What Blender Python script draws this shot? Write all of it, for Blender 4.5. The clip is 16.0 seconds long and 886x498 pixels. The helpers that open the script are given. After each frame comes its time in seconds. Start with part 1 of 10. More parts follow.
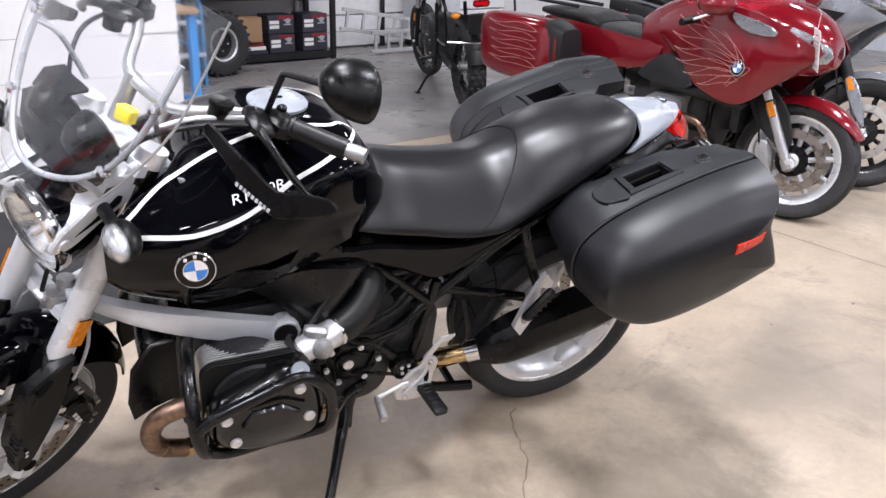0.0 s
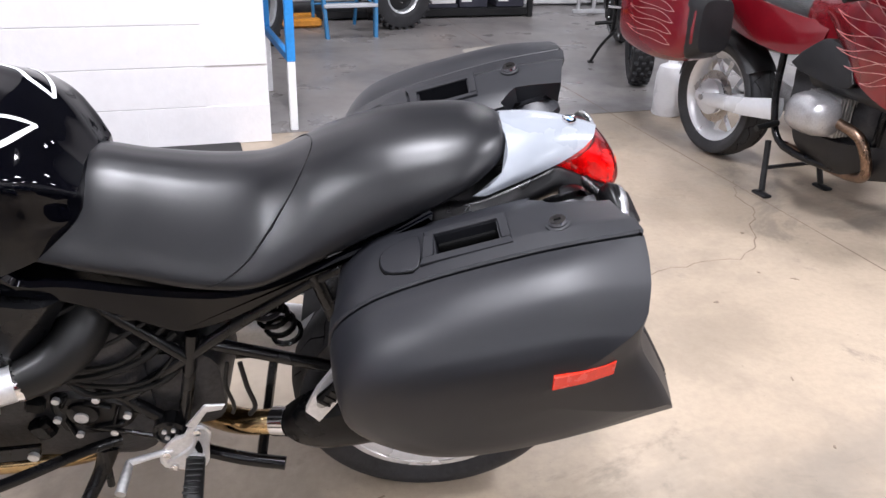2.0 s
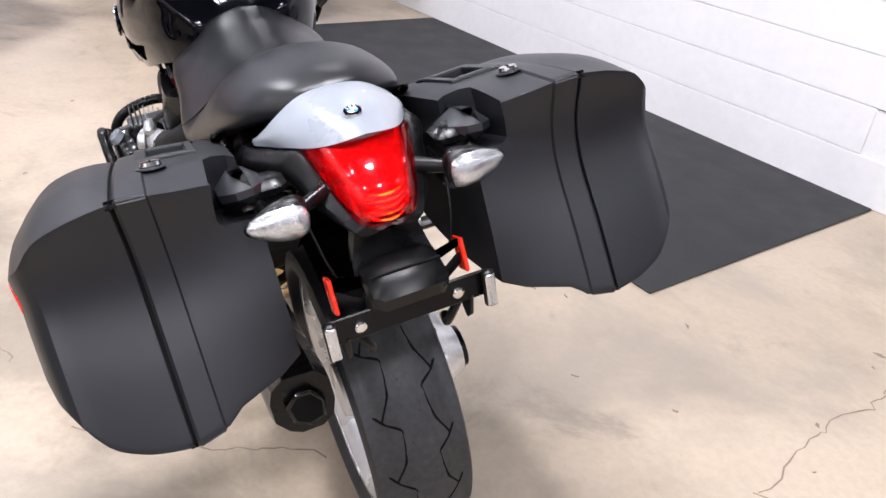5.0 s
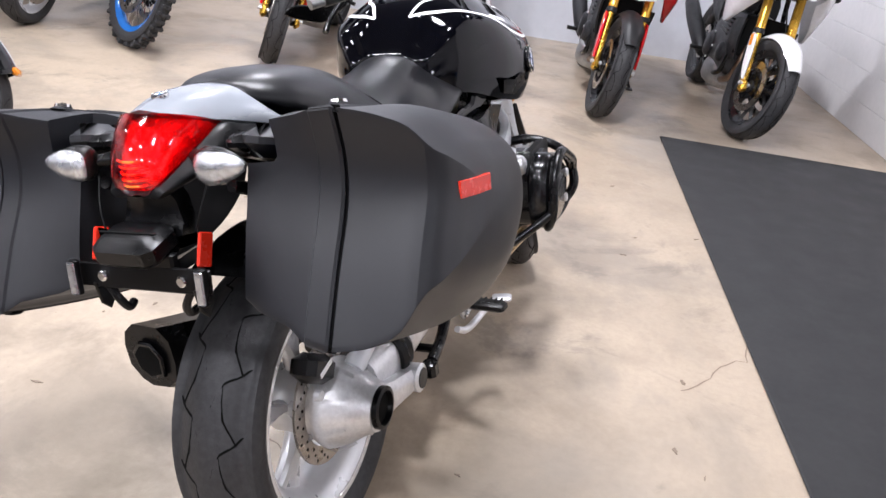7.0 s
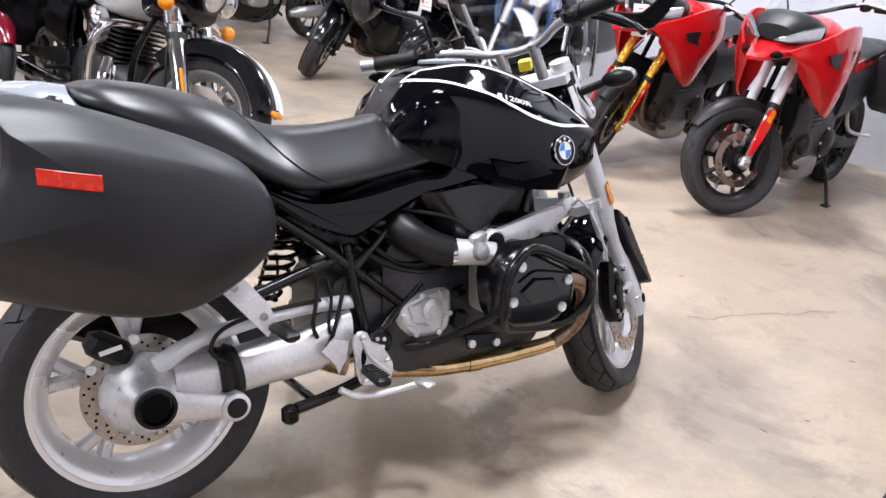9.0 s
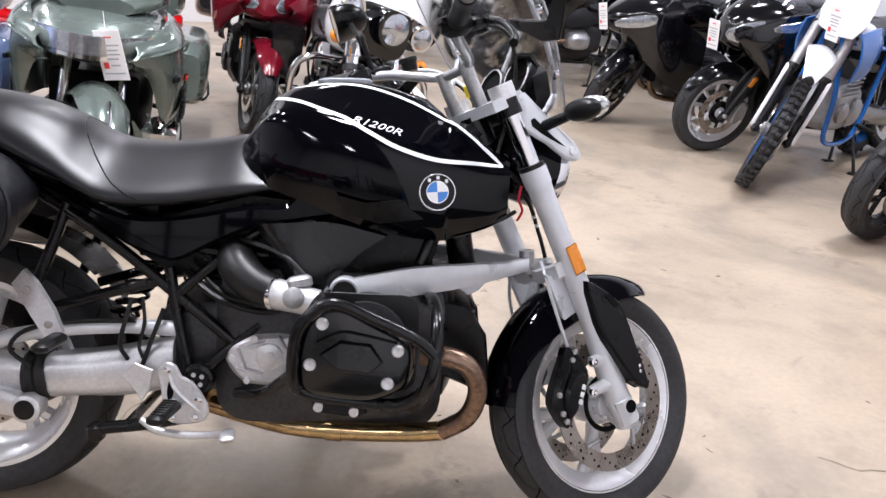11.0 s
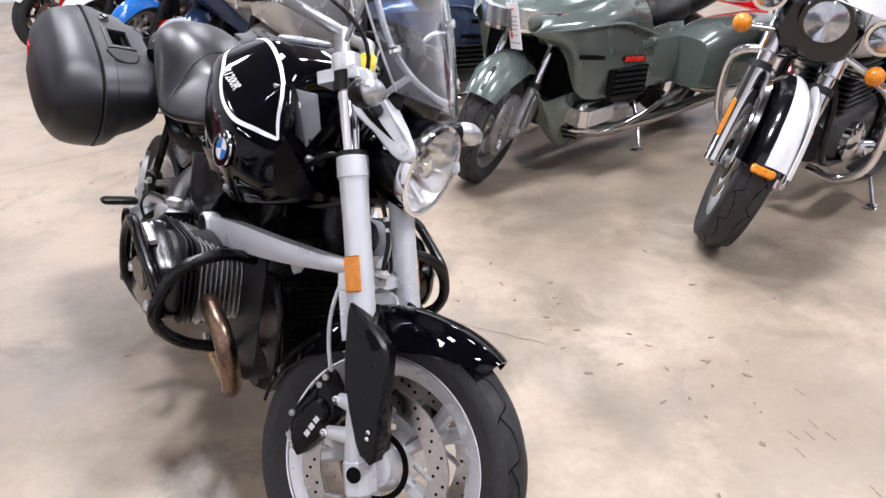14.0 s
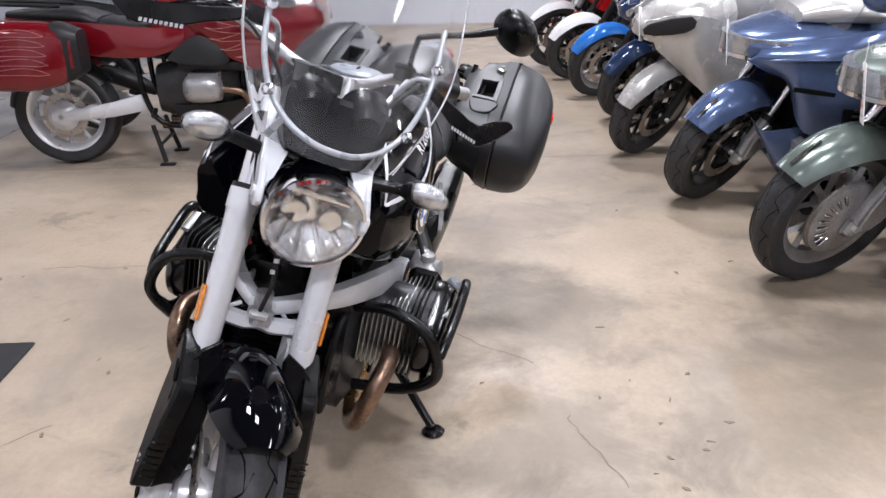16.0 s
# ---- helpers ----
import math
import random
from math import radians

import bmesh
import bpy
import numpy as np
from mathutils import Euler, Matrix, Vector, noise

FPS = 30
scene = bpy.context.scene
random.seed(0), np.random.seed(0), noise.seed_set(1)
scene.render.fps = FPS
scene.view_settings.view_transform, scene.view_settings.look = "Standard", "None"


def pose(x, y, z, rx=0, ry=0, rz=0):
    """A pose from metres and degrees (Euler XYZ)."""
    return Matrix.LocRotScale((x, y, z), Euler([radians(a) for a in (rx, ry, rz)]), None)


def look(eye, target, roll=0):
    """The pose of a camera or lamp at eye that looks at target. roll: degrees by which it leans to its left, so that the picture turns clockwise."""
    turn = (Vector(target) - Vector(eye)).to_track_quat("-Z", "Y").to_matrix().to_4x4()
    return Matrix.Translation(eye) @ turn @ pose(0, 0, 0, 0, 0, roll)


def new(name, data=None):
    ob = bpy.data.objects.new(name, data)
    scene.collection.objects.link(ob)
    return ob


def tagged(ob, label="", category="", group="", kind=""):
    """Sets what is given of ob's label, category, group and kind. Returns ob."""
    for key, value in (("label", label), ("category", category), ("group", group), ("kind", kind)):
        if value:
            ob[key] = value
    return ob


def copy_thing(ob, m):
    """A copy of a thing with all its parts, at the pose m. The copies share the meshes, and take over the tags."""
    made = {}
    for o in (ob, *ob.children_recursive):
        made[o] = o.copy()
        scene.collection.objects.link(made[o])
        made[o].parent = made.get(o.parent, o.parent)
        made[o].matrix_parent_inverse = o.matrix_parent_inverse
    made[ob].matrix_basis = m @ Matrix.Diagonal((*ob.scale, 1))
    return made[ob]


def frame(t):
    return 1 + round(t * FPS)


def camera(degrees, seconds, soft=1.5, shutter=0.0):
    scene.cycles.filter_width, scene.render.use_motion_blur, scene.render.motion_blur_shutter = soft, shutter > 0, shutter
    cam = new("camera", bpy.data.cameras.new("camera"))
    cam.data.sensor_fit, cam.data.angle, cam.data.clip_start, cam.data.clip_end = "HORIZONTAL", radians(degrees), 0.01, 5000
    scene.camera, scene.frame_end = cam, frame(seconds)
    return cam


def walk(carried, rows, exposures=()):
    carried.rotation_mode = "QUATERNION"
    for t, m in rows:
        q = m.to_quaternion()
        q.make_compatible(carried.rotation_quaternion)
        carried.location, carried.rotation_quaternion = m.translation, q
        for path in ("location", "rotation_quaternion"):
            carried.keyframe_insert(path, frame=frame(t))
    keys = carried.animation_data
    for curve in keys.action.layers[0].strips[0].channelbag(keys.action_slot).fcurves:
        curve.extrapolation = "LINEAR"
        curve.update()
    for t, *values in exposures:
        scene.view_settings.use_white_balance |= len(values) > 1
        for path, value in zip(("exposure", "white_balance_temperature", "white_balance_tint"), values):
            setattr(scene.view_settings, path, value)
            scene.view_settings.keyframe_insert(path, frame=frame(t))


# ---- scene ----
# camera and its walk: seconds, eye, target, roll
cam = camera(58.71, 16.0)
PATH = [
    (0, (1.182, 1.820, 1.316), (0.377, 0.150, 0.566), 1.70),
    (0.5, (0.931, 1.737, 1.319), (0.227, 0.036, 0.538), 1.57),
    (1, (0.677, 1.628, 1.299), (0.104, -0.111, 0.493), 1.40),
    (1.5, (0.411, 1.554, 1.300), (0.010, -0.218, 0.463), 1.51),
    (2, (0.126, 1.507, 1.303), (-0.052, -0.286, 0.435), 1.92),
    (2.5, (-0.088, 1.374, 1.268), (0.004, -0.413, 0.376), 3.25),
    (3, (-0.268, 1.240, 1.270), (0.129, -0.489, 0.347), 4.09),
    (3.5, (-0.539, 1.090, 1.275), (0.223, -0.500, 0.332), 3.93),
    (4, (-0.741, 0.934, 1.265), (0.339, -0.451, 0.309), 5.36),
    (4.5, (-0.923, 0.740, 1.258), (0.428, -0.378, 0.297), 6.20),
    (5, (-1.121, 0.531, 1.270), (0.431, -0.273, 0.298), 7.26),
    (5.2, (-1.168, 0.444, 1.267), (0.447, -0.237, 0.302), 7.30),
    (5.6, (-1.266, 0.250, 1.274), (0.441, -0.162, 0.317), 7.64),
    (6, (-1.298, 0.040, 1.279), (0.462, -0.102, 0.339), 7.85),
    (6.4, (-1.272, -0.182, 1.280), (0.503, -0.057, 0.366), 8.00),
    (6.8, (-1.197, -0.410, 1.277), (0.555, -0.025, 0.393), 8.18),
    (7.05, (-1.129, -0.554, 1.272), (0.591, -0.010, 0.409), 8.34),
    (7.3, (-1.048, -0.698, 1.266), (0.626, 0.000, 0.422), 8.57),
    (7.5, (-0.987, -0.818, 1.269), (0.640, -0.005, 0.437), 8.82),
    (8, (-0.786, -1.071, 1.263), (0.691, 0.015, 0.463), 9.03),
    (8.5, (-0.582, -1.296, 1.294), (0.709, 0.018, 0.516), 9.02),
    (8.7, (-0.494, -1.382, 1.302), (0.719, 0.007, 0.528), 8.93),
    (9.1, (-0.294, -1.506, 1.326), (0.746, 0.023, 0.564), 8.39),
    (9.5, (-0.058, -1.572, 1.337), (0.792, 0.076, 0.587), 7.42),
    (9.9, (0.202, -1.596, 1.339), (0.851, 0.144, 0.597), 6.26),
    (10.3, (0.477, -1.594, 1.336), (0.919, 0.210, 0.595), 5.15),
    (10.6, (0.686, -1.586, 1.331), (0.973, 0.247, 0.584), 4.49),
    (10.8, (0.824, -1.580, 1.327), (1.010, 0.263, 0.573), 4.20),
    (11, (0.965, -1.571, 1.329), (1.049, 0.277, 0.566), 3.99),
    (11.5, (1.306, -1.526, 1.324), (1.115, 0.305, 0.541), 3.28),
    (12, (1.608, -1.397, 1.300), (1.131, 0.373, 0.501), 2.52),
    (12.5, (1.936, -1.254, 1.301), (1.153, 0.397, 0.488), 1.57),
    (13, (2.178, -1.043, 1.301), (1.112, 0.433, 0.472), 0.99),
    (13.5, (2.381, -0.780, 1.298), (1.052, 0.464, 0.468), 0.08),
    (14, (2.551, -0.499, 1.298), (1.009, 0.469, 0.470), -0.70),
    (14.5, (2.636, -0.186, 1.285), (0.937, 0.481, 0.466), -1.11),
    (15, (2.708, 0.133, 1.292), (0.908, 0.474, 0.489), -1.54),
    (15.5, (2.662, 0.450, 1.277), (0.818, 0.454, 0.501), -1.54),
    (16, (2.561, 0.754, 1.280), (0.739, 0.408, 0.532), -1.03),
]
walk(cam, [(t, look(e, g, r)) for t, e, g, r in PATH], [(0.0, -0.14), (1.5, 0.0), (3.0, 0.10), (4.5, 0.04), (8.0, 0.02), (9.0, 0.0), (11.0, -0.10), (13.0, -0.18), (14.5, -0.26), (16.0, -0.42)])
LEAN = 13.05  # degrees by which the motorcycle leans on its side stand

# ---- world, lamps, exposure ----
TURN = 12.55  # the building stands turned against the motorcycle's own axis
CT, ST = math.cos(radians(TURN)), math.sin(radians(TURN))


def bld(u, v, z=0.0):
    """A place in the building's own grid (u along the block wall, v across it)."""
    return Vector((u * CT - v * ST, u * ST + v * CT, z))


def bpose(u, v, z=0.0, turn=0.0):
    p = bld(u, v, z)
    return pose(p.x, p.y, p.z, 0, 0, TURN + turn)


CEIL = 4.7
world = bpy.data.worlds.new("world")
scene.world = world
world.use_nodes = True
world.node_tree.nodes["Background"].inputs[0].default_value = (0.8, 0.85, 1.0, 1)
world.node_tree.nodes["Background"].inputs[1].default_value = 0.05
scene.view_settings.exposure = 0.0
LAMPS = [(u, v) for u in (-6.4, -2.9, 0.6, 4.1) for v in (-4.9, 4.6, 7.6)] + [(u, 1.25) for u in (-6.4, -2.9, 0.6, 4.1)] + [(0.35, -0.05)] + [(-6.4, -1.8), (4.9, -1.8)]
for u, v in LAMPS:
    lamp_data = bpy.data.lights.new("panel_lamp", "AREA")
    lamp_data.shape, lamp_data.size, lamp_data.size_y = "RECTANGLE", 0.5, 0.5
    lamp_data.energy, lamp_data.color = 94.0 * (1.75 if abs(v) < 1 else 1.15 if v < 2 and 0 < u < 2 and v > 0 else 0.32 if v < 0 and u > 4.5 else 0.55 if v < 0 else 0.68 if v > 4 and u > 0 else 1.3 if u < -4 else 2.1 if v < 2 and u > 0 else 1.9 if v < 2 else 1.0), (0.965, 0.965, 1.055)
    ob = new("panel_lamp", lamp_data)
    ob.matrix_basis = bpose(u, v, CEIL - 0.16)

# ---- materials ----
def mat(name, color, rough=0.5, metal=0.0, spread=0.12, scale=9.0, bump=0.0, bump_scale=120.0, rough_spread=0.08, coat=0.0, spec=0.5, alpha_in=None):
    """A painted or cast surface: colour that drifts at two scales, uneven gloss and fine relief."""
    m = bpy.data.materials.new(name)
    m.use_nodes = True
    t = m.node_tree
    b = t.nodes["Principled BSDF"]
    geo = t.nodes.new("ShaderNodeNewGeometry")
    n1, n2 = t.nodes.new("ShaderNodeTexNoise"), t.nodes.new("ShaderNodeTexNoise")
    n1.inputs["Scale"].default_value, n1.inputs["Detail"].default_value = scale, 5
    n2.inputs["Scale"].default_value, n2.inputs["Detail"].default_value = scale * 7.3, 3
    for n in (n1, n2):
        t.links.new(geo.outputs["Position"], n.inputs["Vector"])
    mix = t.nodes.new("ShaderNodeMath")
    mix.operation = "ADD"
    t.links.new(n1.outputs["Fac"], mix.inputs[0])
    t.links.new(n2.outputs["Fac"], mix.inputs[1])
    ramp = t.nodes.new("ShaderNodeMapRange")
    ramp.inputs["From Min"].default_value, ramp.inputs["From Max"].default_value = 0.65, 1.35
    ramp.inputs["To Min"].default_value, ramp.inputs["To Max"].default_value = 1 - spread, 1 + spread
    t.links.new(mix.outputs[0], ramp.inputs["Value"])
    mul = t.nodes.new("ShaderNodeVectorMath")
    mul.operation = "SCALE"
    mul.inputs[0].default_value = color[:3]
    t.links.new(ramp.outputs["Result"], mul.inputs["Scale"])
    t.links.new(mul.outputs["Vector"], b.inputs["Base Color"])
    rr = t.nodes.new("ShaderNodeMapRange")
    rr.inputs["From Min"].default_value, rr.inputs["From Max"].default_value = 0.3, 0.7
    rr.inputs["To Min"].default_value, rr.inputs["To Max"].default_value = max(0.01, rough - rough_spread), min(1, rough + rough_spread)
    t.links.new(n1.outputs["Fac"], rr.inputs["Value"])
    t.links.new(rr.outputs["Result"], b.inputs["Roughness"])
    b.inputs["Metallic"].default_value = metal
    b.inputs["Specular IOR Level"].default_value = spec
    if coat:
        b.inputs["Coat Weight"].default_value, b.inputs["Coat Roughness"].default_value = coat, 0.03
    if bump:
        n3 = t.nodes.new("ShaderNodeTexNoise")
        n3.inputs["Scale"].default_value, n3.inputs["Detail"].default_value = bump_scale, 4
        t.links.new(geo.outputs["Position"], n3.inputs["Vector"])
        bp = t.nodes.new("ShaderNodeBump")
        bp.inputs["Strength"].default_value, bp.inputs["Distance"].default_value = bump, 0.002
        t.links.new(n3.outputs["Fac"], bp.inputs["Height"])
        t.links.new(bp.outputs["Normal"], b.inputs["Normal"])
    return m


def clear(name, color, rough=0.03, ior=1.45):
    m = bpy.data.materials.new(name)
    m.use_nodes = True
    b = m.node_tree.nodes["Principled BSDF"]
    b.inputs["Base Color"].default_value = (*color, 1)
    b.inputs["Roughness"].default_value = rough
    b.inputs["IOR"].default_value = ior
    b.inputs["Transmission Weight"].default_value = 1.0
    return m


GLOSS = mat("black_paint", (0.0010, 0.0011, 0.0022), 0.05, 0, 0.2, 6, rough_spread=0.03, coat=0.24, spec=0.14)
SATIN = mat("black_satin", (0.0026, 0.0026, 0.0030), 0.30, 0, 0.25, 14, 0.1, 300, spec=0.24)
BAGM = mat("case_plastic", (0.0085, 0.0090, 0.0115), 0.43, 0, 0.10, 8, 0.05, 900, 0.03, spec=0.47)
INTAKE = mat("intake_plastic", (0.0040, 0.0041, 0.0048), 0.26, 0, 0.12, 10, 0.08, 500, 0.04, spec=0.40)
# case plastic with recess shade put into its colour; also gasket and foot nub
BAGD = mat("case_plastic_shaded", (0.002, 0.002, 0.002), 0.6, 0, 0.1, 8, spec=0.1)
VINYL = mat("seat_vinyl", (0.0062, 0.0064, 0.0078), 0.34, 0, 0.10, 5, 0.05, 650, 0.03, spec=0.43)
RUBBER = mat("tyre_rubber", (0.034, 0.034, 0.036), 0.58, 0, 0.3, 12, 0.35, 220, spec=0.3)
# near-black that paints the shade in grooves, holes and slots; plain black parts too
SHADE_BLACK = mat("shade_black", (0.005, 0.005, 0.005), 0.9, spec=0.1)
FRAME = mat("frame_black", (0.0035, 0.0035, 0.004), 0.24, 0, 0.3, 15, spec=0.35)
SILVER = mat("silver_paint", (0.66, 0.675, 0.70), 0.32, 0.2, 0.05, 8)
COWL = mat("pale_grey_paint", (0.26, 0.28, 0.31), 0.3, 0.05, 0.04, 8, coat=0.15)
ALU = mat("cast_aluminium", (0.74, 0.74, 0.75), 0.38, 0.65, 0.14, 18, 0.22, 260)
ALUD = mat("dull_aluminium", (0.42, 0.42, 0.42), 0.48, 0.85, 0.25, 16, 0.25, 200)
RIMM = mat("rim_silver", (0.76, 0.77, 0.79), 0.3, 0.5, 0.05, 8)
LIPM = mat("polished_lip", (0.90, 0.90, 0.91), 0.22, 0.6, 0.04, 9)
CHROME = mat("chrome", (0.78, 0.78, 0.79), 0.1, 1.0, 0.05, 9, rough_spread=0.04)
STEEL = mat("disc_steel", (0.46, 0.42, 0.38), 0.3, 1.0, 0.15, 22)
BRONZE = mat("heated_pipe", (0.24, 0.16, 0.115), 0.34, 1.0, 0.45, 13, rough_spread=0.12)
GOLD = mat("straw_pipe", (0.55, 0.39, 0.20), 0.2, 1.0, 0.35, 11, rough_spread=0.1)
AMBER = mat("amber_plastic", (0.75, 0.24, 0.01), 0.25, 0, 0.15, 60, 0.2, 500, coat=0.4)
REDR = mat("red_reflector", (0.75, 0.03, 0.012), 0.25, 0, 0.12, 60, 0.2, 600)
REDL = clear("red_lens", (0.95, 0.012, 0.02), 0.06, 1.45)
REDB = mat("lamp_chamber", (0.85, 0.30, 0.28), 0.22, 0.75, 0.25, 40, 0.9, 60)
LRIB = mat("orange_lens_rib", (0.95, 0.20, 0.015), 0.2, 0, 0.1, 40)
WHITE = mat("white_paint", (0.80, 0.80, 0.81), 0.3, 0, 0.03, 9)
PAPER = mat("tag_card", (0.84, 0.82, 0.81), 0.6, 0, 0.03, 20)
INKR = mat("tag_red", (0.75, 0.06, 0.06), 0.6)
INKG = mat("tag_grey", (0.42, 0.42, 0.44), 0.6)
BLUE = mat("emblem_blue", (0.03, 0.20, 0.60), 0.2, 0, 0.05, 9, coat=0.5)
LENS = clear("clear_lens", (0.97, 0.98, 0.98), 0.05, 1.45)
SCREEN = clear("screen_plastic", (0.94, 0.95, 0.96), 0.04, 1.5)
REFL = mat("lamp_reflector", (0.90, 0.90, 0.91), 0.20, 0.96, 0.05, 30, 1.0, 30)
SIGNAL = mat("signal_reflector", (0.62, 0.63, 0.65), 0.2, 0.85, 0.2, 60, 0.6, 110)
YELLOW = mat("yellow_sticker", (0.80, 0.62, 0.03), 0.5)
REDW = mat("red_cable", (0.45, 0.01, 0.03), 0.5)
BARM = mat("bar_aluminium", (0.46, 0.46, 0.47), 0.33, 0.75, 0.08, 12, 0.08, 160)
TUBEM = mat("grey_tube_paint", (0.34, 0.35, 0.37), 0.28, 0.4, 0.06, 8)

from mathutils.bvhtree import BVHTree

# ---- mesh tools ----
def V(*a):
    return np.array(a, float)


def smooth_line(pts, per=6, closed=False):
    """Catmull-Rom through the given points (any dimension)."""
    p = np.array(pts, float)
    n = len(p)
    out = []
    for i in range(n if closed else n - 1):
        if closed:
            a, b, c, d = p[i - 1], p[i], p[(i + 1) % n], p[(i + 2) % n]
        else:
            b, c = p[i], p[i + 1]
            a = p[i - 1] if i else 2 * b - c
            d = p[i + 2] if i + 2 < n else 2 * c - b
        for k in range(per):
            t = k / per
            out.append(0.5 * (2 * b + (c - a) * t + (2 * a - 5 * b + 4 * c - d) * t * t + (3 * b - a - 3 * c + d) * t ** 3))
    if not closed:
        out.append(p[-1])
    return np.array(out)


class Shape:
    """Gathers vertices and faces of one mesh."""

    def __init__(self, m=None):
        self.v, self.f, self.m = [], [], m

    def add(self, verts, faces):
        k = len(self.v)
        self.v.extend(tuple(map(float, p)) for p in verts)
        self.f.extend([tuple(i + k for i in f) for f in faces])
        return self

    def grid(self, rings, closed=True, caps=(True, True)):
        rings = [np.asarray(r, float) for r in rings]
        n = len(rings[0])
        vs = np.concatenate(rings)
        fs = []
        for i in range(len(rings) - 1):
            for j in range(n if closed else n - 1):
                a, b = i * n + j, i * n + (j + 1) % n
                fs.append((a, b, b + n, a + n))
        if closed and caps[0]:
            fs.append(tuple(reversed(range(n))))
        if closed and caps[1]:
            fs.append(tuple(range((len(rings) - 1) * n, len(rings) * n)))
        return self.add(vs, fs)

    def tube(self, pts, r, n=10, per=5, closed=False, smooth=True, caps=True):
        p = smooth_line(pts, per, closed) if smooth and len(pts) > 2 else np.array(pts, float)
        rr = np.full(len(p), float(r)) if np.isscalar(r) else np.interp(np.linspace(0, 1, len(p)), np.linspace(0, 1, len(r)), r)
        tan = np.gradient(p, axis=0)
        if closed:
            tan = np.roll(p, -1, 0) - np.roll(p, 1, 0)
        tan /= np.linalg.norm(tan, axis=1)[:, None] + 1e-12
        u = np.cross(tan[0], (0, 0, 1) if abs(tan[0][2]) < 0.9 else (1, 0, 0))
        rings = []
        for i in range(len(p)):
            u = u - tan[i] * (u @ tan[i])
            u /= np.linalg.norm(u) + 1e-12
            w = np.cross(tan[i], u)
            a = np.arange(n) * 2 * np.pi / n
            rings.append(p[i] + rr[i] * (np.cos(a)[:, None] * u + np.sin(a)[:, None] * w))
        if closed:
            rings.append(rings[0])
            return self.grid(rings, True, (False, False))
        return self.grid(rings, True, (caps, caps))

    def lathe(self, prof, at=(0, 0, 0), axis=(0, 1, 0), n=40, closed=False, a0=0.0, a1=2 * np.pi, up=None, caps=True):
        """prof: rows of (radius, distance along the axis)."""
        ax = V(*axis) / np.linalg.norm(axis)
        u = np.cross(ax, up if up is not None else ((0, 0, 1) if abs(ax[2]) < 0.9 else (1, 0, 0)))
        u /= np.linalg.norm(u)
        w = np.cross(ax, u)
        full = abs(a1 - a0 - 2 * np.pi) < 1e-6
        ang = np.linspace(a0, a1, n, endpoint=not full)
        rings = [V(*at) + ax * h + r * (np.cos(ang)[:, None] * u + np.sin(ang)[:, None] * w) for r, h in prof]
        if closed:
            rings.append(rings[0])
        if full:
            return self.grid(rings, True, (caps and not closed and prof[0][0] > 1e-4, caps and not closed and prof[-1][0] > 1e-4))
        return self.grid(rings, False)

    def box(self, c, s, bev=0.0, rot=None):
        hx, hy, hz = [x / 2 for x in s]
        b = min(bev, hx * 0.9, hy * 0.9, hz * 0.9)
        rings = []
        for z, k in ((-hz, b), (-hz + b, 0), (hz - b, 0), (hz, b)) if b else ((-hz, 0), (hz, 0)):
            x, y = hx - k, hy - k
            q = b if b else 0
            ring = [(x - q, -y), (x, -y + q), (x, y - q), (x - q, y), (-x + q, y), (-x, y - q), (-x, -y + q), (-x + q, -y)] if b else [(x, -y), (x, y), (-x, y), (-x, -y)]
            rings.append(np.array([(px, py, z) for px, py in ring]))
        R = np.array(rot.to_3x3()) if rot is not None else np.eye(3)
        return self.grid([r @ R.T + V(*c) for r in rings])

    def plate(self, poly, to3, h0, h1, bev=0.004):
        """A flat outline with depth from h0 to h1 and softened rims; to3(a, b, h) gives the place."""
        p = np.array(poly, float)
        area = 0.5 * np.sum(p[:, 0] * np.roll(p[:, 1], -1) - np.roll(p[:, 0], -1) * p[:, 1])
        if area < 0:
            p = p[::-1]
        d = np.roll(p, -1, 0) - p
        d /= np.linalg.norm(d, axis=1)[:, None] + 1e-12
        nr = np.stack([-d[:, 1], d[:, 0]], 1)
        ins = nr + np.roll(nr, 1, 0)
        ins /= np.maximum(np.linalg.norm(ins, axis=1)[:, None], 0.5)
        s = 1 if h1 > h0 else -1
        rings = [(p + ins * bev, h0), (p, h0 + s * bev), (p, h1 - s * bev), (p + ins * bev, h1)]
        return self.grid([np.array([to3(a, b, h) for a, b in q]) for q, h in rings])

    def ellipsoid(self, c, r, n=16, m=10, rot=None):
        rings = []
        for i in range(m + 1):
            th = math.pi * i / m
            a = np.arange(n) * 2 * np.pi / n
            rings.append(np.stack([r[0] * math.sin(th) * np.cos(a), r[1] * math.sin(th) * np.sin(a), np.full(n, r[2] * math.cos(th))], 1))
        R = np.array(rot.to_3x3()) if rot is not None else np.eye(3)
        return self.grid([q @ R.T + V(*c) for q in rings], True, (False, False))

    def mirror(self):
        k = len(self.v)
        self.v += [(x, -y, z) for x, y, z in self.v]
        self.f += [tuple(reversed([i + k for i in f])) for f in self.f]
        return self

    def flipped(self):
        s = Shape(self.m)
        s.v = [(x, -y, z) for x, y, z in self.v]
        s.f = [tuple(reversed(f)) for f in self.f]
        return s

    def mesh(self, name, material, sharp=38):
        me = bpy.data.meshes.new(name)
        me.from_pydata(self.v, [], self.f)
        bm = bmesh.new()
        bm.from_mesh(me)
        bmesh.ops.remove_doubles(bm, verts=bm.verts, dist=1e-5)
        bmesh.ops.recalc_face_normals(bm, faces=bm.faces)
        bm.to_mesh(me)
        bm.free()
        if self.m is not None:
            me.transform(self.m)
        me.materials.append(material)
        me.polygons.foreach_set("use_smooth", [True] * len(me.polygons))
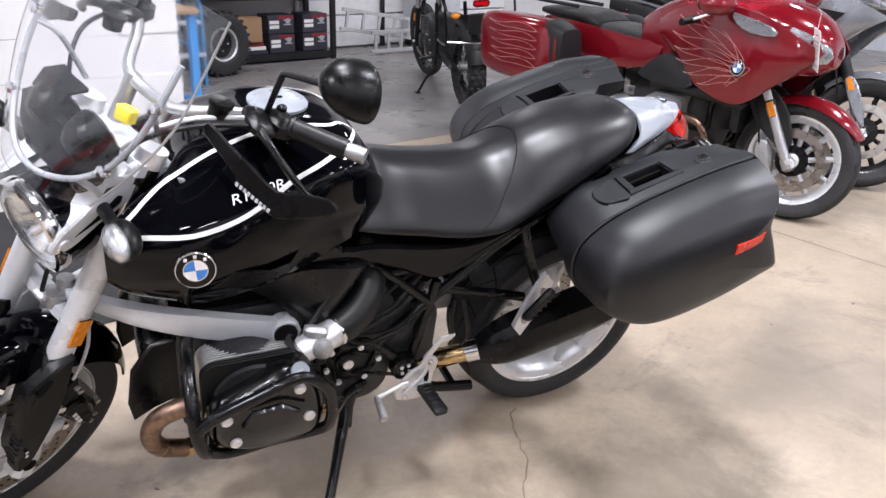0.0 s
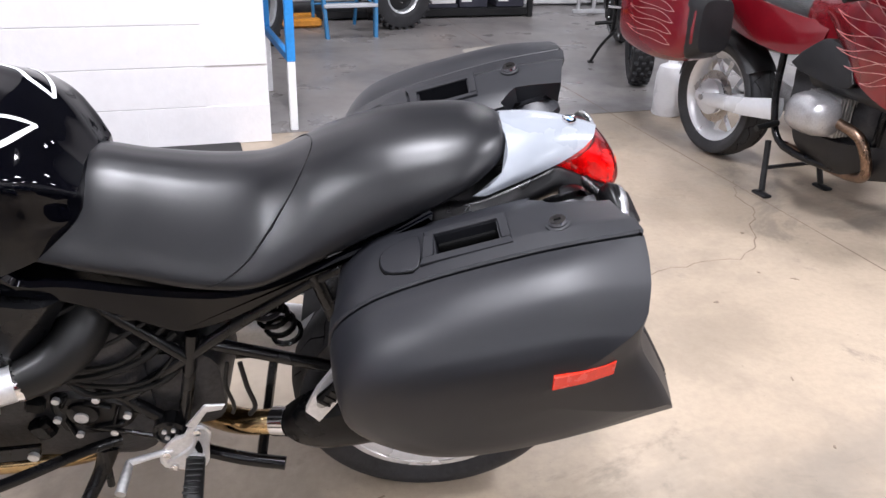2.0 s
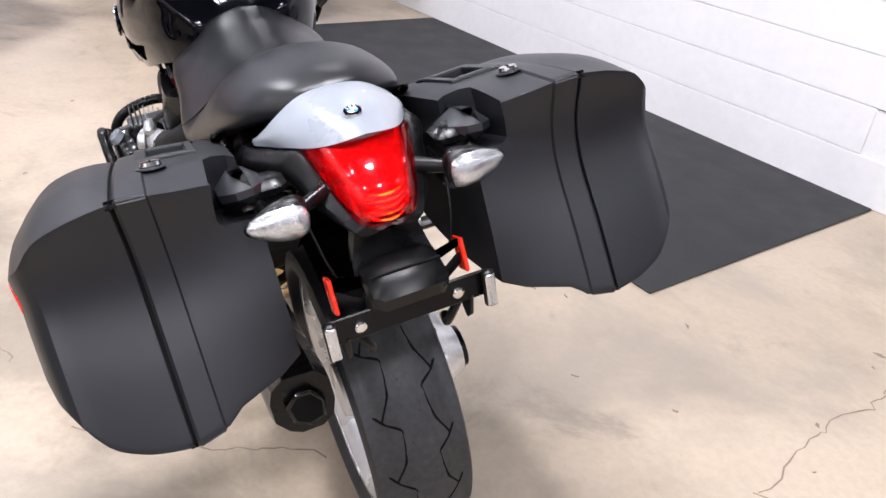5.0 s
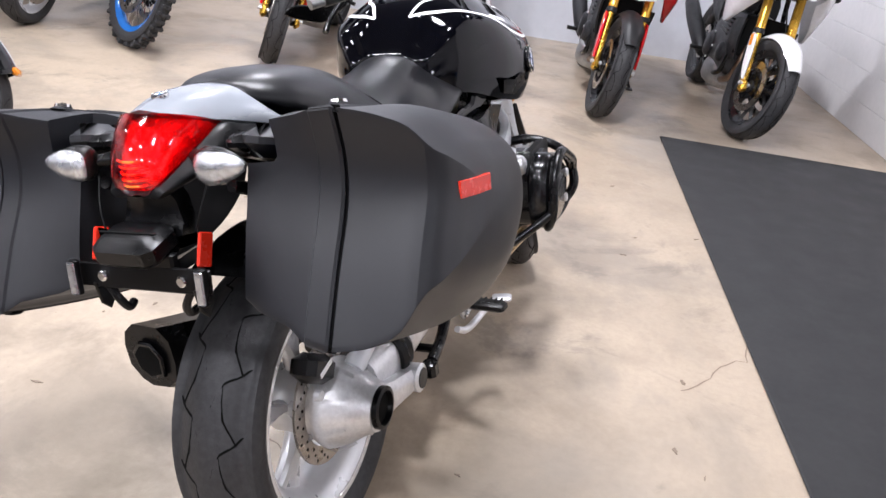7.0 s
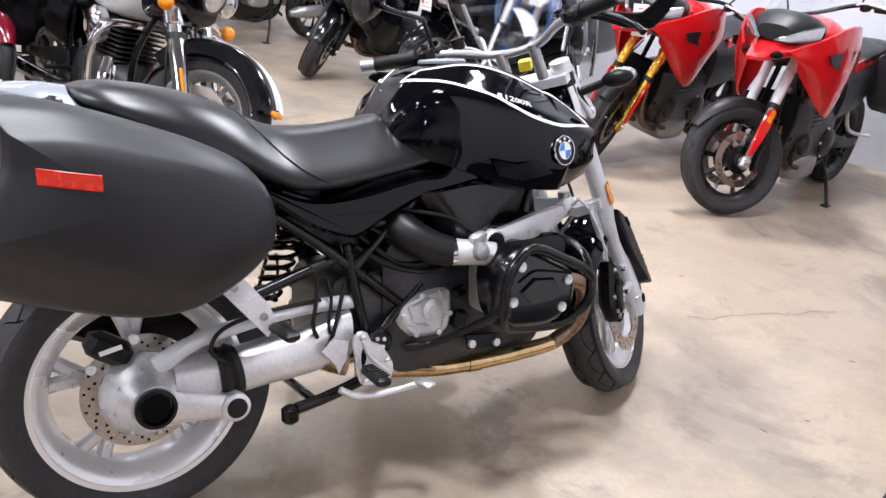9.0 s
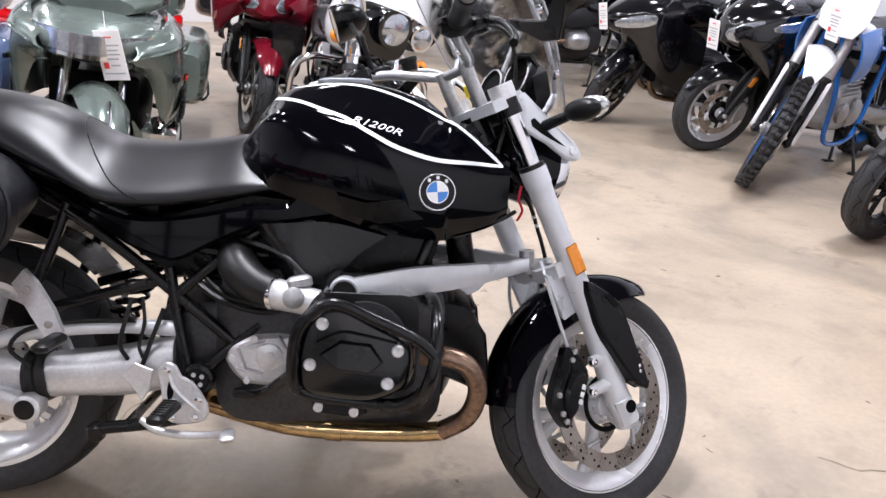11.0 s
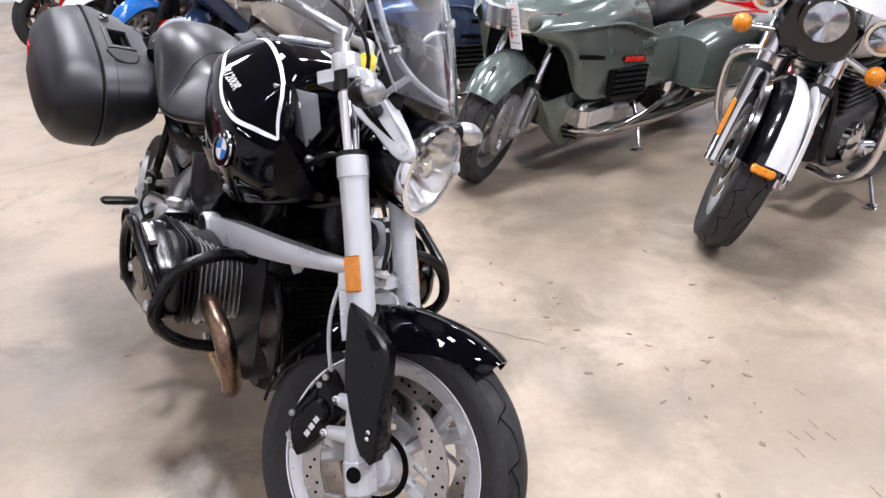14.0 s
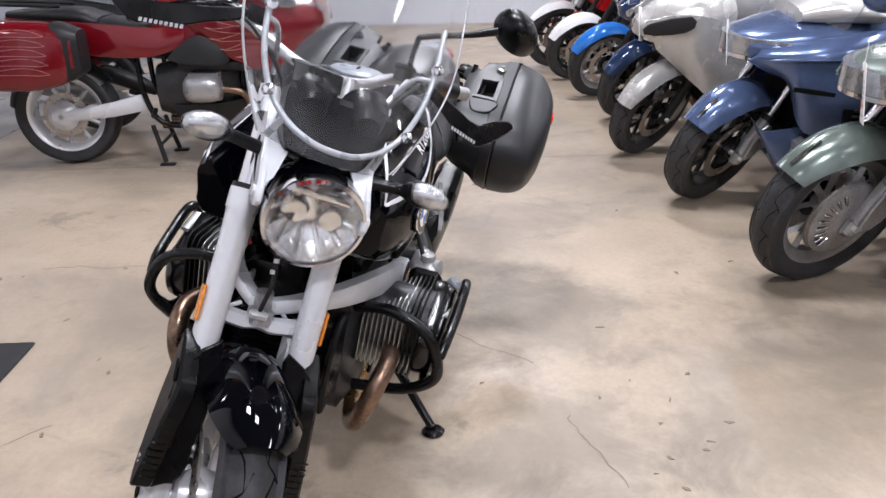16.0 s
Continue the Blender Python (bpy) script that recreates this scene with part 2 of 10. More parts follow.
        me.set_sharp_from_angle(angle=radians(sharp))
        me.update()
        return me


def part(name, shape, material, parent, label="", sharp=38):
    """Links one shape as one mesh object under a thing or a part."""
    ob = new(name, shape.mesh(name, material, sharp))
    ob.parent = parent
    if label:
        ob["label"] = label
    return ob


def thing(name, label, category, m=None, group="", kind=""):
    ob = new(name)
    ob.empty_display_size = 0.1
    if m is not None:
        ob.matrix_basis = m
    return tagged(ob, label, category, group, kind)


def solo(name, shape, material, label, category="", group="", kind="", m=None, sharp=38):
    ob = new(name, shape.mesh(name, material, sharp))
    if m is not None:
        ob.matrix_basis = m
    return tagged(ob, label, category, group, kind)


def letters(body, size, depth, m, name, material, parent, slant=0.0, width=1.0):
    """Raised characters in the built-in font, laid out by the matrix m."""
    cu = bpy.data.curves.new(name, "FONT")
    cu.body, cu.size, cu.extrude, cu.shear = body, size, depth, slant
    cu.align_x, cu.align_y, cu.resolution_u = "CENTER", "CENTER", 2
    tmp = bpy.data.objects.new(name, cu)
    scene.collection.objects.link(tmp)
    dg = bpy.context.evaluated_depsgraph_get()
    me = bpy.data.meshes.new_from_object(tmp.evaluated_get(dg))
    bpy.data.objects.remove(tmp)
    co = np.array([v.co for v in me.vertices])
    mid = (co.min(0) + co.max(0)) / 2
    me.transform(m @ Matrix.Diagonal((width, 1, 1, 1)) @ Matrix.Translation(-Vector(mid)))
    me.materials.clear()
    me.materials.append(material)
    ob = new(name, me)
    ob.parent = parent
    return ob


def xz(y):
    return lambda a, b, h: (a, y + h, b)

# ---- the hall ----
# floor marks plus painted shade under and beside the bikes: x, y, radius, depth
STAINS_SHADE = ((-0.04, 0.66, 0.55, 0.55), (0.75, 0.72, 0.50, 0.6), (0.5, 1.4, 0.7, 0.35), (1.55, 1.25, 0.8, 0.4), (0.62, 0.05, 0.55, 0.4), (0.3, -0.25, 0.4, 0.2), (-0.7, 0.35, 0.5, 0.3), (1.3, 2.9, 0.9, 0.4), (-0.9, -0.6, 0.45, 0.3), (0.1, 1.75, 0.6, 0.5), (-0.25, 1.45, 0.4, 0.45), (1.0, 2.0, 0.6, 0.4), (-0.15, 0.75, 0.25, 0.4), (0.97, 0.70, 0.14, 0.5))


def concrete(name, base, warm, gloss, stains_shade=()):
    m = bpy.data.materials.new(name)
    m.use_nodes = True
    t = m.node_tree
    b = t.nodes["Principled BSDF"]
    geo = t.nodes.new("ShaderNodeNewGeometry")

    def noise_at(scale, detail, rough=0.55, dist=0.0):
        n = t.nodes.new("ShaderNodeTexNoise")
        n.inputs["Scale"].default_value, n.inputs["Detail"].default_value, n.inputs["Roughness"].default_value = scale, detail, rough
        n.inputs["Distortion"].default_value = dist
        t.links.new(geo.outputs["Position"], n.inputs["Vector"])
        return n.outputs["Fac"]

    def span(fac, lo, hi, a=0.0, c=1.0):
        r = t.nodes.new("ShaderNodeMapRange")
        r.interpolation_type = "SMOOTHSTEP"
        for k, v in zip(("From Min", "From Max", "To Min", "To Max"), (lo, hi, a, c)):
            r.inputs[k].default_value = v
        t.links.new(fac, r.inputs["Value"])
        return r.outputs["Result"]

    def blend(fac, a, c):
        mx = t.nodes.new("ShaderNodeMix")
        mx.data_type = "RGBA"
        t.links.new(fac, mx.inputs["Factor"])
        for sock, val in ((mx.inputs["A"], a), (mx.inputs["B"], c)):
            if isinstance(val, tuple):
                sock.default_value = (*val, 1)
            else:
                t.links.new(val, sock)
        return mx.outputs["Result"]

    cloud, blotch, grain = noise_at(0.55, 5, 0.6, 0.4), noise_at(2.3, 7, 0.62, 0.25), noise_at(42, 6, 0.7)
    col = blend(span(cloud, 0.36, 0.66), warm, base)
    col = blend(span(blotch, 0.50, 0.74, 0, 0.55), col, tuple(0.70 * c for c in base))
    col = blend(span(noise_at(5.2, 8, 0.7, 0.6), 0.62, 0.74, 0, 0.38), col, tuple(0.40 * c for c in base))
    col = blend(span(noise_at(17, 6, 0.75, 0.3), 0.68, 0.76, 0, 0.35), col, tuple(0.35 * c for c in base))
    col = blend(span(grain, 0.35, 0.7, 0, 0.22), col, tuple(0.62 * c for c in base))
    col = blend(span(noise_at(0.85, 6, 0.65, 0.4), 0.47, 0.66, 0, 0.68), col, (base[0] * 0.62, base[1] * 0.66, base[2] * 0.72))
    col = blend(span(noise_at(1.6, 9, 0.72, 0.7), 0.56, 0.66, 0, 0.5), col, (base[0] * 0.42, base[1] * 0.45, base[2] * 0.50))
    col = blend(span(noise_at(70, 3, 0.6), 0.70, 0.78, 0, 0.6), col, tuple(0.22 * c for c in base))
    ragged = noise_at(3.1, 8, 0.68, 0.4)
    for sx, sy, sr, deep in stains_shade:  # old oil and tyre marks, and shade painted near the bikes, ragged at the rim
        near = t.nodes.new("ShaderNodeVectorMath")
        near.operation = "DISTANCE"
        near.inputs[1].default_value = (sx, sy, 0)
        t.links.new(geo.outputs["Position"], near.inputs[0])
        edge = t.nodes.new("ShaderNodeMath")
        edge.operation = "MULTIPLY_ADD"
        edge.inputs[1].default_value = 2.4 * sr
        t.links.new(ragged, edge.inputs[0])
        t.links.new(near.outputs["Value"], edge.inputs[2])
        col = blend(span(edge.outputs[0], 1.35 * sr, 2.15 * sr, deep, 0.0), col, (base[0] * 0.44, base[1] * 0.45, base[2] * 0.46))
    t.links.new(col, b.inputs["Base Color"])
    t.links.new(span(blotch, 0.3, 0.75, gloss, gloss + 0.26), b.inputs["Roughness"])
    bp = t.nodes.new("ShaderNodeBump")
    bp.inputs["Strength"].default_value, bp.inputs["Distance"].default_value = 0.10, 0.004
    t.links.new(grain, bp.inputs["Height"])
    t.links.new(bp.outputs["Normal"], b.inputs["Normal"])
    return m


FLOORM = concrete("sealed_concrete", (0.375, 0.303, 0.228), (0.465, 0.378, 0.285), 0.29, STAINS_SHADE)
FLOORG = concrete("grey_concrete", (0.23, 0.21, 0.20), (0.28, 0.265, 0.255), 0.24)
WALLM = mat("white_block_paint", (0.72, 0.705, 0.71), 0.6, 0, 0.04, 3, 0.5, 60)
WALLG = mat("grey_white_wall", (0.60, 0.62, 0.67), 0.55, 0, 0.05, 2, 0.2, 80)
CEILM = mat("dark_deck", (0.14, 0.14, 0.145), 0.7, 0, 0.1, 2)
CRACK = mat("crack_dirt", (0.22, 0.17, 0.13), 0.9)
MATM = mat("rubber_mat", (0.016, 0.016, 0.017), 0.75, 0, 0.22, 6, 0.5, 300)
GREYP = mat("grey_powder_coat", (0.55, 0.56, 0.58), 0.4)
BLUEP = mat("blue_tape", (0.02, 0.25, 0.66), 0.45)


def slab(name, u0, u1, v0, v1, z0, z1, material, label, kind="structure"):
    s = Shape().box(((u0 + u1) / 2, (v0 + v1) / 2, (z0 + z1) / 2), (u1 - u0, v1 - v0, z1 - z0))
    return solo(name, s, material, label, "", "", kind, bpose(0, 0))


U0, U1, V0, V1, JOINT = -9.5, 6.05, -6.75, 8.85, -2.70
slab("floor", U0, U1, JOINT, V1, -0.2, 0.0, FLOORM, "warm beige sealed concrete floor, stained and cracked, with painted shade near the motorcycles")
slab("floor_workshop", U0, U1, V0, JOINT - 0.004, -0.2, 0.0, FLOORG, "grey worn concrete floor of the workshop bay")
slab("ceiling", U0 - 0.2, U1 + 0.2, V0 - 0.2, V1 + 0.2, CEIL, CEIL + 0.1, CEILM, "painted roof deck over the hall")
slab("wall_east", U1, U1 + 0.2, V0 - 0.2, V1 + 0.2, -0.2, CEIL, WALLG, "pale grey painted wall behind the parked motorcycles")
slab("wall_west", U0 - 0.2, U0, V0 - 0.2, V1 + 0.2, -0.2, CEIL, WALLG, "pale grey painted wall at the far end")
slab("wall_north", U0, U1, V1, V1 + 0.2, -0.2, CEIL, WALLM, "white painted wall at the end of the aisle")
slab("wall_south", U0, U1, V0 - 0.2, V0, -0.2, CEIL, WALLM, "white panelled back wall of the workshop bay")

# the white block wall beside the motorcycle, built of courses of blocks
core = slab("wall_block", 0.085, U1, -2.775, -2.585, 0.0, CEIL, WALLM, "white painted concrete block wall with faint courses")
bm_block = Shape().grid([[(x, y, z) for y, z in ((-0.006, -0.099), (0.0035, -0.099), (0.006, -0.0965), (0.006, 0.0965), (0.0035, 0.099), (-0.006, 0.099))] for x in (-0.2998, 0.2998)]).mesh("block", WALLM)
for row in range(9):
    for k in range(10):
        u = 0.085 + 0.30 + k * 0.60 - (0.30 if row % 2 else 0.0)
        if u - 0.30 < 0.05 or u > 5.7:
            continue
        ob = new("block", bm_block)
        ob.parent = core
        ob.location = (u, -2.582, 0.10 + row * 0.20)

# joints and cracks in the slab
def ribbon(pts, w, z=0.0012):
    p = np.array(pts, float)
    d = np.gradient(p, axis=0)
    d /= np.linalg.norm(d, axis=1)[:, None] + 1e-9
    nrm = np.stack([-d[:, 1], d[:, 0]], 1)
    rng = np.random.RandomState(len(p))
    ww = w * rng.uniform(0.45, 1.2, len(p))[:, None]
    a, b = p + nrm * ww / 2, p - nrm * ww / 2
    r = [np.c_[a, np.full(len(p), z)], np.c_[b, np.full(len(p), z)]]
    return Shape().grid(r, False)


def wander(a, b, n, amp, seed):
    rng = np.random.RandomState(seed)
    t = np.linspace(0, 1, n)[:, None]
    p = np.array(a) * (1 - t) + np.array(b) * t
    off = np.cumsum(rng.normal(0, amp, (n, 2)), 0)
    off -= t * off[-1]
    return p + off


cracks = Shape()
CRACKS = [((-0.31, -0.77), (-0.10, -1.45), 26, 0.012, 1), ((-0.31, -0.77), (-0.62, -0.55), 16, 0.010, 2), ((-0.31, -0.77), (-1.35, -1.15), 30, 0.013, 3),
          ((-1.35, -1.15), (-1.6, -1.9), 20, 0.012, 4), ((0.10, 0.12), (0.36, 0.62), 24, 0.008, 5),
          ((0.9, 3.0), (1.9, 3.3), 24, 0.014, 8), ((2.15, 0.25), (2.9, 0.05), 24, 0.01, 9),
          ((0.9, -0.7), (1.5, -1.0), 20, 0.01, 10), ((0.62, 0.75), (0.93, 0.90), 14, 0.008, 11)]
for a, b, n, amp, seed in CRACKS:
    q = ribbon(wander(a, b, n, amp, seed), 0.0045)
    cracks.add(q.v, q.f)
solo("floor_cracks", cracks, CRACK, "fine dark cracks wandering over the concrete floor", "crack", "", "stuff")
joints = Shape()
for a, b in (((U0, JOINT - 0.002), (U1, JOINT - 0.002)), ((-1.95, JOINT), (-1.95, V1)), ((-1.95, V0), (-1.95, JOINT)), ((U0, -4.7), (U1, -4.7)), ((-4.5, V0), (-4.5, JOINT))):
    pa, pb = bld(*a), bld(*b)
    t = np.linspace(0, 1, 60)[:, None]
    q = ribbon(np.array(pa)[None, :2] * (1 - t) + np.array(pb)[None, :2] * t, 0.007, 0.0016)
    joints.add(q.v, q.f)
solo("floor_joints", joints, CRACK, "straight dark saw-cut joints in the concrete floor", "joint", "", "stuff")
# flecks of paint and dirt chips on the floor
rng = np.random.RandomState(5)
chips = Shape()
for x, y in [(0.51, 1.03), (0.79, 1.01), (1.23, 1.11), (1.27, 1.24), (0.91, 1.04), (0.42, 0.92), (0.53, 0.83), (0.64, 0.99), (0.08, 0.83), (1.61, 1.05), (-0.4, -1.0), (-1.05, 0.0), (0.55, -0.78), (0.62, -0.70), (1.85, 1.87), (1.91, 1.30), (0.86, 0.97), (0.97, 0.93), (1.02, 1.16), (1.12, 0.90), (0.70, 1.12), (0.60, 1.18), (1.38, 1.28), (1.45, 1.02), (1.52, 1.16), (1.34, 0.98), (0.35, 1.10), (1.18, 1.36), (1.674, 0.806), (1.839, 0.923), (1.732, 0.724), (1.134, 1.013), (1.362, 1.151), (1.482, 1.183), (1.331, 1.343), (1.897, 1.289), (0.267, -0.218), (1.261, 1.236)] + [tuple(rng.uniform((-1.5, -1.6), (2.6, 1.8))) for _ in range(46)]:
    r = rng.uniform(0.004, 0.014)
    a = np.sort(rng.uniform(0, 2 * np.pi, 8))
    rad = r * rng.uniform(0.4, 1.2, 8)
    st = rng.uniform(0, np.pi)
    px, py = rad * np.cos(a) * 1.6, rad * np.sin(a) * 0.7
    ring = np.stack([x + px * np.cos(st) - py * np.sin(st), y + px * np.sin(st) + py * np.cos(st), np.full(8, 0.0)], 1)
    top = ring * 1.0
    top[:, 2] = 0.0018
    chips.grid([ring, top], True, (False, True))
# short slanting scrapes in the sealer
for k, (x, y) in enumerate(((1.628, 1.147), (1.681, 1.100), (1.626, 1.232), (1.683, 1.224), (1.652, 1.180), (1.864, 1.125), (1.515, 1.330))):
    t = np.linspace(-1, 1, 5)[:, None]
    q = ribbon(np.array((x, y)) + t * np.array((0.020, -0.004 - 0.002 * (k % 3))), 0.0050, 0.0017)
    chips.add(q.v, q.f)
solo("floor_chips", chips, CRACK, "scattered dark chips and specks on the concrete", "debris", "", "stuff")

# black rubber mat along the block wall
mat_s = Shape().box((0, 0, 0.005), (3.17, 1.43, 0.010), 0.004)
solo("floor_mat", mat_s, MATM, "long black rubber mat lying along the white block wall", "mat", m=bpose(0.246 + 1.585, -1.137 - 0.715, 0.0))

# lamp panels under the roof
panel = thing("ceiling_light", "square white light panel hung under the roof deck", "lamp", bpose(LAMPS[0][0], LAMPS[0][1], CEIL - 0.15), "ceiling lights")
part("housing", Shape().box((0, 0, 0.05), (0.72, 0.72, 0.08), 0.01), GREYP, panel)
for x in (0.2, -0.2):
    part("hanger", Shape().tube([(x, 0, 0.09), (x, 0, 0.15)], 0.008), GREYP, panel)
for u, v in LAMPS[1:]:
    copy_thing(panel, bpose(u, v, CEIL - 0.15))

# ---- the black roadster ----
LEANED = pose(0, 0, 0, -LEAN, 0, 0)
bike = thing("motorcycle", "black roadster motorcycle leaning on its side stand on the concrete", "motorcycle", LEANED)

RAKE, STEER = radians(26.0), radians(31.0)
AX = Vector((1.166, 0, 0.796))
DOWN = Vector((math.sin(RAKE), 0, -math.cos(RAKE)))
FWD = Vector((math.cos(RAKE), 0, math.sin(RAKE)))
STEERED = Matrix.Translation(AX) @ Matrix.Rotation(STEER, 4, -DOWN) @ Matrix.Translation(-AX)


def fk(s, e=0.0, y=0.0):
    """A place on the front end: s down the steering axis, e ahead of it, y to the left."""
    return tuple(AX + DOWN * s + FWD * e + Vector((0, y, 0)))


# -- wheels
def tyre(s, c, R, w, rim):
    prof = [(rim - 0.006, -w * 0.36), (rim + 0.012, -w * 0.43), (rim + (R - rim) * 0.45, -w * 0.5), (rim + (R - rim) * 0.75, -w * 0.46), (R - 0.022, -w * 0.36), (R - 0.007, -w * 0.2), (R, 0)]
    prof = prof + [(r, -h) for r, h in reversed(prof[:-1])]
    return s.lathe(smooth_line(prof, 3), c, (0, 1, 0), 64, caps=False)


def tread(c, R, w, n, side):
    """Grooves as near-black strips laid on the rubber: slanting lines from the shoulders that fork into six-sided
    blocks.
    """
    s = Shape()
    p = 2 * np.pi / n
    lines = [[(0.47, -0.10), (0.38, 0.08), (0.30, 0.24), (0.21, 0.33), (0.14, 0.40)], [(0.14, 0.40), (0.09, 0.52), (0.045, 0.72)], [(0.14, 0.40), (0.155, 0.65), (0.19, 0.90), (0.25, 1.08), (0.30, 1.24)]]
    for k in range(n):
        a0 = p * (k + (0.5 if side > 0 else 0))
        for line in lines:
            pts = []
            for f, da in smooth_line(line, 2):
                r = np.interp(f, [0, 0.2, 0.36, 0.46, 0.49], [R, R - 0.007, R - 0.022, R - 0.041, R - 0.052]) + 0.0007
                pts.append((r, a0 + da * p, side * w * f))
            for (r1, a1, h1), (r2, a2, h2) in zip(pts, pts[1:]):
                da, dh = (a2 - a1) * R, h2 - h1
                ln = math.hypot(da, dh) + 1e-9
                oa, oh = -dh / ln * 0.0022, da / ln * 0.0022
                q = [(r1, a1 - oa / R, h1 - oh), (r1, a1 + oa / R, h1 + oh), (r2, a2 + oa / R, h2 + oh), (r2, a2 - oa / R, h2 - oh)]
                s.add([(c[0] + r * math.cos(a), c[1] + h, c[2] + r * math.sin(a)) for r, a, h in q], [(0, 1, 2, 3)])
    return s


def rim_shape(c, rim, w):
    prof = [(rim + 0.010, -w / 2), (rim + 0.011, -w / 2 + 0.007), (rim - 0.012, -w / 2 + 0.014), (rim - 0.03, -w * 0.2), (rim - 0.033, 0), (rim - 0.03, w * 0.2), (rim - 0.012, w / 2 - 0.014), (rim + 0.011, w / 2 - 0.007), (rim + 0.010, w / 2),
            (rim - 0.006, w / 2), (rim - 0.022, w / 2 - 0.012), (rim - 0.042, w * 0.2), (rim - 0.044, 0), (rim - 0.042, -w * 0.2), (rim - 0.022, -w / 2 + 0.012), (rim - 0.006, -w / 2)]
    return Shape().lathe(prof, c, (0, 1, 0), 64, closed=True)


def spoke(c, a, r0, r1, hub_h, rim_h, split):
    s = Shape()
    for sg in (-1, 1):
        rings = []
        for f in np.linspace(0, 1, 8):
            r = r0 + (r1 - r0) * f
            ang = a + sg * split * max(0.0, f - 0.25) ** 0.8
            h = hub_h * (1 - f) + rim_h * f
            wd, th = 0.013 + 0.004 * f, 0.011 + 0.006 * (1 - f)
            u, t = V(math.cos(ang), 0, math.sin(ang)), V(-math.sin(ang), 0, math.cos(ang))
            base = V(*c) + u * r + V(0, h, 0)
            rings.append([base + t * wd * x + V(0, th * y, 0) for x, y in ((1, 0.4), (0.5, 1), (-0.5, 1), (-1, 0.4), (-1, -0.4), (-0.5, -1), (0.5, -1), (1, -0.4))])
        s.grid(rings)
    return s


def disc(c, ro, ri, y, th=0.005):
    return Shape().lathe([(ro, -th / 2), (ro, th / 2), (ri, th / 2), (ri, -th / 2)], (c[0], c[1] + y, c[2]), (0, 1, 0), 56, closed=True)


# drillings are dark plugs: the shade of each hole is painted, nothing is cut
def disc_holes(c, ro, ri, y, n, th=0.006):
    s = Shape()
    for k in range(n):
        a = 2 * np.pi * k / n
        r = ri + (ro - ri) * (0.28, 0.52, 0.76)[k % 3]
        s.lathe([(0.0033, -th / 2), (0.0033, th / 2)], (c[0] + r * math.cos(a), c[1] + y, c[2] + r * math.sin(a)), (0, 1, 0), 8)
    return s


def wheel(parent, name, c, R, w, rim, rw, m, nspoke, a0, hub_r, tn, discs, seed, split=0.23):
    wh = part(name, tyre(Shape(m), c, R, w, rim), RUBBER, parent, "worn black road tyre on a silver cast wheel")
    for side in (-1, 1):
        t = tread(c, R, w, tn, side)
        t.m = m
        part("tread_groove", t, SHADE_BLACK, wh)
    r = rim_shape(c, rim, rw)
    r.m = m
    rm = part("rim", r, RIMM, wh, "silver cast rim with polished lip")
    for sg in (1, -1):
        part("rim_lip", Shape(m).lathe([(rim + 0.0125, 0.0), (rim + 0.0125, 0.0035), (rim + 0.006, 0.005), (rim - 0.004, 0.0035), (rim - 0.006, 0.0)], (c[0], c[1] + sg * (rw / 2 - 0.0015), c[2]), (0, sg, 0), 64, closed=True), LIPM, rm, "bright polished rim lip")
    for k in range(nspoke):
        s = spoke(c, a0 + 2 * np.pi * k / nspoke, hub_r * 0.8, rim - 0.02, 0.0, 0.0, split)
        s.m = m
        part("spoke", s, RIMM, wh)
    part("hub", Shape(m).lathe([(0.02, -0.075), (hub_r * 0.75, -0.07), (hub_r, -0.03), (hub_r, 0.03), (hub_r * 0.75, 0.07), (0.02, 0.075)], c, (0, 1, 0), 32), RIMM, wh)
    for ro, ri, y in discs:
        d = disc(c, ro, ri, y)
        d.m = m
        part("brake_disc", d, STEEL, wh, "drilled steel brake disc")
        h = disc_holes(c, ro, ri, y, 54)
        h.m = m
        part("drilling", h, SHADE_BLACK, wh)
        for k in range(5):
            a = a0 + 2 * np.pi * (k + 0.5) / 5
            p = Shape(m).tube([(c[0] + (ri - 0.026) * math.cos(a + 0.25), c[1] + y, c[2] + (ri - 0.026) * math.sin(a + 0.25)), (c[0] + (ri + 0.006) * math.cos(a), c[1] + y, c[2] + (ri + 0.006) * math.sin(a))], 0.006, 8)
            part("disc_carrier", p, ALUD, wh)
    return wh


RC, RR = (0, 0, 0.303), 0.303
FC, FR = fk(0.581, 0.015), 0.287
wheel(bike, "rear_wheel", RC, RR, 0.172, 0.219, 0.135, None, 5, 0.35, 0.07, 16, [(0.124, 0.088, -0.062)], 1)
front = wheel(bike, "front_wheel", FC, FR, 0.118, 0.216, 0.085, STEERED, 5, 0.9, 0.055, 18, [(0.160, 0.118, -0.066), (0.160, 0.118, 0.066)], 2)

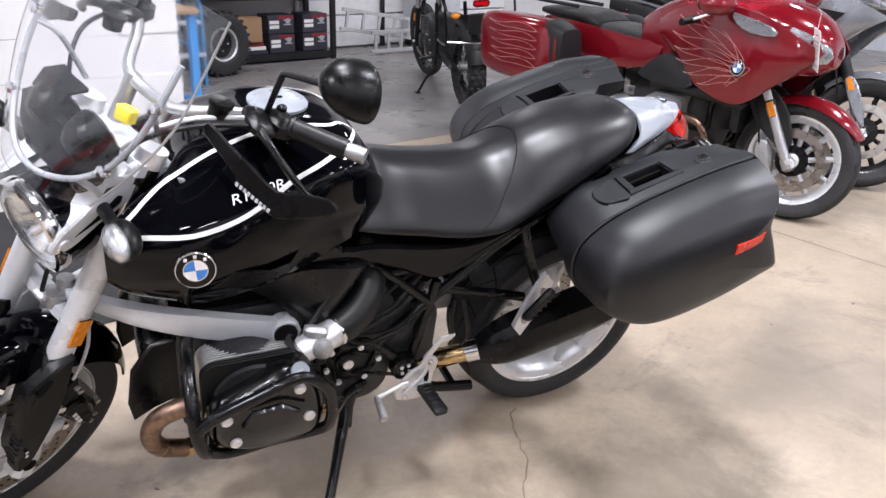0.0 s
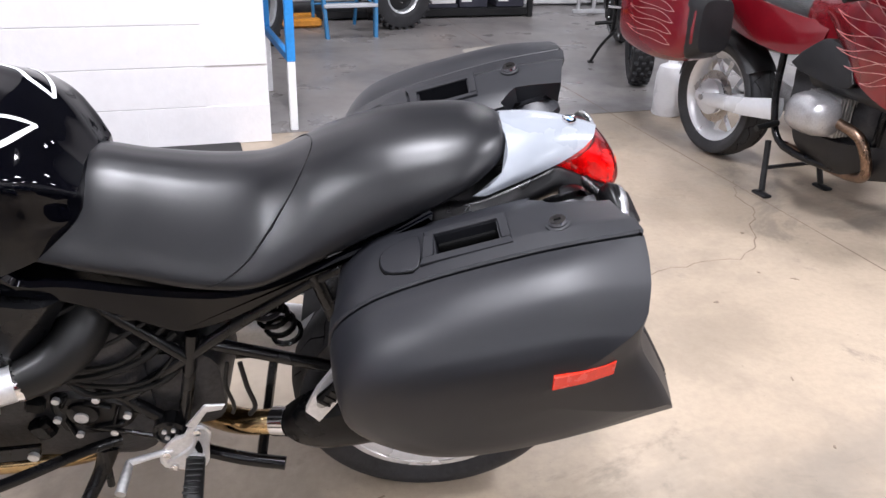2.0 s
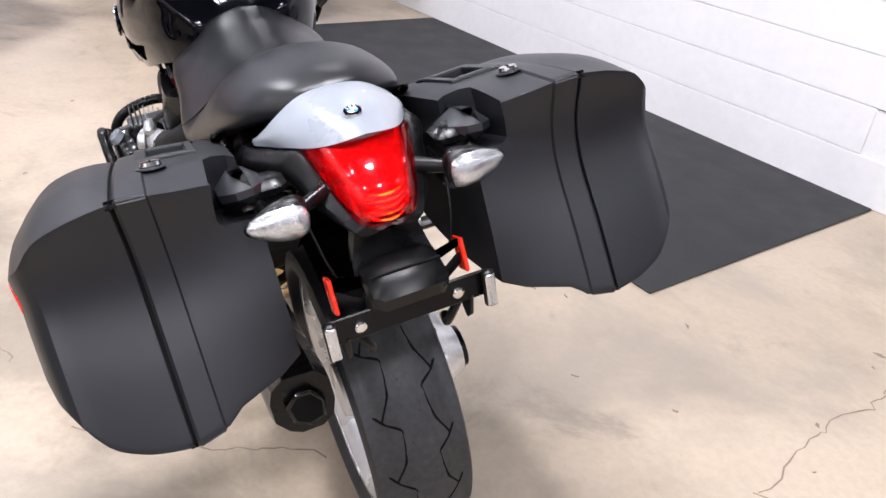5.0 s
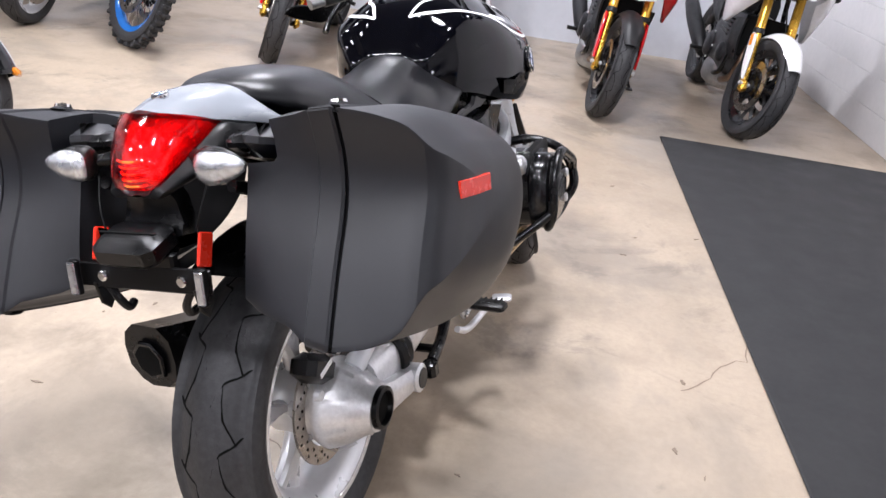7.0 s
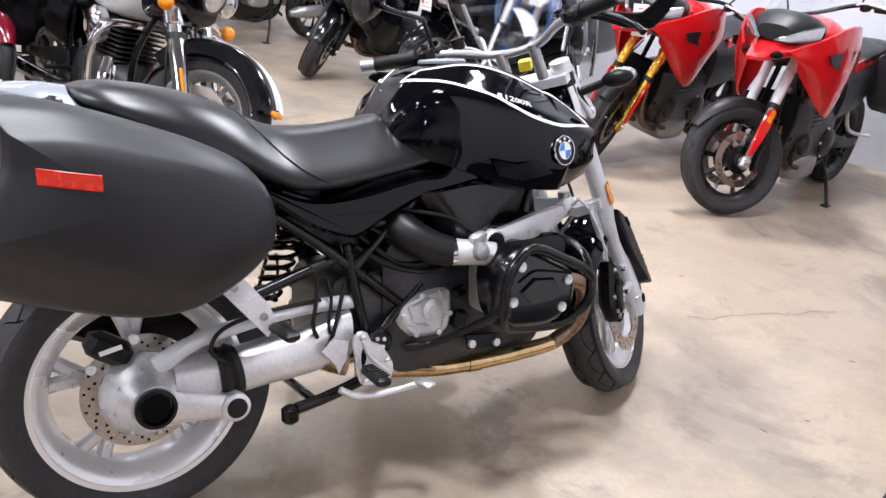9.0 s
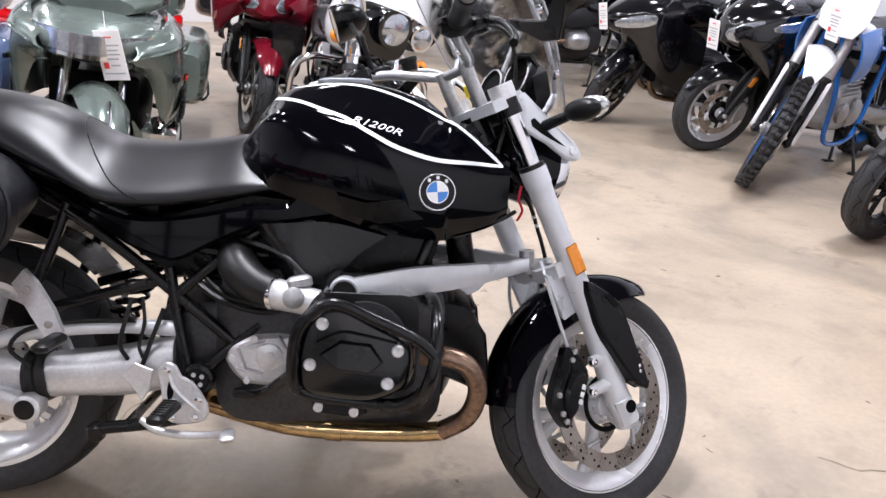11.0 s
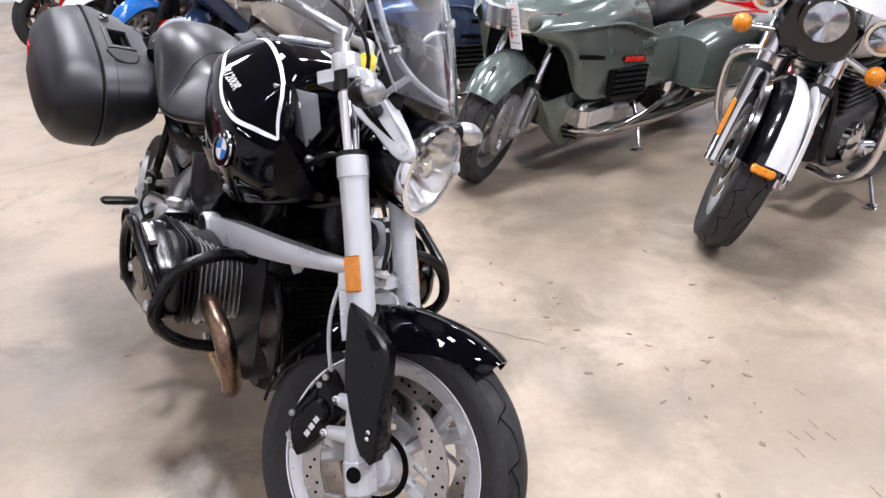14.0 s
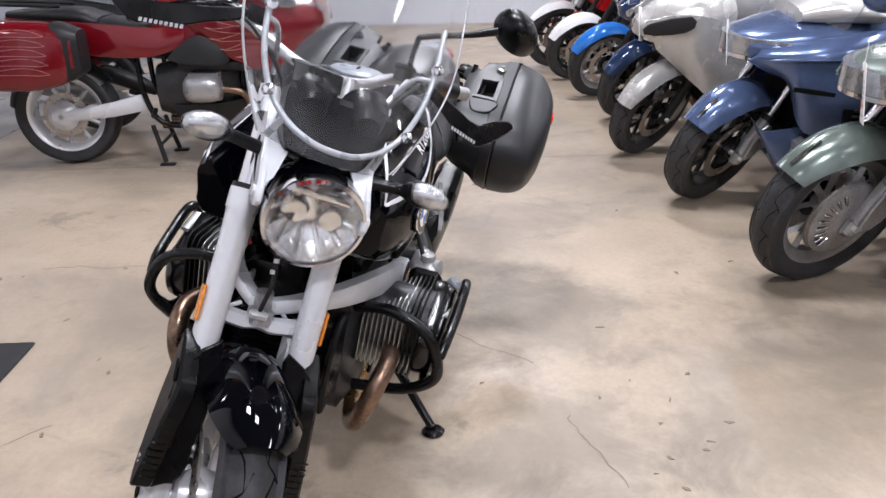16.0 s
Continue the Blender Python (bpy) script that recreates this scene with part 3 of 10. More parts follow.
# -- tank
TANK = [  # x, middle top, crest y z, shoulder y z, widest y z, foot y z
    (0.592, 0.868, 0.040, 0.868, 0.075, 0.858, 0.100, 0.835, 0.095, 0.80),
    (0.620, 0.918, 0.060, 0.916, 0.100, 0.898, 0.130, 0.860, 0.128, 0.79),
    (0.660, 0.966, 0.075, 0.962, 0.128, 0.936, 0.162, 0.880, 0.158, 0.775),
    (0.720, 0.996, 0.088, 0.990, 0.150, 0.957, 0.190, 0.880, 0.182, 0.758),
    (0.830, 1.010, 0.098, 1.002, 0.172, 0.945, 0.224, 0.850, 0.206, 0.722),
    (0.930, 0.996, 0.105, 0.985, 0.185, 0.918, 0.238, 0.818, 0.214, 0.698),
    (1.000, 0.972, 0.112, 0.960, 0.190, 0.897, 0.240, 0.797, 0.214, 0.690),
    (1.030, 0.90, 0.118, 0.944, 0.191, 0.888, 0.238, 0.788, 0.212, 0.690),
    (1.045, 0.80, 0.122, 0.935, 0.191, 0.883, 0.235, 0.784, 0.199, 0.692),
    (1.090, 0.76, 0.138, 0.905, 0.190, 0.868, 0.224, 0.777, 0.193, 0.705),
    (1.135, 0.74, 0.158, 0.872, 0.186, 0.853, 0.208, 0.775, 0.186, 0.722),
    (1.165, 0.74, 0.172, 0.852, 0.180, 0.846, 0.192, 0.785, 0.178, 0.742),
]


def half_section(row, k=4):
    x, zt, yc, zc, ys, zs, ym, zm, yb, zb = row
    low = 0.03 if zt < 0.85 else 0.0
    ctl = [(0, zt), (yc * 0.55, zt + (zc - zt) * (0.35 if zt > 0.85 else 0.1)), (yc, zc), (ys, zs), ((ys + ym) / 2 + 0.010, (zs + zm) / 2 + 0.012), (ym, zm), ((ym + yb) / 2 + 0.008, (zm + zb) / 2), (yb, zb)]
    return [(x, y, z) for y, z in smooth_line(ctl, k)]


rows = smooth_line(TANK, 4)
rings = []
for row in rows:
    h = half_section(row)
    rings.append([(x, -y, z) for x, y, z in reversed(h[1:])] + h + [(row[0], row[8] * 0.5, row[9] - 0.01), (row[0], -row[8] * 0.5, row[9] - 0.01)])
tank = part("fuel_tank", Shape().grid(rings), GLOSS, bike, "glossy black fuel tank with white pinstripes", 50)


tank_skin = BVHTree.FromPolygons([v.co for v in tank.data.vertices], [p.vertices for p in tank.data.polygons])


def stripe(line, wd, per=6):
    """A painted line laid on the skin of the tank through a few places."""
    P, N = [], []
    for p in smooth_line(line, per):
        near, nrm, _, _ = tank_skin.find_nearest(Vector(p))
        P.append(np.array(near + nrm * 0.0009))
        N.append(np.array(nrm))
    P, N = np.array(P), np.array(N)
    T = np.gradient(P, axis=0)
    S = np.cross(T, N)
    S /= np.linalg.norm(S, axis=1)[:, None] + 1e-9
    w = wd * np.interp(np.linspace(0, 1, len(P)), [0, 0.06, 0.94, 1], [0.7, 1, 1, 0.6])[:, None]
    edge = []
    for side in (0.5, -0.5):
        row = []
        for q in P + S * w * side:
            near, nrm, _, _ = tank_skin.find_nearest(Vector(q))
            row.append(np.array(near + nrm * 0.0009))
        edge.append(row)
    return Shape().grid([edge[0], P + N * 0.0004, edge[1]], False)


LOW_LINE = [(0.652, 0.045, 0.953), (0.690, 0.118, 0.957), (0.750, 0.165, 0.950), (0.820, 0.190, 0.928), (0.865, 0.208, 0.906), (0.930, 0.223, 0.877), (1.010, 0.226, 0.857), (1.090, 0.207, 0.853), (1.150, 0.186, 0.849)]
TOP_LINE = [(0.652, 0.045, 0.953), (0.690, 0.062, 0.978), (0.720, 0.085, 0.988), (0.790, 0.095, 1.000), (0.880, 0.106, 0.991), (0.970, 0.122, 0.964), (1.050, 0.145, 0.927), (1.110, 0.172, 0.882), (1.150, 0.186, 0.849)]
for sg in (1, -1):
    for line, wd in ((LOW_LINE, 0.0095), (TOP_LINE, 0.0085)):
        part("pinstripe", stripe([(x, sg * y, z) for x, y, z in line], wd), WHITE, tank)


def roundel(parent, c, nrm, r, m=None, up=(0, 0, 1)):
    n = Vector(nrm).normalized()
    e = part("emblem", Shape(m).lathe([(r, -0.003), (r, 0.003), (r * 0.96, 0.005), (0.0001, 0.0052)], c, n, 32), GLOSS, parent, "round enamel emblem, blue and white quarters in a black ring")
    part("emblem_ring", Shape(m).lathe([(r * 1.0, 0.0), (r * 1.04, 0.003), (r * 1.0, 0.0058), (r * 0.955, 0.0055), (r * 0.955, 0.0)], c, n, 36, closed=True), CHROME, e)
    part("emblem_ring", Shape(m).lathe([(r * 0.62, 0.003), (r * 0.62, 0.0060), (r * 0.575, 0.0060), (r * 0.575, 0.003)], c, n, 36, closed=True), CHROME, e)
    for k in range(4):
        q = Shape(m)
        q.lathe([(0.0002, 0.0058), (r * 0.575, 0.0058)], c, n, 9, a0=k * np.pi / 2 + 0.1, a1=(k + 1) * np.pi / 2 + 0.1)
        part("emblem_quarter", q, BLUE if k % 2 else WHITE, e)
    for k in range(3):
        a = np.pi / 2 + (k - 1) * 0.65
        u = n.cross(Vector(up)).normalized()
        w = u.cross(n)
        p = Vector(c) + n * 0.0054 + (u * math.cos(a) + w * math.sin(a)) * r * 0.78
        part("emblem_mark", Shape(m).box(p, (r * 0.16, 0.0016, r * 0.18)), WHITE, e)
    return e


for sg in (1, -1):
    roundel(tank, (1.014, sg * 0.2405, 0.793), (0.12, sg * 1.0, 0.12), 0.037)
    m = Matrix.Translation((0.886, sg * 0.196, 0.920)) @ Matrix.Rotation(radians(180 if sg > 0 else 0), 4, "Z") @ Matrix.Rotation(radians(17 if sg < 0 else -17), 4, "Y") @ Matrix.Rotation(radians(58), 4, "X")
    wrd = letters("R1200R", 0.030, 0.0015, m, "model_lettering", WHITE, tank, 0.25, 1.12)
    up = m.to_3x3() @ Vector((0, 0, 1))
    for v in wrd.data.vertices:  # lay the characters on the curve of the tank
        near, nrm, _, _ = tank_skin.find_nearest(v.co)
        v.co = near + nrm * (0.0014 if (v.co - m.translation) @ up > 0 else -0.0004)
part("filler_cap", Shape().lathe([(0.062, 0), (0.062, 0.006), (0.056, 0.010), (0.02, 0.012), (0.0001, 0.012)], (0.80, 0, 1.006), (-0.05, 0, 1), 40), COWL, tank, "round pale fuel filler cap")
part("filler_key_slot", Shape().box((0.80, 0.0, 1.019), (0.02, 0.006, 0.004), 0.001), SHADE_BLACK, tank)
# lower tank scoop and front inner panels
for sg in (1, -1):
    g = lambda a, b, h, sg=sg: (a, sg * (0.150 + h + 0.15 * max(0, a - 1.02)), b)
    tp = part("tank_panel", Shape().grid([[(1.010 + d, sg * 0.150, 0.935), (1.050 + d, sg * 0.072, 0.928), (1.074 + d, sg * 0.066, 0.86), (1.066 + d, sg * 0.066, 0.79), (1.020 + d, sg * 0.140, 0.79), (1.024 + d, sg * 0.152, 0.86)] for d in (0.0, 0.008)]), TUBEM, bike, "grey metallic panel inside the tank front")
    part("panel_bolt", Shape().lathe([(0.009, 0), (0.009, 0.006), (0.0001, 0.007)], (1.044, sg * 0.108, 0.900), (0.8, sg * 0.5, 0.1), 12), CHROME, tp)
    part("air_scoop", Shape().grid([[(x, sg * (y + k * 0.012), z + k * 0.02) for x, y, z in ring] for k, ring in ((0, [(0.80, 0.226, 0.775), (0.87, 0.235, 0.762), (0.95, 0.236, 0.775), (0.99, 0.233, 0.735), (0.90, 0.225, 0.72), (0.83, 0.215, 0.735)]), (0.4, [(0.82, 0.226, 0.765), (0.87, 0.233, 0.755), (0.94, 0.234, 0.764), (0.97, 0.231, 0.735), (0.90, 0.225, 0.724), (0.84, 0.217, 0.738)]))]), SATIN, tank)

# -- seat
SEAT = [  # x, top, half width, foot z
    (0.715, 0.800, 0.150, 0.772), (0.66, 0.852, 0.160, 0.764), (0.60, 0.880, 0.168, 0.750), (0.52, 0.868, 0.172, 0.736), (0.42, 0.856, 0.186, 0.724), (0.33, 0.858, 0.190, 0.724),
    (0.265, 0.878, 0.184, 0.748), (0.215, 0.904, 0.176, 0.772), (0.15, 0.927, 0.166, 0.802), (0.07, 0.944, 0.152, 0.838), (0.0, 0.952, 0.136, 0.868), (-0.05, 0.953, 0.112, 0.892), (-0.088, 0.946, 0.072, 0.910), (-0.104, 0.934, 0.022, 0.918),
]


def seat_line(x, zt, w, zb):
    """Half of the seat's cross-section: domed, flatter towards the passenger's place."""
    h = zt - zb
    flat = [(0, zt), (0.42 * w, zt - 0.002), (0.74 * w, zt - 0.14 * h), (0.93 * w, zt - 0.38 * h), (w, zt - 0.66 * h), (0.97 * w, zb + 0.06 * h), (0.88 * w, zb)]
    dome = [(0, zt), (0.28 * w, zt - 0.07 * h), (0.50 * w, zt - 0.24 * h), (0.72 * w, zt - 0.47 * h), (0.91 * w, zt - 0.70 * h), (w, zb + 0.10 * h), (0.90 * w, zb)]
    f = 0.45 + 0.55 * min(1, max(0, (x - 0.10) / 0.20))
    return smooth_line([(a + (c - a) * f, b + (d - b) * f) for (a, b), (c, d) in zip(flat, dome)], 3)


rings = []
for x, zt, w, zb in smooth_line(SEAT, 6):
    hs = [(x, y, z) for y, z in seat_line(x, zt, w, zb)]
    rings.append([(a, -b, c) for a, b, c in reversed(hs[1:])] + hs)
seat = part("seat", Shape().grid(rings), VINYL, bike, "black vinyl dual seat with stitched passenger step", 60)
pts = []
for f in np.linspace(-1, 1, 41):
    x = 0.228 + 0.17 * abs(f) ** 1.6
    row = [np.interp(-x, [-r[0] for r in SEAT], [r[i] for r in SEAT]) for i in range(4)]
    line = np.array(seat_line(x, row[1], row[2], row[3]))
    k = np.linspace(0, 1, len(line))
    pts.append((x, math.copysign(np.interp(0.85 * abs(f), k, line[:, 0]) + 0.0002, f), np.interp(0.85 * abs(f), k, line[:, 1]) + 0.0003))
part("seam", Shape().tube(pts, 0.0015, 6, 2), SATIN, seat, "stitched seam across the seat")

# -- tail
def teardrop(base, sg, length, rx, rz, m):
    """A lamp shape that starts blunt and runs out to a point."""
    rows = []
    for f, r in smooth_line([(0.0, 0.35), (0.06, 0.80), (0.22, 1.0), (0.50, 0.90), (0.78, 0.58), (0.94, 0.30), (1.0, 0.06)], 2):
        rows.append([tuple(Vector(base) + m.to_3x3() @ Vector((rx * r * math.cos(a), sg * length * f, rz * r * math.sin(a) - 0.10 * rz * f))) for a in np.linspace(0, 2 * math.pi, 17)[:-1]])
    return Shape().grid(rows)


FRONT = smooth_line([(-0.090, 0.0, 0.942), (-0.098, 0.045, 0.937), (-0.096, 0.080, 0.916), (-0.078, 0.102, 0.890), (-0.040, 0.113, 0.866)], 5)
REAR = smooth_line([(-0.262, 0.0, 0.936), (-0.250, 0.030, 0.928), (-0.218, 0.057, 0.914), (-0.160, 0.085, 0.897), (-0.062, 0.114, 0.867)], 5)


def cowl_at(i, f, drop=0.0):
    """A place on the cowl: i along its rim, f from the seat to its rear edge."""
    p = FRONT[i] * (1 - f) + REAR[i] * f
    up = 0.010 * math.sin(math.pi * f) * (1 - i / (len(FRONT) - 1)) ** 0.5
    side = i / (len(FRONT) - 1)
    return (p[0] + 0.4 * drop * f, p[1] + up * side * 0.8 - drop * side, p[2] + up - drop)


rings = []
for f in np.linspace(0, 1, 13):
    n = len(FRONT)
    top = [cowl_at(i, f) for i in range(n)]
    low = [cowl_at(i, f, 0.006) for i in reversed(range(n))]
    full = [(a, -b, c) for a, b, c in reversed(top[1:])] + top + low[:-1] + [(a, -b, c) for a, b, c in reversed(low)]
    rings.append(full)
cowl = part("tail_cowl", Shape().grid(rings), COWL, bike, "pale silver-grey tail cowl behind the seat", 50)
roundel(cowl, (-0.212, 0, 0.9432), (-0.10, 0, 1), 0.0125, up=(1, 0, 0))

# satin fairing under the cowl, running back along both rims of the lamp
EDGE = [(-0.020, 0.118, 0.856, 0.800), (-0.060, 0.113, 0.864, 0.815), (-0.110, 0.103, 0.881, 0.830), (-0.160, 0.085, 0.895, 0.838), (-0.185, 0.075, 0.901, 0.842), (-0.225, 0.062, 0.880, 0.836), (-0.265, 0.048, 0.858, 0.826), (-0.292, 0.039, 0.843, 0.818), (-0.304, 0.034, 0.836, 0.818)]
rings = []
for x, ye, ze, zb in [(0.20, 0.08, 0.80, 0.72), (0.10, 0.105, 0.835, 0.765)] + [tuple(r) for r in smooth_line(EDGE, 3)]:
    out = min(1.0, (x + 0.318) / 0.06)
    ctl = [(0, ze - 0.016), (ye * 0.6, ze - 0.012), (ye - 0.003, ze - 0.002), (ye + 0.010, ze - 0.008), (ye + 0.006 + 0.018 * out, ze - 0.55 * (ze - zb)), (ye * 0.9 + 0.006 * out, zb), (0, zb + 0.006)]
    hs = [(x, y, z) for y, z in smooth_line(ctl, 3)]
    rings.append(hs + [(a, -b, c) for a, b, c in reversed(hs[1:-1])])
part("tail_body", Shape().grid(rings), SATIN, bike, "satin black tail fairing under the cowl", 55)

# one big lens: a wedge that narrows towards its foot
MID = smooth_line([(-0.256, 0.930), (-0.281, 0.910), (-0.302, 0.882), (-0.312, 0.854), (-0.307, 0.832)], 5)
RIM = smooth_line([(-0.184, 0.075, 0.902), (-0.219, 0.066, 0.882), (-0.256, 0.056, 0.862), (-0.285, 0.046, 0.845), (-0.300, 0.037, 0.833)], 5)


def lamp_rings(back, k):
    out = []
    for (xc, zc), (xs, ys, zs) in zip(MID, RIM):
        hs = []
        for f in np.linspace(0, 1, 11):
            b = 1 - f ** 2.3
            hs.append((xs + (xc - xs) * b + back, ys * math.sin(f * math.pi / 2) ** 0.9 * k, (zs + (zc - zs) * b) - back * 0.6))
        out.append([(a, -b, c) for a, b, c in reversed(hs[1:])] + hs)
    return out


outer, inner = lamp_rings(0.0, 1.0), lamp_rings(0.0035, 0.97)
tl = part("tail_light", Shape().grid([a + b[::-1] for a, b in zip(outer, inner)]), REDL, bike, "large glossy red tail light lens tapering downwards", 60)
tl.visible_shadow = False
part("lamp_reflector", Shape().grid(lamp_rings(0.016, 0.90)), REDB, tl, "", 60)
for k in range(5):
    z, w = 0.838 + 0.0085 * k, 0.020 + 0.0016 * k
    part("lens_rib", Shape().tube([(-0.3115 + 0.0012 * k + 0.012 * f * f, f * w, z) for f in (-1, -0.6, -0.3, 0.0, 0.3, 0.6, 1)], 0.0017, 6), LRIB, tl)
for sg in (1, -1):
    body = teardrop((-0.270, sg * 0.094, 0.858), sg, 0.076, 0.019, 0.028, pose(0, 0, 0, sg * 6, 0, sg * 4))
    ts = part("turn_signal", body, SATIN, bike, "small rear turn signal with clear lens")
    le = part("lens", teardrop((-0.280, sg * 0.095, 0.858), sg, 0.081, 0.019, 0.0265, pose(0, 0, 0, sg * 6, 0, sg * 2)), LENS, ts, "clear teardrop signal lens")
    le.visible_shadow = False
    part("reflector", teardrop((-0.279, sg * 0.098, 0.858), sg, 0.073, 0.015, 0.022, pose(0, 0, 0, sg * 6, 0, sg * 2)), SIGNAL, le, "faceted silver reflector")
    part("stalk", Shape().tube([(-0.238, sg * 0.062, 0.862), (-0.262, sg * 0.104, 0.859)], [0.012, 0.009], 10), SATIN, ts)
    part("body_screw", Shape().lathe([(0.006, 0), (0.006, 0.005), (0.0001, 0.006)], (-0.228, sg * 0.078, 0.850), (-0.4, sg, 0.1), 10), CHROME, bike)
# number plate carrier
pl = part("plate_carrier", Shape().grid([[(x, -w, z), (x - 0.006, -w * 0.5, z - 0.010), (x - 0.009, 0, z - 0.016), (x - 0.006, w * 0.5, z - 0.010), (x, w, z), (x + 0.035, w * 0.9, z), (x + 0.035, -w * 0.9, z)] for x, z, w in ((-0.285, 0.832, 0.034), (-0.278, 0.806, 0.044), (-0.282, 0.778, 0.052), (-0.295, 0.762, 0.056), (-0.302, 0.740, 0.050))]), SATIN, bike, "black number plate carrier without a plate")
part("plate_lamp", Shape().box((-0.328, 0, 0.758), (0.076, 0.104, 0.044), 0.012, pose(0, 0, 0, 0, -12, 0)), SATIN, pl)
part("lamp_crease", Shape().box((-0.338, 0, 0.7795), (0.004, 0.098, 0.003), 0.001), SHADE_BLACK, pl)
part("plate_bracket", Shape().box((-0.327, 0, 0.706), (0.006, 0.232, 0.038), 0.002, pose(0, 0, 0, 0, 8, 0)), SATIN, pl)
part("bracket_web", Shape().box((-0.318, 0, 0.727), (0.018, 0.11, 0.035), 0.004), SATIN, pl)
for sg in (1, -1):
    part("bolt", Shape().lathe([(0.0085, 0), (0.0085, 0.005), (0.006, 0.007), (0.0001, 0.007)], (-0.330, sg * 0.070, 0.707), (-1, 0, 0.1), 12), CHROME, pl)
    part("red_reflector", Shape().box((-0.299, sg * 0.093, 0.744), (0.030, 0.006, 0.050), 0.002, pose(0, 0, 0, 0, 22, 0)), REDR, pl, "red rectangular side reflector")
    part("reflector_arm", Shape().grid([[(x, sg * (y - 0.004), z - w), (x, sg * (y + 0.004), z - w), (x, sg * (y + 0.004), z + w), (x, sg * (y - 0.004), z + w)] for x, y, z, w in ((-0.300, 0.050, 0.752, 0.008), (-0.300, 0.088, 0.764, 0.006))]), SATIN, pl)
    part("reflector_arm", Shape().grid([[(x, sg * (y - 0.004), z - w), (x, sg * (y + 0.004), z - w), (x, sg * (y + 0.004), z + w), (x, sg * (y - 0.004), z + w)] for x, y, z, w in ((-0.312, 0.055, 0.722, 0.008), (-0.304, 0.089, 0.742, 0.008))]), SATIN, pl)
    mk = part("marker_light", Shape().box((-0.343, sg * 0.112, 0.706), (0.012, 0.017, 0.056), 0.003, pose(0, 0, 0, 0, 6, 0)), SATIN, pl, "small clear marker lamp on the plate bracket")
    part("lens", Shape().box((-0.349, sg * 0.112, 0.7065), (0.005, 0.014, 0.050), 0.002, pose(0, 0, 0, 0, 6, 0)), SIGNAL, mk)
    part("hook", Shape().tube([(-0.322, sg * 0.075, 0.690), (-0.322, sg * 0.060, 0.665), (-0.312, sg * 0.056, 0.648), (-0.296, sg * 0.060, 0.650)], 0.0065, 8), SATIN, pl)
    part("hook_plate", Shape().plate([(-0.30, 0.695), (-0.335, 0.695), (-0.330, 0.660), (-0.315, 0.645), (-0.300, 0.660)], lambda a, b, h, sg=sg: (a, sg * (0.086 + h), b), 0, 0.006, 0.002), SATIN, pl)
    part("lamp_wire", Shape().tube([(-0.262, sg * 0.098, 0.845), (-0.285, sg * 0.090, 0.80), (-0.296, sg * 0.080, 0.765)], 0.0018, 6), SATIN, pl)
part("mudguard", Shape().grid([[(0.36 * math.cos(a) * k, y, 0.303 + 0.36 * math.sin(a) * k) for y in np.linspace(-0.075, 0.075, 7)] for a in np.linspace(0.75, 2.0, 14) for k in (1,)], False), SATIN, bike)

# -- saddlebags
# outlines of the case, walking from the upper rear corner forwards and round
INNER = np.array([(-0.23, 0.905), (-0.15, 0.895), (-0.05, 0.866), (0.05, 0.834), (0.125, 0.805), (0.18, 0.745), (0.15, 0.685), (0.06, 0.64), (-0.05, 0.628), (-0.18, 0.642), (-0.305, 0.674), (-0.282, 0.745), (-0.257, 0.81), (-0.239, 0.865)])
SEAM = np.array([(-0.261, 0.936), (-0.15, 0.912), (-0.05, 0.883), (0.06, 0.844), (0.145, 0.799), (0.192, 0.735), (0.17, 0.64), (0.06, 0.562), (-0.05, 0.545), (-0.2, 0.583), (-0.362, 0.636), (-0.31, 0.728), (-0.262, 0.805), (-0.249, 0.865)])
CROWN = np.array([(-0.239, 0.876), (-0.15, 0.872), (-0.05, 0.847), (0.058, 0.816), (0.132, 0.77), (0.163, 0.708), (0.14, 0.65), (0.05, 0.6), (-0.05, 0.6), (-0.19, 0.642), (-0.312, 0.706), (-0.279, 0.764), (-0.247, 0.814), (-0.24, 0.846)])


BLEND = ([1, 0.726, 0.351, 0.146, 0, 0.067, 0.221, 0.503, 1], [0, 0.007, 0.0055, 0.0036, 0, 0.0067, 0.0094, 0.0054, 0], [0, 0, 0.0047, 0, 0, -0.0029, -0.0061, -0.0044, 0])


def outline(y):
    """The case's outline at y: a blend of the three, with a bulge above and below."""
    if y > 0.430:
        mid = CROWN.mean(0)
        f = np.interp(y, [0.430, 0.446, 0.458, 0.463], [1.0, 0.82, 0.52, 0.21])
        return mid + (CROWN - mid) * f + np.array((0.012, 0.004)) * (1 - f)
    w, top, low = [np.interp(y, [0.150, 0.18, 0.24, 0.262, 0.306, 0.335, 0.37, 0.405, 0.430], v) for v in BLEND]
    line = SEAM + ((CROWN if y > 0.306 else INNER) - SEAM) * w
    line[1:5, 1] += top
    line[6:11, 1] += low
    return line


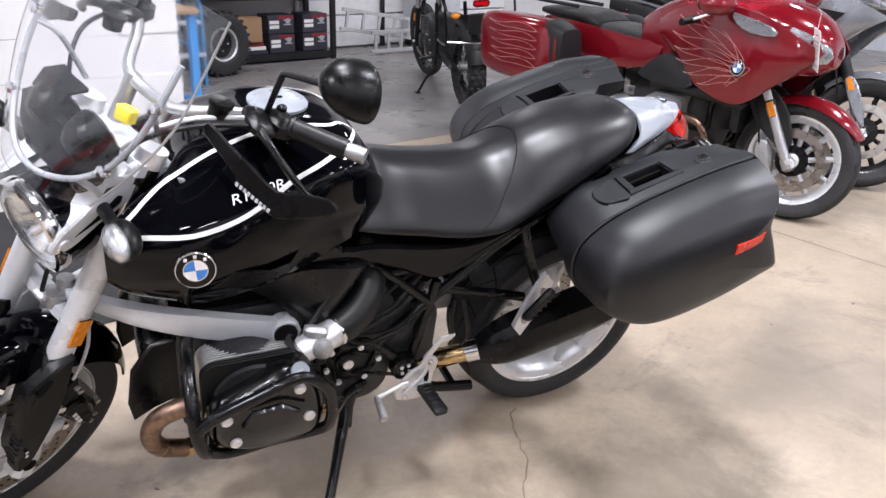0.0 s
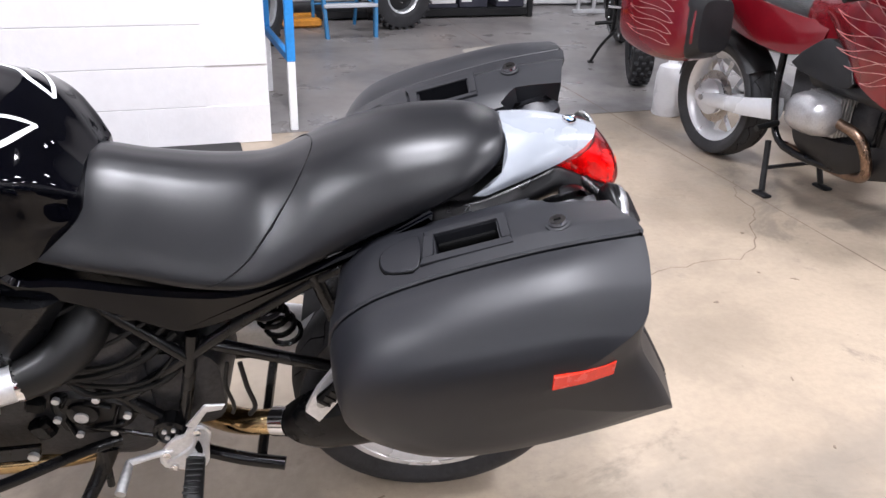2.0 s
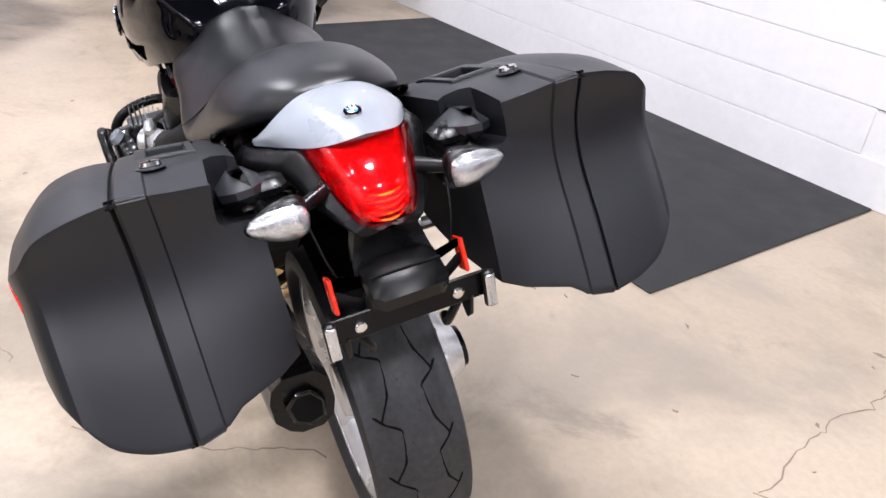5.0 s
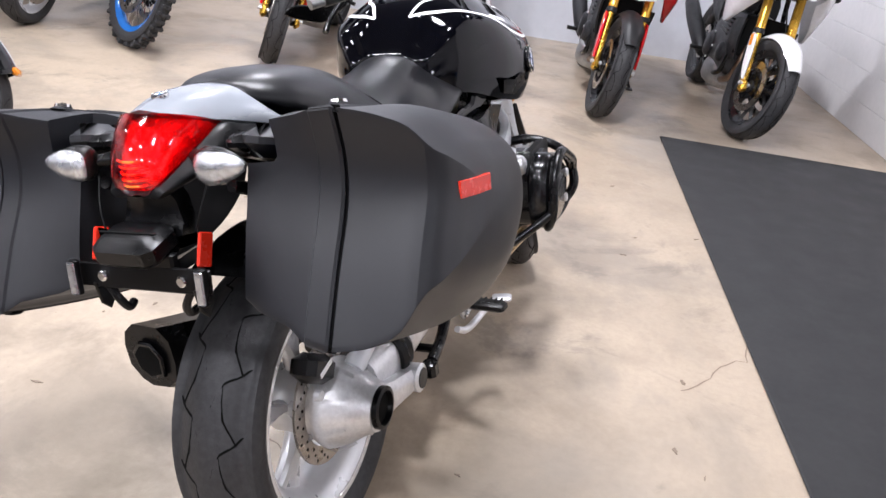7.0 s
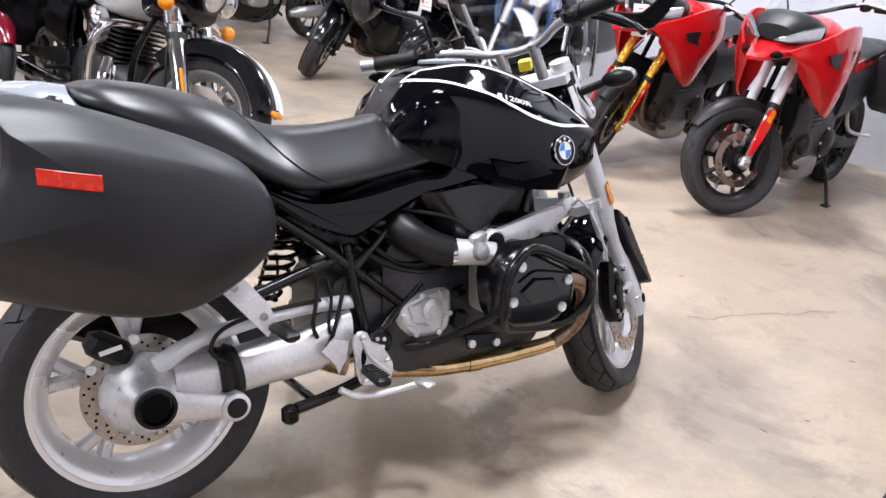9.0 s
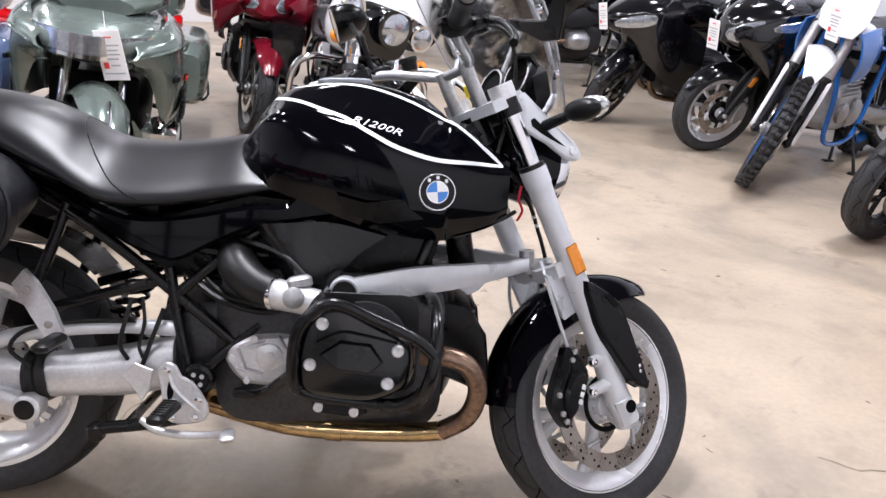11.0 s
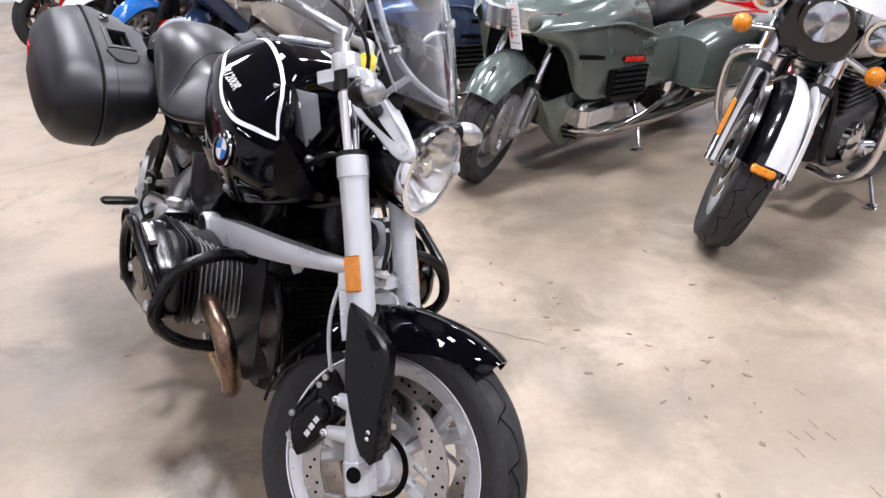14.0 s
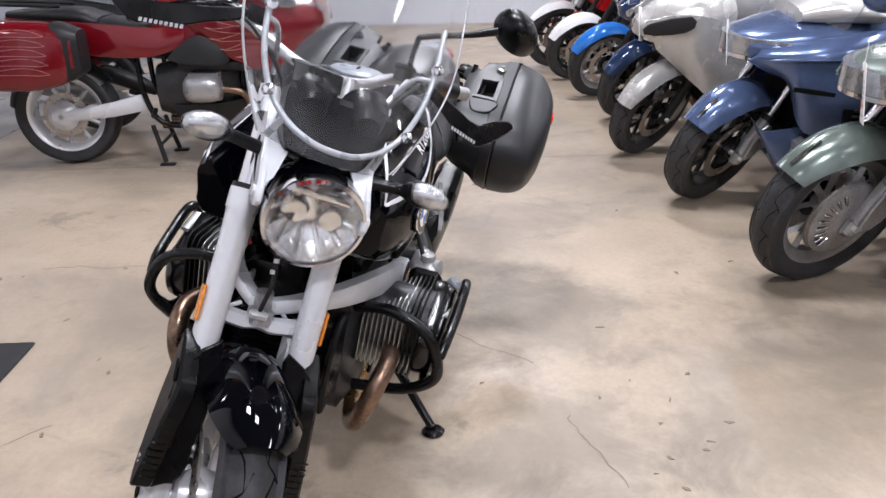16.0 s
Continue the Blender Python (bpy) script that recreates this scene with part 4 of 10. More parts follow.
def case_ring(y, grow=0.0):
    ks = [0.150, 0.18, 0.24, 0.262, 0.306, 0.335, 0.37, 0.405, 0.430, 0.446, 0.458, 0.463]
    rows = np.array([outline(k) for k in ks])
    slope = np.gradient(rows, np.array(ks), axis=0)
    i = min(max(int(np.searchsorted(ks, y)) - 1, 0), len(ks) - 2)
    d = ks[i + 1] - ks[i]
    t = (y - ks[i]) / d
    if y > 0.306:  # the lid is one round sweep, the body is straight from row to row
        ctl = (2 * t ** 3 - 3 * t * t + 1) * rows[i] + (t ** 3 - 2 * t * t + t) * d * slope[i] + (3 * t * t - 2 * t ** 3) * rows[i + 1] + (t ** 3 - t * t) * d * slope[i + 1]
    else:
        ctl = rows[i] * (1 - t) + rows[i + 1] * t
    c2 = []
    for i, p in enumerate(ctl):  # keep the rear corners crisp
        q, r = ctl[i - 1], ctl[(i + 1) % 14]
        if i in (0, 10):
            c2 += [p + (q - p) * 0.10, p + (q - p) * 0.02 + (r - p) * 0.02, p + (r - p) * 0.10]
        else:
            c2.append(p)
    ring = smooth_line(c2, 4, True)
    if grow:
        d = np.roll(ring, -1, 0) - np.roll(ring, 1, 0)
        d /= np.linalg.norm(d, axis=1)[:, None] + 1e-9
        ring = ring + np.stack([-d[:, 1], d[:, 0]], 1) * grow
    return np.array([(x, y, z) for x, z in ring])


def carved(ob, cutter):
    """Takes the cutter's shape out of the mesh of ob."""
    tool = new("cutter", cutter.mesh("cutter", BAGD))
    tool.parent = ob.parent
    md = ob.modifiers.new("pocket", "BOOLEAN")
    md.object, md.operation, md.solver = tool, "DIFFERENCE", "EXACT"
    dg = bpy.context.evaluated_depsgraph_get()
    me = bpy.data.meshes.new_from_object(ob.evaluated_get(dg))
    ob.modifiers.remove(md)
    ob.data = me
    bpy.data.objects.remove(tool)
    me.polygons.foreach_set("use_smooth", [True] * len(me.polygons))
    me.set_sharp_from_angle(angle=radians(34))


def deck(x, y, h):
    """A place on the sloping top of the case, h above it."""
    return (x + 0.30 * h, y - 0.07 * h, 0.8497 - 0.317 * x + 0.07 * y + h)


def saddlebag(sg):
    fl = (lambda s: s) if sg > 0 else (lambda s: s.flipped())
    rows = [case_ring(y) for y in (0.150, 0.156, 0.18, 0.20, 0.22, 0.24, 0.254, 0.262, 0.266)] + [case_ring(y, 0.0035) for y in (0.2685, 0.285, 0.3005)] + [case_ring(0.3045)]
    bag = part("saddlebag", fl(Shape().grid(rows)), BAGM, bike, "matte black hard side case with clamshell lid", 34)
    carved(bag, fl(Shape().plate([(-0.064, 0.207), (0.030, 0.207), (0.030, 0.259), (-0.064, 0.259)], deck, -0.045, 0.03, 0.004)))
    carved(bag, fl(Shape().plate([(-0.245, 0.120), (-0.135, 0.120), (-0.118, 0.160), (-0.150, 0.192), (-0.228, 0.196), (-0.245, 0.190)], deck, -0.075, 0.03, 0.006)))
    part("case_gasket", fl(Shape().grid([case_ring(y, -0.005) for y in (0.300, 0.314)], True, (False, False))), BAGD, bag)
    part("lid", fl(Shape().grid([case_ring(0.3085, -0.004), case_ring(0.3092, -0.001)] + [case_ring(y) for y in np.r_[0.3105, np.linspace(0.316, 0.430, 13), 0.4345, 0.439, 0.4425, 0.446, 0.449, 0.452, 0.455, 0.458, 0.460, 0.4615, 0.463]], True, (False, True))), BAGM, bag, "matte black curved outer lid of the case", 30)
    # handle sunk into the sloping top deck
    hf = part("carry_handle", fl(Shape().plate([(-0.080, 0.259), (0.050, 0.259), (0.056, 0.276), (-0.082, 0.276)], deck, -0.004, 0.0042, 0.0015)), BAGM, bag, "moulded carry handle over a dark recess")
    part("handle_rim", fl(Shape().plate([(-0.080, 0.194), (0.046, 0.194), (0.044, 0.206), (-0.080, 0.206)], deck, -0.004, 0.0042, 0.0015)), BAGM, hf)
    part("handle_rim", fl(Shape().plate([(-0.081, 0.205), (-0.066, 0.205), (-0.066, 0.260), (-0.081, 0.260)], deck, -0.004, 0.0052, 0.002)), BAGM, hf)
    part("handle_rim", fl(Shape().plate([(0.030, 0.205), (0.046, 0.205), (0.051, 0.260), (0.034, 0.260)], deck, -0.004, 0.0046, 0.0015)), BAGM, hf)
    part("grip_bar", fl(Shape().plate([(-0.062, 0.212), (0.028, 0.212), (0.028, 0.222), (-0.062, 0.222)], deck, -0.030, -0.010, 0.003)), BAGD, hf)
    # pocket floor coloured darker to paint the recess's shade
    part("pocket_floor", fl(Shape().plate([(-0.062, 0.209), (0.028, 0.209), (0.028, 0.257), (-0.062, 0.257)], deck, -0.044, -0.036, 0.001)), BAGD, hf)
    flap = smooth_line([(0.054, 0.198), (0.096, 0.200), (0.112, 0.214), (0.114, 0.240), (0.106, 0.262), (0.088, 0.274), (0.058, 0.275)], 3, True)
    def front(x, y, h):
        a, b, c = deck(x, y, h)
        return (a, b, c - 0.9 * max(0.0, x - 0.055) ** 1.7)
    part("latch_flap", fl(Shape().plate(flap, front, -0.010, 0.0026, 0.0012)), BAGM, bag)
    # dark rim paints the shaded gap round the flap
    part("flap_groove", fl(Shape().plate([(p[0] * 1.03 - 0.0015, 0.238 + (p[1] - 0.238) * 1.06) for p in flap], front, -0.010, 0.0006, 0.0003)), BAGD, bag)
    lc = Vector(deck(-0.149, 0.255, 0.0))
    lk = part("lock", fl(Shape().lathe([(0.019, 0), (0.0185, 0.0012), (0.0145, 0.002), (0.014, 0.004), (0.0001, 0.0045)], tuple(lc), (0.30, -0.07, 1), 24)), BAGM, bag, "round key lock with bright core")
    part("lock_core", fl(Shape().lathe([(0.0135, 0.004), (0.0125, 0.0085), (0.0001, 0.009)], tuple(lc), (0.30, -0.07, 1), 20)), CHROME, lk)
    part("key_slot", fl(Shape().box(tuple(lc + Vector((0.0029, -0.0007, 0.0092))), (0.011, 0.0022, 0.001), 0, pose(0, 0, 0, 0, 17, 0))), SHADE_BLACK, lk)
    out_y = lambda a: np.interp(a, [-0.215, -0.165, -0.110], [0.4448, 0.4572, 0.4628])
    part("red_reflector", fl(Shape().plate([(a, 0.8045 + 0.0125 * t + 0.16 * (-0.163 - a)) for a, t in ((-0.119, -1), (-0.141, -1), (-0.163, -1), (-0.185, -1), (-0.207, -1), (-0.207, 1), (-0.185, 1), (-0.163, 1), (-0.141, 1), (-0.119, 1))], lambda a, b, h: (a, out_y(a) + h, b), -0.012, 0.0035, 0.001)), REDR, bag, "long red reflector strip")
    part("foot_nub", fl(Shape().box((-0.330, 0.278, 0.630), (0.026, 0.022, 0.010), 0.003, pose(0, 0, 0, 0, 18, 0))), BAGD, bag)
    part("corner_step", fl(Shape().box((-0.186, 0.158, 0.872), (0.100, 0.062, 0.050), 0.020, pose(0, 0, 0, -4, 17, 0))), BAGM, bag, "rounded mount cover in the cut corner")
    part("mount_hook", fl(Shape().box((-0.205, 0.128, 0.876), (0.045, 0.05, 0.024), 0.008)), SATIN, bag)
    return bag


saddlebag(1)
saddlebag(-1)
for sg in (1, -1):
    part("case_rail", Shape().tube([(0.16, sg * 0.13, 0.74), (0.0, sg * 0.140, 0.785), (-0.18, sg * 0.125, 0.80), (-0.24, sg * 0.115, 0.82)], 0.010, 8), FRAME, bike)

# -- engine: flat twin
CASE = mat("engine_case", (0.045, 0.045, 0.048), 0.40, 0.5, 0.4, 15, 0.3, 180)
FINM = mat("cylinder_fins", (0.56, 0.56, 0.55), 0.36, 0.9, 0.15, 20, 0.2, 200)
COVER = mat("valve_cover_black", (0.003, 0.003, 0.0035), 0.2, 0, 0.3, 15, 0.15, 300, coat=0.3, spec=0.4)
HOSE = mat("rubber_hose", (0.005, 0.005, 0.005), 0.42, 0, 0.2, 20, spec=0.35)


def rrect(cx, cz, hx, hz, r, n=5):
    out = []
    for sx, sz, a0 in ((1, 1, 0), (-1, 1, 90), (-1, -1, 180), (1, -1, 270)):
        for k in range(n):
            a = radians(a0 + 90 * k / (n - 1))
            out.append((cx + sx * (hx - r) + r * math.cos(a), cz + sz * (hz - r) + r * math.sin(a)))
    return out


eng = part("engine", Shape().grid([[(x, y, z) for x, z in rrect(0.80, 0.42, 0.25 * k, 0.175 * k, 0.07)] for y, k in ((-0.155, 0.82), (-0.135, 1.0), (0.135, 1.0), (0.155, 0.82))]), CASE, bike, "flat twin engine with silver finned cylinders", 45)
part("gearbox", Shape().grid([[(x, y, z) for x, z in rrect(0.55, 0.41, 0.13 * k, 0.10 * k, 0.05)] for y, k in ((-0.13, 0.8), (-0.115, 1), (0.115, 1), (0.13, 0.8))]), CASE, eng)
part("oil_sump", Shape().grid([[(x, y, z) for x, z in rrect(0.86, 0.265, 0.16 * k, 0.055 * k, 0.03)] for y, k in ((-0.10, 0.9), (-0.08, 1), (0.08, 1), (0.10, 0.9))]), SATIN, eng)
part("front_cover", Shape().grid([[(1.02 + h, y, z) for y, z in rrect(0, 0.46, 0.13 * k, 0.15 * k, 0.05)] for h, k in ((0, 1), (0.035, 1), (0.05, 0.85))]), SATIN, eng)
for sg, dx in ((-1, 0.0), (1, 0.035)):
    fl = (lambda s: s) if sg > 0 else (lambda s: s.flipped())
    cyl = part("cylinder", fl(Shape().lathe([(0.085, 0.12), (0.085, 0.30)], (0.885 + dx, 0, 0.487), (0, 1, 0), 28)), CASE, eng, "finned air-cooled cylinder")
    for k in range(12):
        y = 0.158 + k * 0.0116
        top = 0.536 + 0.0046 * k
        part("fin", fl(Shape().plate(rrect(0.884 + dx, (top + 0.386) / 2, 0.098 + 0.0008 * k, (top - 0.386) / 2, 0.032), xz(y), 0, 0.0032, 0.0009)), FINM if k < 9 else HOSE, cyl)
    part("head_cover", fl(Shape().plate(smooth_line([(0.756 + dx, 0.50), (0.772 + dx, 0.560), (0.806 + dx, 0.578), (0.806 + dx, 0.400), (0.772 + dx, 0.412)], 3, True), xz(0.218), 0, 0.082, 0.014)), COVER, cyl, "glossy black rear of the cylinder head")
    outline = [(0.746, 0.485), (0.764, 0.545), (0.798, 0.572), (0.840, 0.577), (0.910, 0.544), (0.972, 0.510), (0.987, 0.470), (0.983, 0.430), (0.962, 0.400), (0.900, 0.376), (0.820, 0.379), (0.764, 0.390), (0.746, 0.430)]
    oc = np.array(outline)
    mid = oc.mean(0)
    rings = []
    for y, k in ((0.292, 0.99), (0.296, 1.0), (0.316, 1.0), (0.333, 0.965), (0.342, 0.90), (0.346, 0.80)):
        rings.append([(x + dx, y, z) for x, z in smooth_line(mid + (oc - mid) * k, 4, True)])
    vc = part("valve_cover", fl(Shape().grid(rings)), COVER, cyl, "glossy black valve cover with bright bolts", 45)
    part("cover_rib", fl(Shape().plate([(0.80 + dx, 0.475), (0.84 + dx, 0.505), (0.90 + dx, 0.50), (0.925 + dx, 0.465), (0.90 + dx, 0.440), (0.835 + dx, 0.445)], xz(0.344), 0, 0.010, 0.005)), COVER, vc)
    part("cover_groove", fl(Shape().tube([(0.795 + dx, 0.347, 0.50), (0.84 + dx, 0.3485, 0.522), (0.89 + dx, 0.3485, 0.517), (0.95 + dx, 0.347, 0.505)], 0.003, 6)), SHADE_BLACK, vc)
    for x, z in ((0.804, 0.536), (0.952, 0.488), (0.782, 0.453), (0.935, 0.421)):
        part("cover_bolt", fl(Shape().lathe([(0.0125, -0.01), (0.0125, 0.004), (0.010, 0.007), (0.006, 0.0065), (0.0001, 0.005)], (x + dx, 0.3455, z), (0, 1, 0), 18)), ALU, vc)
    sx, sz, ex, ez = (0.854 + dx, 0.551, 0.912 + dx, 0.535) if sg > 0 else (0.836, 0.572, 0.904, 0.554)
    strip_ = lambda k: [(sx, sz - 0.005 * k), (ex, ez - 0.005 * k), (ex, ez + 0.005 * k), (sx, sz + 0.005 * k)]
    pc = part("plug_cover", fl(Shape().plate(strip_(1.0), xz(0.326), 0, 0.018, 0.003)), ALUD, vc, "slim silver-rimmed spark plug strip")
    part("plug_inset", fl(Shape().plate(strip_(0.6), xz(0.3435), 0, 0.002, 0.0005)), COVER, pc)
    if sg > 0:
        cap_ = part("oil_cap", Shape().lathe([(0.019, -0.012), (0.019, 0.004), (0.016, 0.007), (0.0001, 0.0072)], (0.836, 0.334, 0.572), (0.05, 0.60, 0.80), 28), COWL, cyl, "round pale oil filler cap")
        part("cap_slot", Shape().box((0.837, 0.3385, 0.5785), (0.016, 0.004, 0.003), 0.001, pose(0, 0, 0, -34, 0, 20)), ALUD, cap_)
    # guard bars
    g = lambda pts: [(x + dx * 0.6, sg * y, z) for x, y, z in pts]
    gb = part("engine_guard", Shape().tube(g([(1.005, 0.13, 0.545), (1.018, 0.22, 0.566), (1.027, 0.31, 0.540), (1.026, 0.350, 0.475), (1.012, 0.348, 0.415), (0.985, 0.28, 0.352), (0.965, 0.16, 0.315)]), 0.0135, 12), FRAME, bike, "glossy black tubular engine guard")
    part("guard_loop", Shape().tube(g([(1.022, 0.352, 0.485), (0.985, 0.358, 0.517), (0.90, 0.362, 0.555), (0.84, 0.362, 0.579), (0.800, 0.360, 0.572), (0.758, 0.358, 0.520), (0.750, 0.352, 0.435), (0.768, 0.335, 0.392), (0.86, 0.318, 0.372), (0.96, 0.325, 0.372), (1.012, 0.342, 0.410)]), 0.0125, 12), FRAME, gb)
    part("guard_stay", Shape().tube(g([(0.752, 0.356, 0.44), (0.72, 0.30, 0.40), (0.66, 0.20, 0.335), (0.60, 0.16, 0.32)]), 0.011, 10), FRAME, gb)
    # throttle body and intake hose
    tb = part("throttle_body", fl(Shape().tube([(0.795 + dx, 0.262, 0.553), (0.745 + dx, 0.245, 0.558), (0.690 + dx, 0.222, 0.562)], [0.028, 0.030, 0.033], 18, 4)), ALU, eng, "bright cast throttle body")
    part("hose_clamp", fl(Shape().tube([(0.697 + dx, 0.2245, 0.562), (0.687 + dx, 0.2205, 0.562)], 0.0365, 18, 1)), CHROME, tb)
    part("throttle_cable_drum", fl(Shape().lathe([(0.0001, -0.002), (0.022, 0), (0.022, 0.014), (0.014, 0.018), (0.0001, 0.019)], (0.735 + dx, 0.27, 0.566), (0.2, 1, 0.2), 18)), ALUD, tb)
    part("injector", fl(Shape().box((0.745 + dx, 0.250, 0.595), (0.05, 0.026, 0.026), 0.006, pose(0, 0, 0, 0, -10, -15))), ALUD, tb)
    part("fuel_rail", fl(Shape().tube([(0.76 + dx, 0.24, 0.60), (0.70 + dx, 0.20, 0.64), (0.60 + dx, 0.14, 0.66)], 0.006, 8)), HOSE, tb)
    part("intake_hose", fl(Shape().tube([(0.690 + dx, 0.222, 0.562), (0.645 + dx, 0.200, 0.575), (0.605 + dx, 0.165, 0.600), (0.590 + dx, 0.12, 0.625)], [0.036, 0.040, 0.043, 0.045], 20, 5)), HOSE, eng, "fat black rubber intake hose")
    # exhaust header
    dx = 0.0
    hd = [(1.000 + dx, 0.235, 0.448), (1.055 + dx, 0.243, 0.450), (1.105 + dx, 0.238, 0.425), (1.125 + dx, 0.225, 0.370), (1.108 + dx, 0.205, 0.305), (1.055 + dx, 0.185, 0.262)]
    part("exhaust_header", Shape().tube([(x, sg * y, z) for x, y, z in hd], 0.0215, 16), BRONZE, bike, "heat-browned exhaust header pipe")
    part("exhaust_pipe", Shape().tube([(1.055 + dx, sg * 0.185, 0.262), (0.98, sg * 0.165, 0.247), (0.85, sg * 0.145, 0.236), (0.72, sg * 0.125, 0.234), (0.62, sg * 0.085, 0.238), (0.52, sg * 0.04, 0.245)], 0.0215, 16), GOLD, bike, "straw-coloured stainless exhaust pipe")
    part("pipe_clamp", Shape().tube([(0.835, sg * 0.1435, 0.2355), (0.80, sg * 0.139, 0.2352)], 0.0245, 16, 1), GOLD, bike)
# oil cooler with ribbed shroud
oc = part("oil_cooler", Shape().box((1.085, 0, 0.455), (0.055, 0.225, 0.155), 0.01), SATIN, bike, "black oil cooler in a plastic shroud")
for k in range(11):
    part("cooler_rib", Shape().box((1.115, 0, 0.388 + k * 0.0135), (0.012, 0.205, 0.004), 0.001), FRAME, oc)
for sg in (1, -1):
    part("cooler_shroud", Shape().plate([(1.03, 0.545), (1.10, 0.535), (1.145, 0.470), (1.158, 0.375), (1.150, 0.325), (1.105, 0.350), (1.04, 0.375)], lambda a, b, h, sg=sg: (a, sg * (0.118 + h), b), 0, 0.016, 0.006), SATIN, oc)

# -- frame and side covers
PATHS = [
    [(0.10, 0.118, 0.775), (0.30, 0.132, 0.655), (0.45, 0.142, 0.543), (0.60, 0.148, 0.424)],
    [(0.655, 0.130, 0.690), (0.56, 0.138, 0.615), (0.468, 0.145, 0.533)],
    [(0.648, 0.145, 0.475), (0.585, 0.150, 0.420), (0.522, 0.152, 0.358)],
    [(0.450, 0.142, 0.590), (0.470, 0.146, 0.48), (0.498, 0.150, 0.358)],
    [(0.235, 0.125, 0.735), (0.19, 0.135, 0.60), (0.15, 0.14, 0.51)],
    [(0.44, 0.136, 0.562), (0.33, 0.138, 0.530), (0.19, 0.138, 0.485)],
    [(0.66, 0.13, 0.625), (0.53, 0.134, 0.632), (0.44, 0.132, 0.665), (0.30, 0.128, 0.72)],
]
for sg in (1, -1):
    for pth in PATHS:
        part("frame_tube", Shape().tube([(x, sg * y, z) for x, y, z in pth], 0.0125, 10, 4), FRAME, bike, "black tubular trellis frame")
    cap = part("pivot_boss", Shape().lathe([(0.034, 0), (0.034, 0.03), (0.027, 0.034), (0.024, 0.030), (0.0001, 0.030)], (0.519, sg * 0.145, 0.351), (0, sg, 0), 24), FRAME, bike, "round black swingarm pivot boss")
    for k in range(4):
        a = k * np.pi / 2 + 0.6
        part("pivot_bolt", Shape().lathe([(0.005, 0.029), (0.005, 0.034), (0.0001, 0.0345)], (0.519 + 0.013 * math.cos(a), sg * 0.145, 0.351 + 0.013 * math.sin(a)), (0, sg, 0), 8), ALU, cap)
    # gloss side cover below the seat
    tail = [(0.735, 0.785), (0.70, 0.742), (0.62, 0.735), (0.48, 0.705), (0.36, 0.700), (0.24, 0.745), (0.10, 0.815), (0.03, 0.860), (0.055, 0.835), (0.16, 0.770), (0.27, 0.700), (0.36, 0.640), (0.44, 0.610), (0.48, 0.612), (0.56, 0.655), (0.64, 0.690), (0.76, 0.715), (0.80, 0.730)]
    part("side_cover", Shape().plate(smooth_line(tail, 3, True), lambda a, b, h, sg=sg: (a, sg * (0.140 + h + 0.05 * max(0, a - 0.45)), b), 0, 0.022, 0.008), GLOSS, bike, "glossy black side cover under the seat")
    back = smooth_line([(0.630, 0.160, 0.700), (0.662, 0.170, 0.652), (0.700, 0.176, 0.590), (0.735, 0.180, 0.556)], 4)
    ridge = smooth_line([(0.676, 0.196, 0.703), (0.708, 0.208, 0.655), (0.736, 0.212, 0.606), (0.758, 0.206, 0.560)], 4)
    mid = smooth_line([(0.790, 0.190, 0.713), (0.780, 0.196, 0.660), (0.782, 0.202, 0.608), (0.785, 0.198, 0.558)], 4)
    ahead = smooth_line([(0.915, 0.182, 0.688), (0.862, 0.184, 0.650), (0.822, 0.188, 0.606), (0.806, 0.186, 0.568)], 4)
    rings = []
    for p, q, r, t in zip(back, ridge, mid, ahead):
        front_line = smooth_line([p, q, r, t], 4)
        rings.append([(x, sg * y, z) for x, y, z in front_line] + [(x, sg * (y - 0.030), z) for x, y, z in front_line[::-1]])
    part("intake_cover", Shape().grid(rings), INTAKE, bike, "matte black folded air intake cover", 32)
    part("inner_panel", Shape().plate([(0.62, 0.76), (1.04, 0.72), (1.00, 0.56), (0.86, 0.57), (0.60, 0.60), (0.46, 0.56), (0.30, 0.66)], lambda a, b, h, sg=sg: (a, sg * (0.085 + h), b), 0, 0.03, 0.008), SATIN, bike)
part("shock_spring", Shape().tube([(0.30 + 0.10 * t / 60 + 0.032 * math.cos(t * 0.9), 0.0 + 0.032 * math.sin(t * 0.9), 0.44 + 0.20 * t / 60) for t in range(61)], 0.006, 6, 2), FRAME, bike)
part("air_box", Shape().box((0.52, 0, 0.64), (0.24, 0.16, 0.16), 0.03), SATIN, bike)
part("battery_tray", Shape().box((0.32, 0, 0.70), (0.22, 0.18, 0.10), 0.02), SATIN, bike)

# -- swingarm with shaft drive, on the right
rings = []
for x, y, z, hy, hz in smooth_line([(0.46, -0.105, 0.375, 0.050, 0.062), (0.36, -0.115, 0.350, 0.050, 0.056), (0.25, -0.118, 0.338, 0.048, 0.050), (0.15, -0.118, 0.326, 0.046, 0.050), (0.05, -0.108, 0.312, 0.046, 0.060)], 4):
    rings.append([(x, y + hy * math.copysign(abs(math.cos(a)) ** 0.7, math.cos(a)), z + hz * math.copysign(abs(math.sin(a)) ** 0.7, math.sin(a))) for a in np.linspace(0, 2 * np.pi, 20, endpoint=False)])
arm = part("swingarm", Shape().grid(rings), ALU, bike, "silver cast single-sided swingarm with shaft drive", 50)
part("gaiter", Shape().tube([(0.19, -0.118, 0.333), (0.175, -0.118, 0.331), (0.165, -0.118, 0.33), (0.152, -0.118, 0.328), (0.14, -0.118, 0.327)], [0.055, 0.062, 0.056, 0.062, 0.055], 20, 3), HOSE, arm, "black rubber gaiter")
